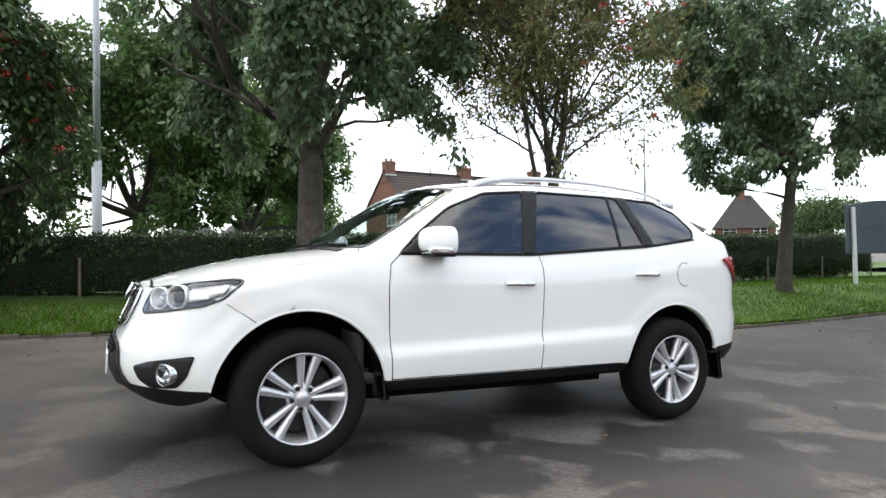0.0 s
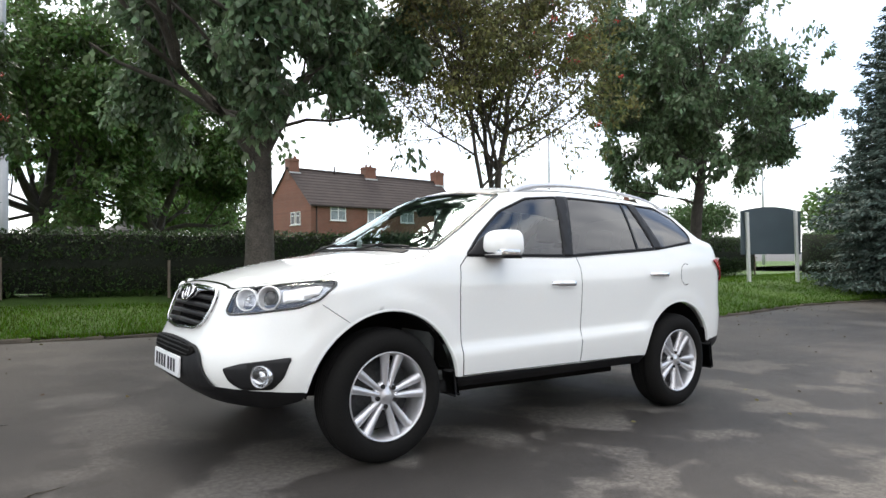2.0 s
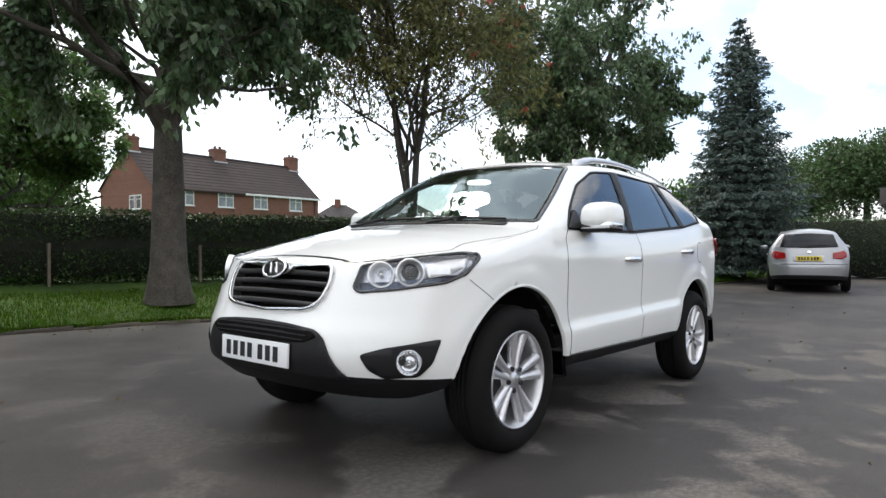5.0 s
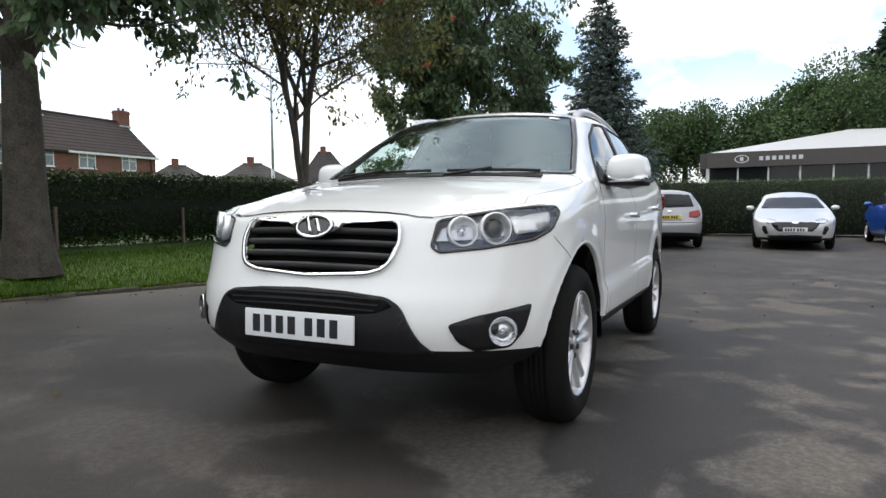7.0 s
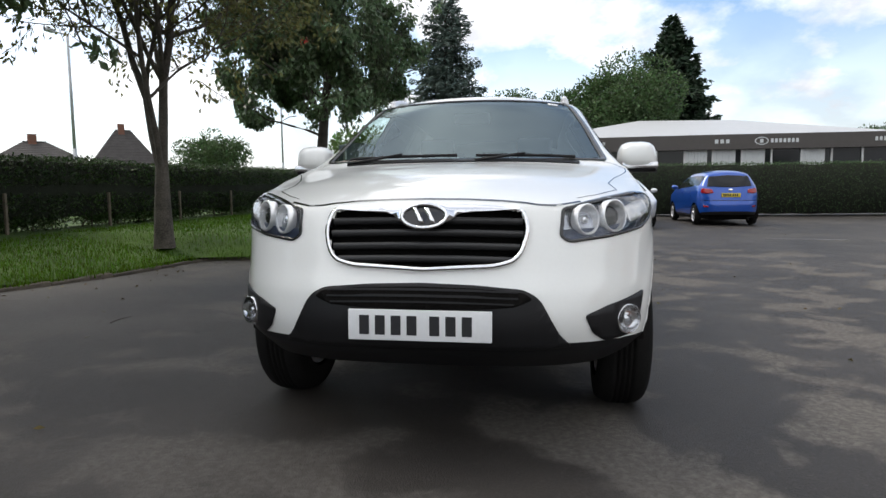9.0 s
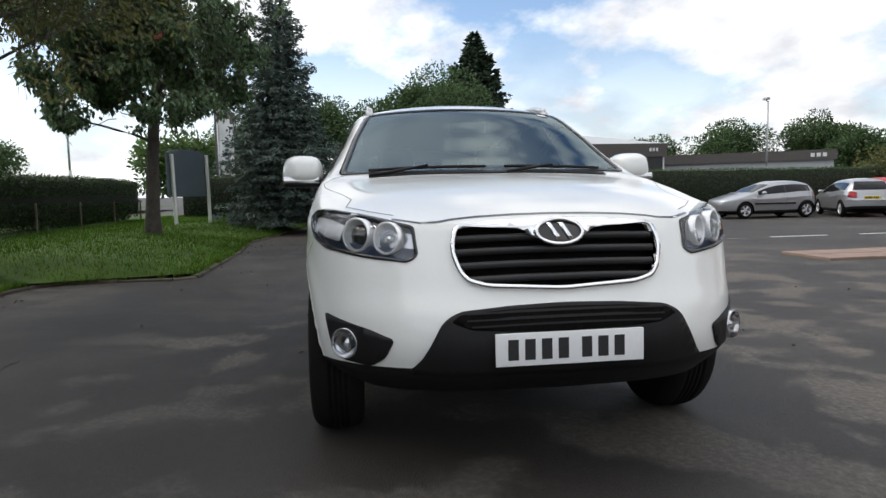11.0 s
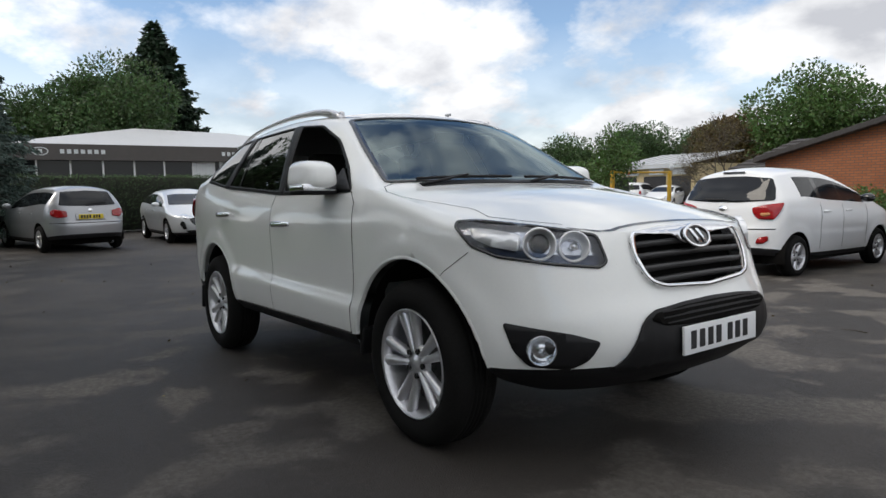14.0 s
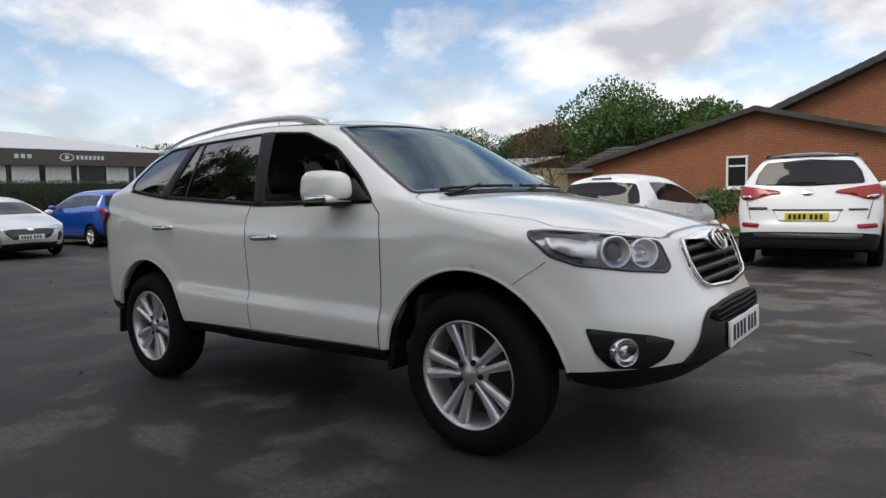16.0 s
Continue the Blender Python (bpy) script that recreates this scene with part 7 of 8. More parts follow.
old = parked_car("hatchback", stand(18.5, -17.0, 90, 3.90), cv, M_SILVER, "pale silver three-door hatchback parked along the hedge", rear=[
    ("rear_window", [(-0.60, 0.98), (-0.50, 1.28), (0.50, 1.28), (0.60, 0.98)], M_CAR_GLASS, 0, 0.004),
    ("tail_light", [(0.56, 0.70), (0.56, 0.92), (0.78, 0.94), (0.84, 0.74)], M_RED_LENS, 0.5, 0.01)], pillars=(0.5, 0.9))
for sgn in (-1, 1):
    bm = bmesh.new()
    box(bm, -0.80, 0.85, sgn * 0.835, sgn * 0.862, 0.52, 0.58, 0.01)
    part("side_strip", bm, M_BLACK, old)
cv = car_curves(3.92, 1.68, 1.46, 2.49, 0.72, 0.97, 0.90, 1.05, 0.95, 0.8, 0.32, 0.30, 0.35)
cv["plate_z"] = 0.48
parked_car("hatchback", stand(16.4, -21.3, 186, 3.92, True), cv, M_RED, "red hatchback parked across the road, tail to the hedge", front=[
    ("grille", [(-0.4, 0.58), (-0.42, 0.64), (0.42, 0.64), (0.4, 0.58)], M_GLOSS_BLACK, 0, 0.004),
    ("headlight", [(0.44, 0.64), (0.48, 0.76), (0.78, 0.86), (0.82, 0.78), (0.70, 0.66)], M_LAMP_IN, 0.6, 0.006),
    ("lower_intake", [(-0.5, 0.30), (-0.55, 0.42), (0.55, 0.42), (0.5, 0.30)], M_BLACK, 0, 0.006)], plate=M_PLATE_W)
cv = car_curves(4.5, 1.84, 1.68, 2.65, 0.86, 1.13, 1.09, 1.10, 0.95, 0.88, 0.30, 0.345, 0.41)
cv["plate_z"] = 0.8
parked_car("crossover_car", stand(23.0, -32.2, -70, 4.5), cv, M_CAR_WHITE, "white off-roader in front of the workshop", rear=[
    ("rear_window", [(-0.66, 1.18), (-0.58, 1.48), (0.58, 1.48), (0.66, 1.18)], M_CAR_GLASS, 0, 0.004),
    ("tail_light", [(0.70, 0.85), (0.70, 1.1), (0.86, 1.1), (0.88, 0.85)], M_RED_LENS, 0.4, 0.01)], wheel_r=0.345, simple=True)
cv = car_curves(4.2, 1.74, 1.45, 2.6, 0.72, 1.0, 0.95, 1.1, 0.9, 0.85, 0.4, 0.30, 0.35)
cv["plate_z"] = 0.48
parked_car("hatchback", stand(20.2, -31.2, 110, 4.2, True), cv, M_CAR_WHITE, "white hatchback near the workshop", front=[
    ("headlight", [(0.46, 0.62), (0.50, 0.72), (0.80, 0.78), (0.80, 0.68)], M_LAMP_IN, 0.6, 0.006),
    ("grille", [(-0.4, 0.52), (-0.42, 0.62), (0.42, 0.62), (0.4, 0.52)], M_GLOSS_BLACK, 0, 0.004)], plate=M_PLATE_W, simple=True)


# ---------------------------------------------------------------- buildings
def frame_window(parent, m, w, h, lights=2, name="window", glass=None):
    """A white framed window, face towards -y of m, with glass and a sill."""
    bm = bmesh.new()
    t = 0.06
    box(bm, -w / 2, w / 2, -0.03, 0.05, h / 2 - t, h / 2)
    box(bm, -w / 2, w / 2, -0.03, 0.05, -h / 2, -h / 2 + t)
    box(bm, -w / 2, -w / 2 + t, -0.03, 0.05, -h / 2 + t, h / 2 - t)
    box(bm, w / 2 - t, w / 2, -0.03, 0.05, -h / 2 + t, h / 2 - t)
    for k in range(1, lights):
        x = -w / 2 + w * k / lights
        box(bm, x - 0.035, x + 0.035, -0.028, 0.05, -h / 2 + t, h / 2 - t)
    box(bm, -w / 2 + t, w / 2 - t, -0.026, 0.05, h * 0.16, h * 0.16 + 0.05)
    win = part(name, bm, M_WHITE_PAINT, parent, "white framed window", smooth=False)
    win.matrix_basis = m
    bm = bmesh.new()
    box(bm, -w / 2 + t, w / 2 - t, 0.0, 0.02, -h / 2 + t, h / 2 - t)
    part("pane", bm, glass or M_HOUSE_GLASS, win, smooth=False)
    bm = bmesh.new()
    box(bm, -w / 2 - 0.05, w / 2 + 0.05, -0.09, 0.05, -h / 2 - 0.06, -h / 2)
    part("window_sill", bm, M_WHITE_PAINT, win, smooth=False)
    return win


def gable_roof(parent, L, D, z, rise, over, material, hip=0.0):
    """A tiled roof over L x D (x along the ridge), with courses of tiles as low steps."""
    a = L / 2 + over
    for s in (-1, 1):
        bm = bmesh.new()
        n = 12
        rows = []
        for k in range(n + 1):
            t = k / n
            y = s * (D / 2 + over) * (1 - t)
            zz = z - over * rise / (D / 2) + (rise + over * rise / (D / 2)) * t
            e = a - hip * t
            rows.append((y, zz, e))
        for (y0, z0, e0), (y1, z1, e1) in zip(rows, rows[1:]):
            lift = 0.035
            vs = [bm.verts.new(p) for p in ((-e0, y0, z0 + lift), (e0, y0, z0 + lift), (e1, y1, z1), (-e1, y1, z1))]
            bm.faces.new(vs if s < 0 else vs[::-1])
            vs2 = [bm.verts.new(p) for p in ((-e0, y0, z0), (e0, y0, z0), (e0, y0, z0 + lift), (-e0, y0, z0 + lift))]
            bm.faces.new(vs2 if s < 0 else vs2[::-1])
        part("roof_slope", bm, material, parent, smooth=False)
    if hip:
        for s in (-1, 1):
            bm = bmesh.new()
            z0 = z - over * rise / (D / 2)
            vs = [bm.verts.new(p) for p in ((s * a, -D / 2 - over, z0 + 0.03), (s * a, D / 2 + over, z0 + 0.03), (s * (a - hip), 0, z + rise))]
            bm.faces.new(vs if s > 0 else vs[::-1])
            part("roof_hip", bm, material, parent, smooth=False)
    bm = bmesh.new()
    rod(bm, (-a + hip, 0, z + rise), (a - hip, 0, z + rise), 0.11, sides=8)
    part("ridge", bm, material, parent)


def brick_house():
    """Two storeys, brown tiles, three chimneys; its long front looks over the hedge at the car park."""
    turn = 6.0
    L, D, z, rise = 15.2, 6.4, 4.72, 2.85
    end = Vector((32.0, 40.2))
    u, w = Vector((math.cos(radians(turn)), math.sin(radians(turn)))), Vector((-math.sin(radians(turn)), math.cos(radians(turn))))
    c = end - u * (L / 2) + w * (D / 2)
    root = thing("house", pose(c.x, c.y, 0.2, 0, 0, turn), "two-storey red brick house with brown tiled roof and three chimneys", "house")
    bm = bmesh.new()
    box(bm, -L / 2, L / 2, -D / 2, D / 2, -0.5, z)
    for s in (-1, 1):
        vs = [bm.verts.new((s * L / 2, y, zz)) for y, zz in ((-D / 2, z), (D / 2, z), (0, z + rise))]
        bm.faces.new(vs if s > 0 else vs[::-1])
    part("wall", bm, M_BRICK_HOUSE, root, smooth=False)
    gable_roof(root, L, D, z, rise, 0.16, M_TILE_BROWN)
    # one half has a white gutter, the other a dark one
    for x0, x1, m in ((-L / 2 - 0.1, -0.35, M_TILE_BROWN), (-0.33, L / 2 + 0.14, M_WHITE_PAINT)):
        bm = bmesh.new()
        box(bm, x0, x1, -D / 2 - 0.28, -D / 2 - 0.17, z - 0.19, z - 0.04, 0.02)
        part("gutter", bm, m, root, smooth=False)
    for x in (-L / 2 + 0.45, L / 2 - 0.5):
        bm = bmesh.new()
        rod(bm, (x, -D / 2 - 0.06, -0.3), (x, -D / 2 - 0.06, z - 0.19), 0.05, sides=8)
        part("drainpipe", bm, M_TILE_BROWN, root)
    for x, w, h in ((-L / 2 + 0.35, 0.80, 0.75), (-0.15, 1.05, 0.70), (L / 2 - 0.05, 1.0, 0.90)):
        bm = bmesh.new()
        box(bm, x - w / 2, x + w / 2, -0.36, 0.36, z + rise - 0.9, z + rise + h)
        box(bm, x - w / 2 - 0.05, x + w / 2 + 0.05, -0.41, 0.41, z + rise + h - 0.22, z + rise + h - 0.12)
        ch = part("chimney", bm, M_BRICK_HOUSE, root, smooth=False)
        bm = bmesh.new()
        box(bm, x - w / 2 - 0.07, x + w / 2 + 0.07, -0.45, -0.33, z + rise - 0.42, z + rise - 0.28)
        part("flashing", bm, M_GREYWALL, ch, smooth=False)
        for k in (-0.22, 0.22):
            bm = bmesh.new()
            lathe(bm, [(0.11, 0), (0.09, 0.20), (0.11, 0.22), (0.001, 0.23)], 12, Matrix.Translation((x + k, 0, z + rise + h)))
            part("chimney_pot", bm, M_BRICK_HOUSE, ch)
    bm = bmesh.new()
    rod(bm, (-3.6, -0.2, z + rise - 0.2), (-3.6, -0.2, z + rise + 0.45), 0.06, sides=8)
    part("roof_vent", bm, M_TILE_BROWN, root)
    for x in (-5.3, -1.95, 1.3, 4.95):
        frame_window(root, pose(x, -D / 2 - 0.03, 4.10), 1.35, 1.05, glass=M_CURTAIN)
        frame_window(root, pose(x, -D / 2 - 0.03, 1.5), 1.5, 1.2)
    for y in (-1.5, -0.75):
        frame_window(root, pose(-L / 2 - 0.03, y, 3.75, 0, 0, -90), 0.62, 0.95, 1)


def bungalow(x, y, w, z_eave, rise, turn, label):
    root = thing("bungalow", pose(x, y, 0.2, 0, 0, turn), label, "house", "bungalows beyond the hedge")
    bm = bmesh.new()
    box(bm, -w / 2, w / 2, -w * 0.42, w * 0.42, -0.5, z_eave)
    part("wall", bm, M_BRICK_HOUSE, root, smooth=False)
    gable_roof(root, w, w * 0.84, z_eave, rise, 0.35, M_TILE_GREY, hip=w * 0.42)
    bm = bmesh.new()
    box(bm, -0.55, 0.15, -0.4, 0.4, z_eave + rise - 0.9, z_eave + rise + 0.75)
    part("chimney", bm, M_BRICK_HOUSE, root, smooth=False)
    for k in (-w * 0.25, w * 0.25):
        frame_window(root, pose(k, -w * 0.42 - 0.03, z_eave - 1.0), 1.5, 1.1)


def showroom():
    """A low glazed showroom with a deep bronze fascia and a shallow white roof."""
    root = thing("showroom", Matrix.Identity(4), "low glazed car showroom with a bronze fascia and white roof", "building")
    P = [Vector((52.0, 1.2)), Vector((41.6, 0.7)), Vector((40.5, -11.5)), Vector((40.4, -22.3)), Vector((56, -22.3)), Vector((58, 1))]
    zf0, zf1 = 3.30, 4.25
    for k in range(3):
        a, b = P[k], P[k + 1]
        d = (b - a).normalized()
        nrm = Vector((d.y, -d.x))
        if nrm.x > 0:
            nrm = -nrm
        L = (b - a).length
        ang = math.degrees(math.atan2(d.y, d.x))
        m = pose(a.x, a.y, 0, 0, 0, ang)
        out = 1 if (m.to_3x3() @ Vector((0, 1, 0))).to_2d().dot(nrm) > 0 else -1
        bm = bmesh.new()
        box(bm, -0.05, L + 0.05, -0.25 + out * 0.3, 0.25 + out * 0.3, zf0, zf1, m=m)
        part("fascia", bm, M_FASCIA, root, "dark bronze fascia band", smooth=False)
        bm = bmesh.new()
        box(bm, 0, L, -0.04, 0.04, -0.2, zf0, m=m)
        part("glazing", bm, M_HOUSE_GLASS, root, "dark shop glazing", smooth=False)
        n = int(L / 1.55)
        for i in range(n + 1):
            bm = bmesh.new()
            x = L * i / n
            box(bm, x - 0.05, x + 0.05, out * 0.05, out * 0.16, -0.2, zf0 - 0.01, m=m)
            part("mullion", bm, M_WHITE_PAINT, root, smooth=False)
        for i in range(n):
            if (k == 2 and i in (0, 1, 3)) or (k == 1 and i in (6,)):
                x0 = L * i / n
                for q in range(7):
                    bm = bmesh.new()
                    box(bm, x0 + 0.06 + q * 0.195, x0 + 0.06 + q * 0.195 + 0.185, out * 0.05, out * (0.075 + 0.012 * (q % 2)), -0.1, zf0 - 0.02, m=m)
                    part("blind_slat", bm, M_PANEL, root, smooth=False)
        # plain white shapes where the lettering stands
        marks = {1: [(2.0, "oval"), (3.0, "bars", 7, 0.36)], 2: [(0.0, "bars", 3, 0.34), (2.85, "oval"), (3.4, "bars", 7, 0.25), (9.5, "bars", 3, 0.25)]}.get(k, [])
        for mk in marks:
            if mk[1] == "oval":
                bm = bmesh.new()
                pts = [(mk[0] + 0.42 * math.cos(q * math.pi / 12), 3.80 + 0.25 * math.sin(q * math.pi / 12)) for q in range(24)]
                inn = [(mk[0] + 0.36 * math.cos(q * math.pi / 12), 3.80 + 0.20 * math.sin(q * math.pi / 12)) for q in range(24)]
                va, vb = [bm.verts.new(m @ Vector((x, out * 0.56, zz))) for x, zz in pts], [bm.verts.new(m @ Vector((x, out * 0.56, zz))) for x, zz in inn]
                for q in range(24):
                    bm.faces.new((va[q], va[(q + 1) % 24], vb[(q + 1) % 24], vb[q]))
                box(bm, mk[0] - 0.10, mk[0] + 0.10, out * 0.555, out * 0.57, 3.68, 3.92, m=m)
                part("sign_emblem", bm, M_PANEL, root, "plain white oval sign", smooth=False)
            else:
                for q in range(mk[2]):
                    bm = bmesh.new()
                    x = mk[0] + q * mk[3]
                    box(bm, x, x + mk[3] * 0.62, out * 0.555, out * 0.575, 3.68, 3.93, m=m)
                    part("sign_bar", bm, M_PANEL, root, "white sign bar", smooth=False)
    # shallow hipped roof
    apex = [(49, -8.0, 6.1), (49, -15.0, 6.0)]
    bm = bmesh.new()
    e = [bm.verts.new((p.x - (0.55 if i < 4 else 0), p.y, zf1 + 0.004)) for i, p in enumerate(P)]
    t = [bm.verts.new(p) for p in apex]
    for fs in ((e[0], t[0], e[1]), (e[1], t[0], e[2]), (e[2], t[0], t[1], e[3]), (e[3], t[1], e[4]), (e[4], t[1], t[0], e[5]), (e[5], t[0], e[0])):
        bm.faces.new(fs)
    bmesh.ops.recalc_face_normals(bm, faces=bm.faces)
    part("roof", bm, M_ROOF_WHITE, root, "shallow white metal roof", smooth=False)
    # added solid block behind the glazing; the room's shade is its colour
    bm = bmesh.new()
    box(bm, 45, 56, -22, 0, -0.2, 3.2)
    part("dark_block", bm, M_ROOM_SHADE, root, smooth=False)


def far_units():
    root = thing("retail_unit", pose(41.8, -37.4, -0.2, 0, 0, 54.9), "low pale grey unit with a dark fascia across the road", "building")
    bm = bmesh.new()
    box(bm, 0, 22.0, -8, 0, 0, 3.2)
    part("wall", bm, M_GREYWALL, root, smooth=False)
    bm = bmesh.new()
    box(bm, -0.2, 22.2, -8.2, 0.3, 3.2, 4.0)
    part("fascia", bm, M_FASCIA, root, smooth=False)
    for k in range(15):
        bm = bmesh.new()
        box(bm, 0.7 + 1.45 * k, 0.76 + 1.45 * k, 0.0, 0.05, 0.0, 3.19)
        part("cladding_joint", bm, M_ROOF_WHITE, root, smooth=False)
    for q in range(3):
        bm = bmesh.new()
        box(bm, 0.5 + q * 0.42, 0.78 + q * 0.42, 0.30, 0.34, 3.45, 3.75)
        part("sign_bar", bm, M_PANEL, root, smooth=False)
    # workshop: cream walls, pale sheet roof
    root = thing("workshop", pose(23.18, -35.14, -0.2, 0, 0, 173.0), "cream workshop with a pale sheet roof", "building")
    bm = bmesh.new()
    box(bm, -3.3, 3.3, 0, 9, 0, 2.9)
    part("wall", bm, M_CREAM, root, smooth=False)
    bm = bmesh.new()
    box(bm, 0, 0.94, -0.02, 5.2, -0.05, 0.0, 0.0, Matrix.Translation((0, -0.5, 2.9)) @ Matrix.Rotation(math.atan2(0.85, 5.0), 4, "X"))
    box(bm, 0.93, 0.995, -0.02, 5.2, -0.05, 0.045, 0.0, Matrix.Translation((0, -0.5, 2.9)) @ Matrix.Rotation(math.atan2(0.85, 5.0), 4, "X"))
    me = bpy.data.meshes.new("roof_sheet")
    bm.to_mesh(me)
    bm.free()
    me.materials.append(M_ROOF_WHITE)
    for k in range(7):
        o = new("roof_sheet", me)
        o.parent = root
        o.matrix_basis = Matrix.Translation((-3.5 + k, 0, 0))
    bm = bmesh.new()
    box(bm, -3.5, 3.5, -0.56, -0.5, 2.62, 2.84)
    part("eaves_board", bm, M_GREYWALL, root, smooth=False)
    # bays are flat panels on the wall, the shade inside painted dark
    for x, w in ((-2.2, 1.3), (0.1, 1.9), (2.3, 1.5)):
        bm = bmesh.new()
        box(bm, x - w / 2, x + w / 2, -0.05, 0.02, 0.05, 2.1)
        part("bay_shade", bm, M_ROOM_SHADE, root, "flat dark panel painted as the shade in a workshop bay", smooth=False)
    for x in (-1.9, 0.3, 2.3):
        bm = bmesh.new()
        box(bm, x - 0.6, x + 0.6, -0.14, -0.06, 2.2, 2.58)
        part("sign_board", bm, M_PANEL, root, "white sign board", smooth=False)
    for x, mat_k in ((-2.15, M_RED), (-1.6, M_SIGN)):
        bm = bmesh.new()
        box(bm, x - 0.22, x + 0.22, -0.17, -0.145, 2.3, 2.48)
        part("sign_bar", bm, mat_k, root, smooth=False)
    # yellow height barrier: two posts and a beam
    a, b = Vector((16.3, -22.3, 0)), Vector((15.6, -25.8, 0))
    root = thing("height_barrier", pose(a.x, a.y, ground_z(a.x, a.y)), "yellow steel height barrier over the yard entrance", "barrier")
    for q in (Vector(), b - a):
        bm = bmesh.new()
        box(bm, q.x - 0.075, q.x + 0.075, q.y - 0.075, q.y + 0.075, -0.1, 2.12, 0.012)
        part("post", bm, M_YELLOW, root)
    bm = bmesh.new()
    rod(bm, (0, 0, 2.04), (b.x - a.x, b.y - a.y, 2.04), 0.045, sides=10)
    part("beam", bm, M_YELLOW, root)
    bm = bmesh.new()
    lathe(bm, [(0.001, 0.0), (0.17, 0.0), (0.17, 0.02), (0.001, 0.02)], 24, Matrix.Translation((b.x - a.x - 0.09, b.y - a.y, 2.28)) @ Matrix.Rotation(radians(-90), 4, "Y"))
    part("round_sign", bm, M_PANEL, root, "small round white sign")


def slope_tiles(parent, a, b, y, depth, thick, n=16):
    """A row of stepped verge tiles from a to b, each (x, z)."""
    (x0, z0), (x1, z1) = a, b
    ang = -math.atan2(z1 - z0, x1 - x0)
    L = math.hypot(x1 - x0, z1 - z0)
    bm = bmesh.new()
    box(bm, -L / n * 0.53, L / n * 0.53, -depth / 2, depth / 2, -thick / 2, thick / 2, 0.01)
    me = bpy.data.meshes.new("verge_tile")
    bm.to_mesh(me)
    bm.free()
    me.materials.append(M_TILE_GREY)
    for k in range(n):
        t = (k + 0.5) / n
        o = new("verge_tile", me)
        o.parent = parent
        o.matrix_basis = Matrix.Translation((x0 + (x1 - x0) * t, y, z0 + (z1 - z0) * t)) @ Matrix.Rotation(ang + radians(2.5 if (x1 - x0) > 0 else -2.5), 4, "Y")


def roof_plane(parent, a, b, y0, y1, n=12):
    """A tiled slope from a down to b, each (x, z), with stepped courses, running from y0 back to y1."""
    (xa, za), (xb, zb) = a, b
    bm = bmesh.new()
    for k in range(n):
        p, q = k / n, (k + 1) / n
        lift = 0.035
        c = [(xa + (xb - xa) * p, za + (zb - za) * p), (xa + (xb - xa) * q, za + (zb - za) * q + lift), (xa + (xb - xa) * q, za + (zb - za) * q)]
        v = [[bm.verts.new((x, y, z)) for y in (y0, y1)] for x, z in c]
        bm.faces.new((v[0][0], v[0][1], v[1][1], v[1][0]))
        bm.faces.new((v[1][0], v[1][1], v[2][1], v[2][0]))
    bmesh.ops.recalc_face_normals(bm, faces=bm.faces)
    part("roof_slope", bm, M_TILE_GREY, parent, smooth=False)


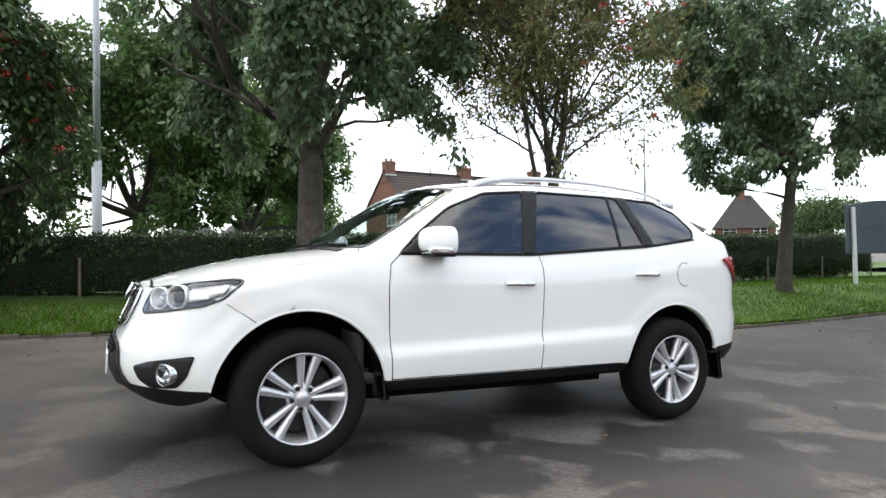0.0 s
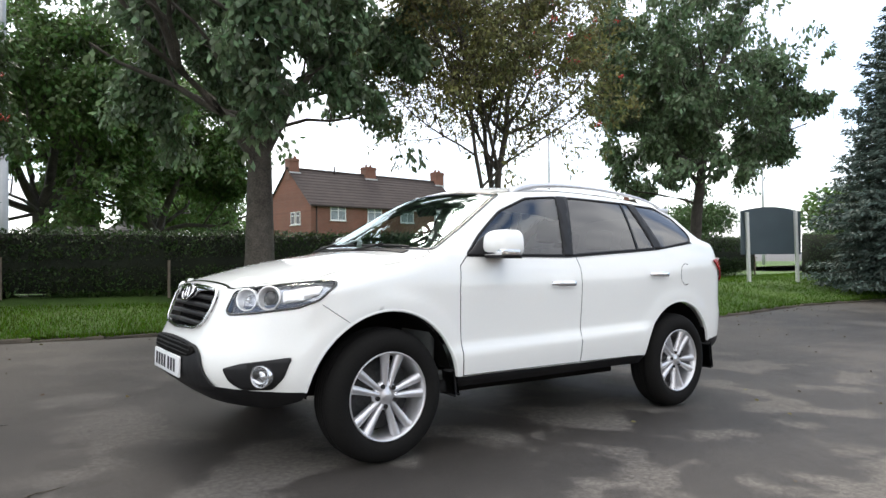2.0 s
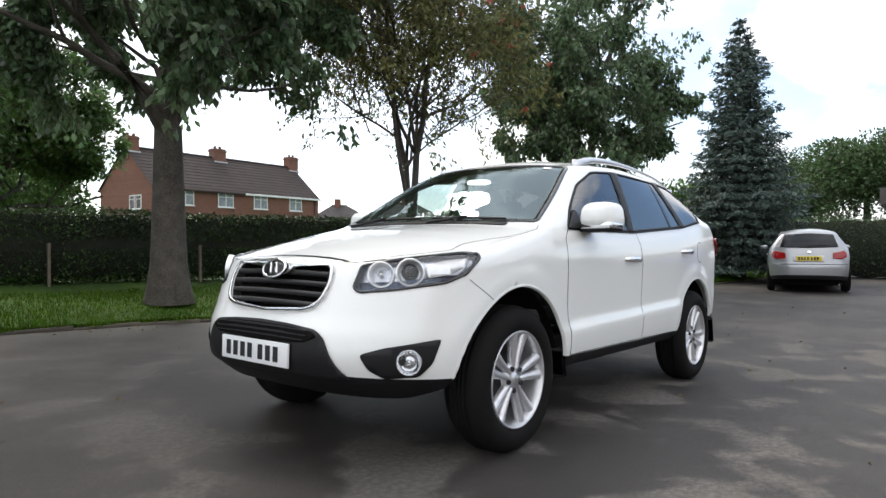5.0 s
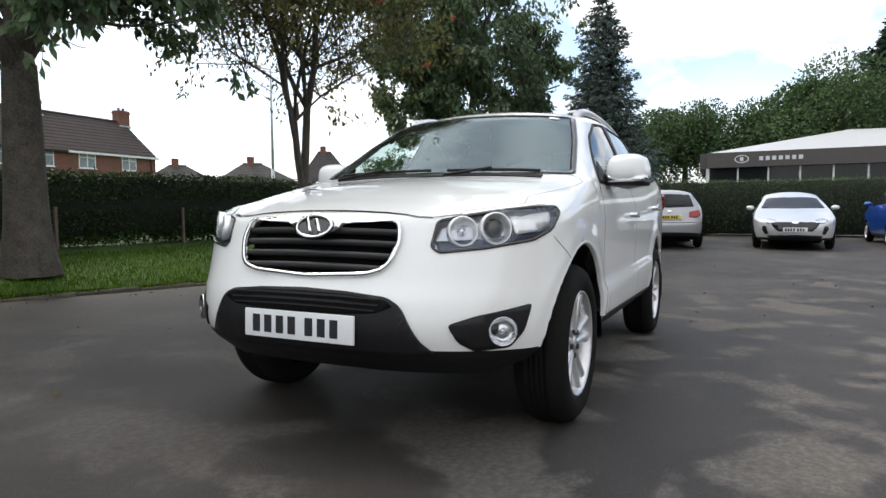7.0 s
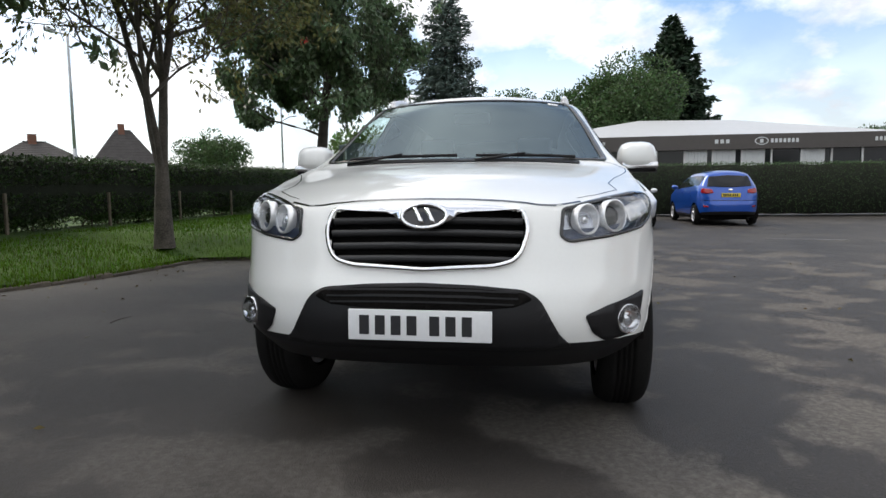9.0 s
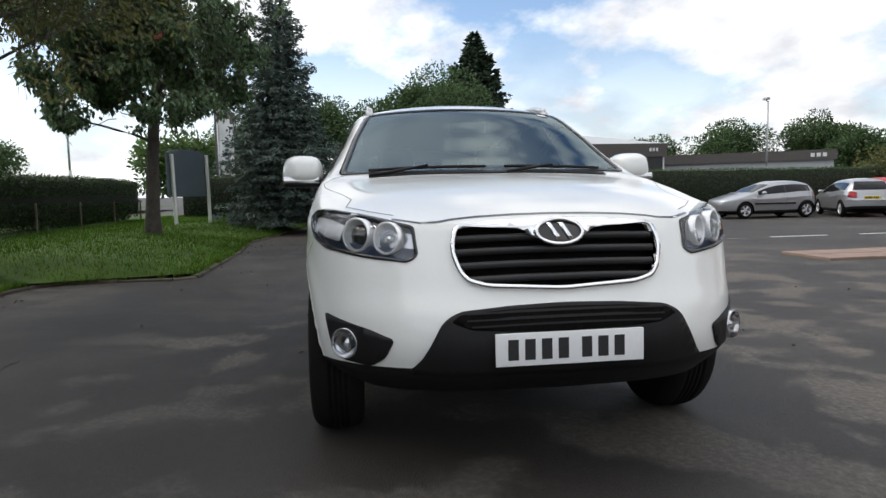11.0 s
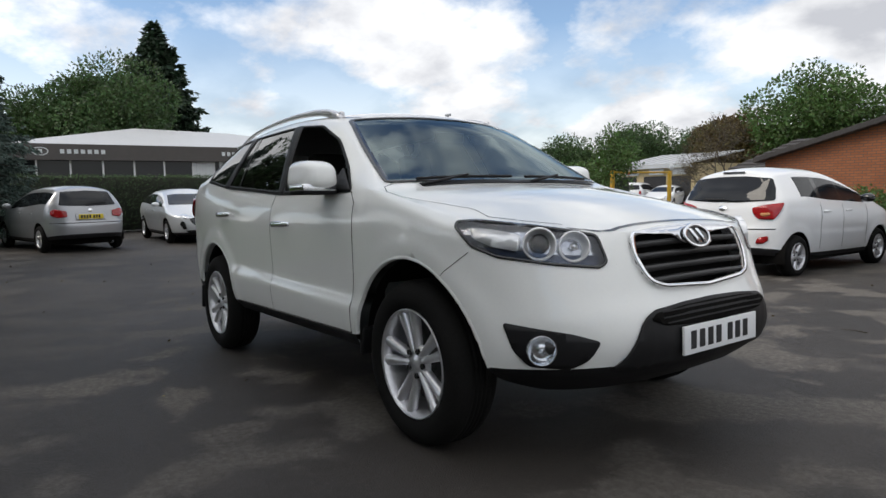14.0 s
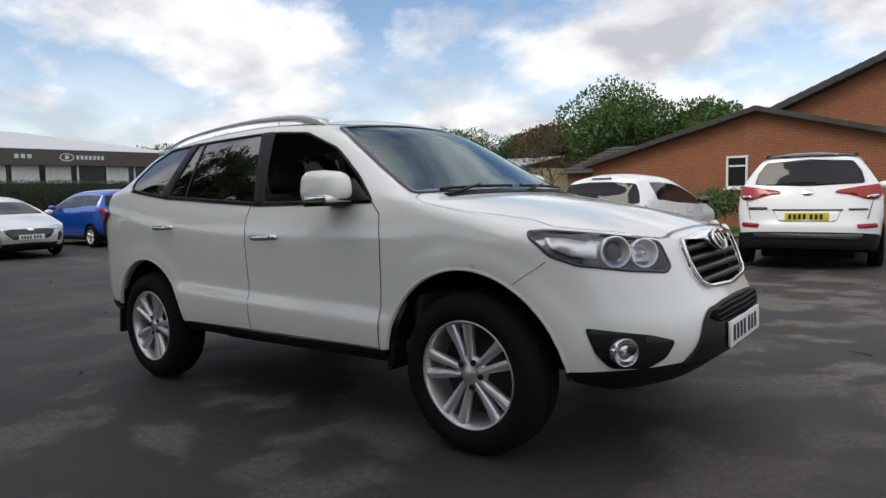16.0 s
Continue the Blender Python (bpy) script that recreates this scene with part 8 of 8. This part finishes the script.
def orange_building():
    """The low brick building beyond the parked white cars; its front looks along +y."""
    root = thing("brick_building", pose(1.41, -17.55, -0.1, 0, 0, -6), "low orange brick building with grey tiled gables", "building")
    up = Matrix.Rotation(radians(90), 4, "X")
    apex, left, right = (0.0, 3.50), (5.7, 2.08), (-5.2, 2.05)
    bm = bmesh.new()
    prism(bm, [(5.5, -0.3), (5.5, 2.05), (0, 3.42), (-5.0, 2.02), (-5.0, -0.3)], 0.0, 0.3, up)
    part("gable_wall", bm, M_BRICK_ORANGE, root, smooth=False)
    slope_tiles(root, apex, left, 0.08, 0.5, 0.15, 18)
    slope_tiles(root, apex, right, 0.08, 0.5, 0.15, 18)
    roof_plane(root, apex, left, -0.1, -9.0)
    roof_plane(root, apex, right, -0.1, -9.0)
    frame_window(root, pose(0.58, 0.03, 1.70, 0, 0, 180), 0.62, 0.95, 1)
    # the taller gable behind
    bm = bmesh.new()
    prism(bm, [(1.2, -0.3), (1.2, 3.1), (-4.6, 5.55), (-10.2, 3.1), (-10.2, -0.3)], 2.3, 2.6, up)
    part("back_gable", bm, M_BRICK_ORANGE, root, smooth=False)
    slope_tiles(root, (-4.6, 5.66), (1.5, 3.12), -2.2, 0.6, 0.2, 20)
    slope_tiles(root, (-4.6, 5.66), (-10.5, 3.1), -2.2, 0.6, 0.2, 20)
    roof_plane(root, (-4.6, 5.66), (1.5, 3.12), -2.4, -11)
    roof_plane(root, (-4.6, 5.66), (-10.5, 3.1), -2.4, -11)
    # a low wing to the side
    bm = bmesh.new()
    box(bm, 5.4, 8.2, -7.0, -2.6, -0.3, 1.95)
    part("side_wall", bm, M_BRICK_ORANGE, root, smooth=False)
    bm = bmesh.new()
    for k in range(8):
        p, q = k / 8, (k + 1) / 8
        z0, z1, y0, y1 = 1.9 + 1.1 * p, 1.9 + 1.1 * q, -2.3 - 2.4 * p, -2.3 - 2.4 * q
        bm.faces.new([bm.verts.new(v) for v in ((8.5 - p * 1.2, y0, z0 + 0.05), (3.2, y0, z0 + 0.05), (3.2, y1, z1), (8.5 - q * 1.2, y1, z1))])
        bm.faces.new([bm.verts.new(v) for v in ((8.5 - p * 1.2, y0, z0), (3.2, y0, z0), (3.2, y0, z0 + 0.05), (8.5 - p * 1.2, y0, z0 + 0.05))])
    part("side_roof", bm, M_TILE_GREY, root, smooth=False)
    v = [(-16, -13.6), (4.2, -13.3), (4.2, -30), (-16, -30)]
    tagged(mesh_part("far_verge", [(x, y, ground_z(x, y) + 0.07) for x, y in v], [(3, 2, 1, 0)], M_GRASS), "grass strip by the brick building", "grass", kind="structure")


def pavement():
    # red paved strip that parts the car park from the road
    root = thing("pavement", Matrix.Identity(4), "strip of worn reddish paving slabs along the road", "pavement", kind="structure")
    bm = bmesh.new()
    box(bm, -0.29, 0.29, -0.44, 0.44, -0.1, 0.05, 0.012)
    me = bpy.data.meshes.new("slab")
    bm.to_mesh(me)
    bm.free()
    me.materials.append(M_PAVE)
    for j in range(52):
        for i in range(2):
            y = -7.4 - 0.9 * j
            x = 5.30 + 0.115 * (0.9 * j) * 0.28 + i * 0.60
            if j > 44:
                continue
            o = new("slab", me)
            o.parent = root
            o.matrix_basis = pose(x, y, ground_z(x, y) + random.uniform(-0.004, 0.004), 0, 0, 1.8)
    for (x0, y0), (x1, y1) in (((10.3, -5.2), (10.15, -6.8)), ((9.85, -7.3), (9.6, -8.5))):
        bm = bmesh.new()
        z = ground_z(x0, y0)
        prism(bm, [(x0 - 0.05, y0), (x1 - 0.05, y1), (x1 + 0.05, y1), (x0 + 0.05, y0)], z - 0.01, z + 0.005)
        bmesh.ops.recalc_face_normals(bm, faces=bm.faces)
        tagged(part("road_marking", bm, M_LINE, None, smooth=False), "faded white bay line on the tarmac", "road marking", "road lines", "structure")
    for k, (y0, y1) in enumerate(((-11.7, -13.2), (-14.1, -15.6), (-16.5, -18.0), (-9.3, -10.8), (-18.9, -20.4))):
        bm = bmesh.new()
        z = ground_z(9.8, -12)
        box(bm, 9.72, 9.82, min(y0, y1), max(y0, y1), z - 0.01, z + 0.005)
        tagged(part("road_marking", bm, M_WHITE_PAINT, None, smooth=False), "worn white dashed road line", "road marking", "road lines", "structure")


def signs_and_posts():
    # slate sign board on two white posts
    root = thing("sign_board", pose(15.24, 5.16, 0.33, 0, 0, -20.6), "slate-blue sign board with an arched top on two white posts", "sign")
    for x in (-0.84, 0.84):
        bm = bmesh.new()
        box(bm, x - 0.045, x + 0.045, -0.09, -0.02, -0.2, 1.98, 0.008, Matrix.Rotation(radians(-1.6), 4, "Y"))
        part("post", bm, M_WHITE_PAINT, root, "white post")
    bm = bmesh.new()
    top = [(-1.03, 0.78), (1.03, 0.78), (1.03, 2.0)] + [(1.03 - 2.06 * k / 12, 2.0 + 0.13 * math.sin(math.pi * k / 12)) for k in range(1, 12)] + [(-1.03, 2.0)]
    prism(bm, top, 0, 0.05, Matrix.Rotation(radians(90), 4, "X") @ Matrix.Translation((0, 0, -0.05)), 0.006)
    part("board", bm, M_SIGN, root, smooth=False)
    for z in (0.80, 1.42):
        bm = bmesh.new()
        box(bm, -1.02, 1.02, -0.018, -0.004, z, z + 0.04)
        part("batten", bm, M_SIGN, root, smooth=False)
    # lamp columns
    for (x, y, z, h, r, arm, label) in ((-2.5, 12.0, 0.2, 9.0, 0.11, 0, "tall grey steel lamp column behind the hedge"), (22.8, 21.0, 0.2, 8.0, 0.10, 1, "slim grey lamp column"), (41.7, 18.7, 0.2, 8.0, 0.10, 1, "slim grey lamp column"),
                                     (36.5, -27.9, -0.1, 6.9, 0.09, 1, "grey street lamp with a side lantern")):
        root = thing("street_lamp", pose(x, y, z), label, "lamp post", "lamp columns")
        bm = bmesh.new()
        rod(bm, (0, 0, -0.3), (0, 0, h * 0.35), r, r * 0.95, 14)
        rod(bm, (0, 0, h * 0.35), (0, 0, h), r * 0.72, r * 0.55, 12)
        part("column", bm, M_GALV, root)
        if arm:
            bm = bmesh.new()
            rod(bm, (0, 0, h - 0.05), (-0.35, 0.45, h + 0.05), 0.035, sides=8)
            box(bm, -0.75, -0.25, 0.35, 0.60, h - 0.02, h + 0.16, 0.05)
            part("lantern", bm, M_GALV, root)
    # fence posts under the hedge
    for k in range(14):
        x = -12.5 + 2.45 * k
        bm = bmesh.new()
        box(bm, -0.022, 0.022, -0.022, 0.022, -0.3, 0.66, 0.005)
        ob = part("fence_post", bm, M_WOOD, None)
        yy = float(np.interp(x, (-34, 19.6), (9.2, 8.3))) - 0.52
        ob.location = (x, yy, verge_z(x, yy))
        tagged(ob, "slim weathered wooden fence stake by the hedge", "post", "fence posts")
    # brown totem beyond the hedge
    root = thing("totem_sign", pose(30.6, 6.8, 0.0, 0, 0, 8), "tall plain brown totem sign beyond the hedge", "sign")
    bm = bmesh.new()
    box(bm, -0.12, 0.12, -0.5, 0.5, -0.2, 5.4, 0.02)
    part("panel", bm, M_FASCIA, root)
    bm = bmesh.new()
    box(bm, -0.13, -0.122, -0.26, 0.26, 4.75, 5.05)
    part("sign_bar", bm, M_PANEL, root, smooth=False)
    # pale banner on a pole beyond the hedge
    root = thing("flag_banner", pose(28.4, 6.75, -0.3), "tall pale banner flag on a pole", "banner")
    bm = bmesh.new()
    rod(bm, (0, 0, -0.2), (0, 0, 5.2), 0.04, sides=10)
    part("pole", bm, M_GALV, root)
    bm = bmesh.new()
    vs = []
    for k in range(13):
        z = 2.5 + 2.5 * k / 12
        vs.append([bm.verts.new((0.05 * math.sin(k * 0.9 + j), -0.05 - 0.17 * j, z - 0.04 * j)) for j in range(5)])
    for a, b in zip(vs, vs[1:]):
        for j in range(4):
            bm.faces.new((a[j], a[j + 1], b[j + 1], b[j]))
    part("cloth", bm, M_PANEL, root)
    for k in range(7):
        bm = bmesh.new()
        box(bm, -0.11, -0.09, -0.50, -0.32, 2.75 + k * 0.2, 2.88 + k * 0.2)
        part("bar", bm, M_SIGN, root, smooth=False)


brick_house()
bungalow(46.7, 53.9, 7.0, 3.6, 1.7, -40, "small bungalow with a hipped grey roof")
bungalow(52.1, 48.3, 8.2, 3.6, 2.0, -42, "bungalow with a hipped grey roof")
bungalow(67.3, 49.4, 6.6, 4.4, 3.6, -50, "bungalow with a steep hipped dark roof and chimney")
bungalow(4.0, 56.0, 5.0, 2.6, 1.6, 10, "row house with a low tiled roof")
bungalow(9.5, 58.0, 5.0, 3.0, 1.8, 12, "row house with a low tiled roof")
showroom()
far_units()
orange_building()
pavement()
signs_and_posts()


# ---------------------------------------------------------------- litter on the tarmac
def litter():
    rng = random.Random(9)
    for k, (x, y, a, L) in enumerate(((-3.05, 1.05, 20, 0.22), (-3.55, 1.9, 70, 0.16), (-1.6, -3.0, 10, 0.18), (-2.55, -1.9, -15, 0.14), (0.3, 3.0, 5, 0.30), (-2.9, -0.4, 30, 0.20))):
        bm = bmesh.new()
        p = Vector((-L / 2, 0, 0.006))
        for j in range(5):
            q = p + Vector((L / 5, rng.gauss(0, 0.012), rng.gauss(0, 0.001)))
            rod(bm, p, q, 0.0045 - 0.0006 * j, 0.0042 - 0.0006 * j, 6)
            p = q
        ob = part("twig", bm, M_STEM, None)
        ob.matrix_basis = pose(x, y, ground_z(x, y), 0, 0, a)
        tagged(ob, "short fallen brown twig on the tarmac", "twig", "fallen twigs")
    nprng = np.random.default_rng(10)
    n = 420
    x, y = nprng.uniform(-6, 15, n), nprng.uniform(-7, 5.2, n)
    y[:150] = np.array([kerb_y(q) for q in x[:150]]) - np.abs(nprng.normal(0, 0.5, 150)) - 0.08
    ok = ~((np.abs(x) < 2.4) & (np.abs(y) < 1.0))
    x, y = x[ok], y[ok]
    P = np.stack([x, y, [ground_z(a, b) + 0.006 for a, b in zip(x, y)]], -1)
    ax = np.stack([nprng.normal(size=len(x)), nprng.normal(size=len(x)), nprng.uniform(0, 0.15, len(x))], -1)
    v, f = leaf_quads(P, ax, 0.045, 0.025, nprng)
    v[:, 2] = np.maximum(v[:, 2], np.array([ground_z(a, b) for a, b in v[:, :2]]) + 0.004)
    tagged(fast_mesh("fallen_leaves", v, f, M_LEAF_BROWN), "small dry leaves scattered on the tarmac", "leaves", kind="stuff")


litter()
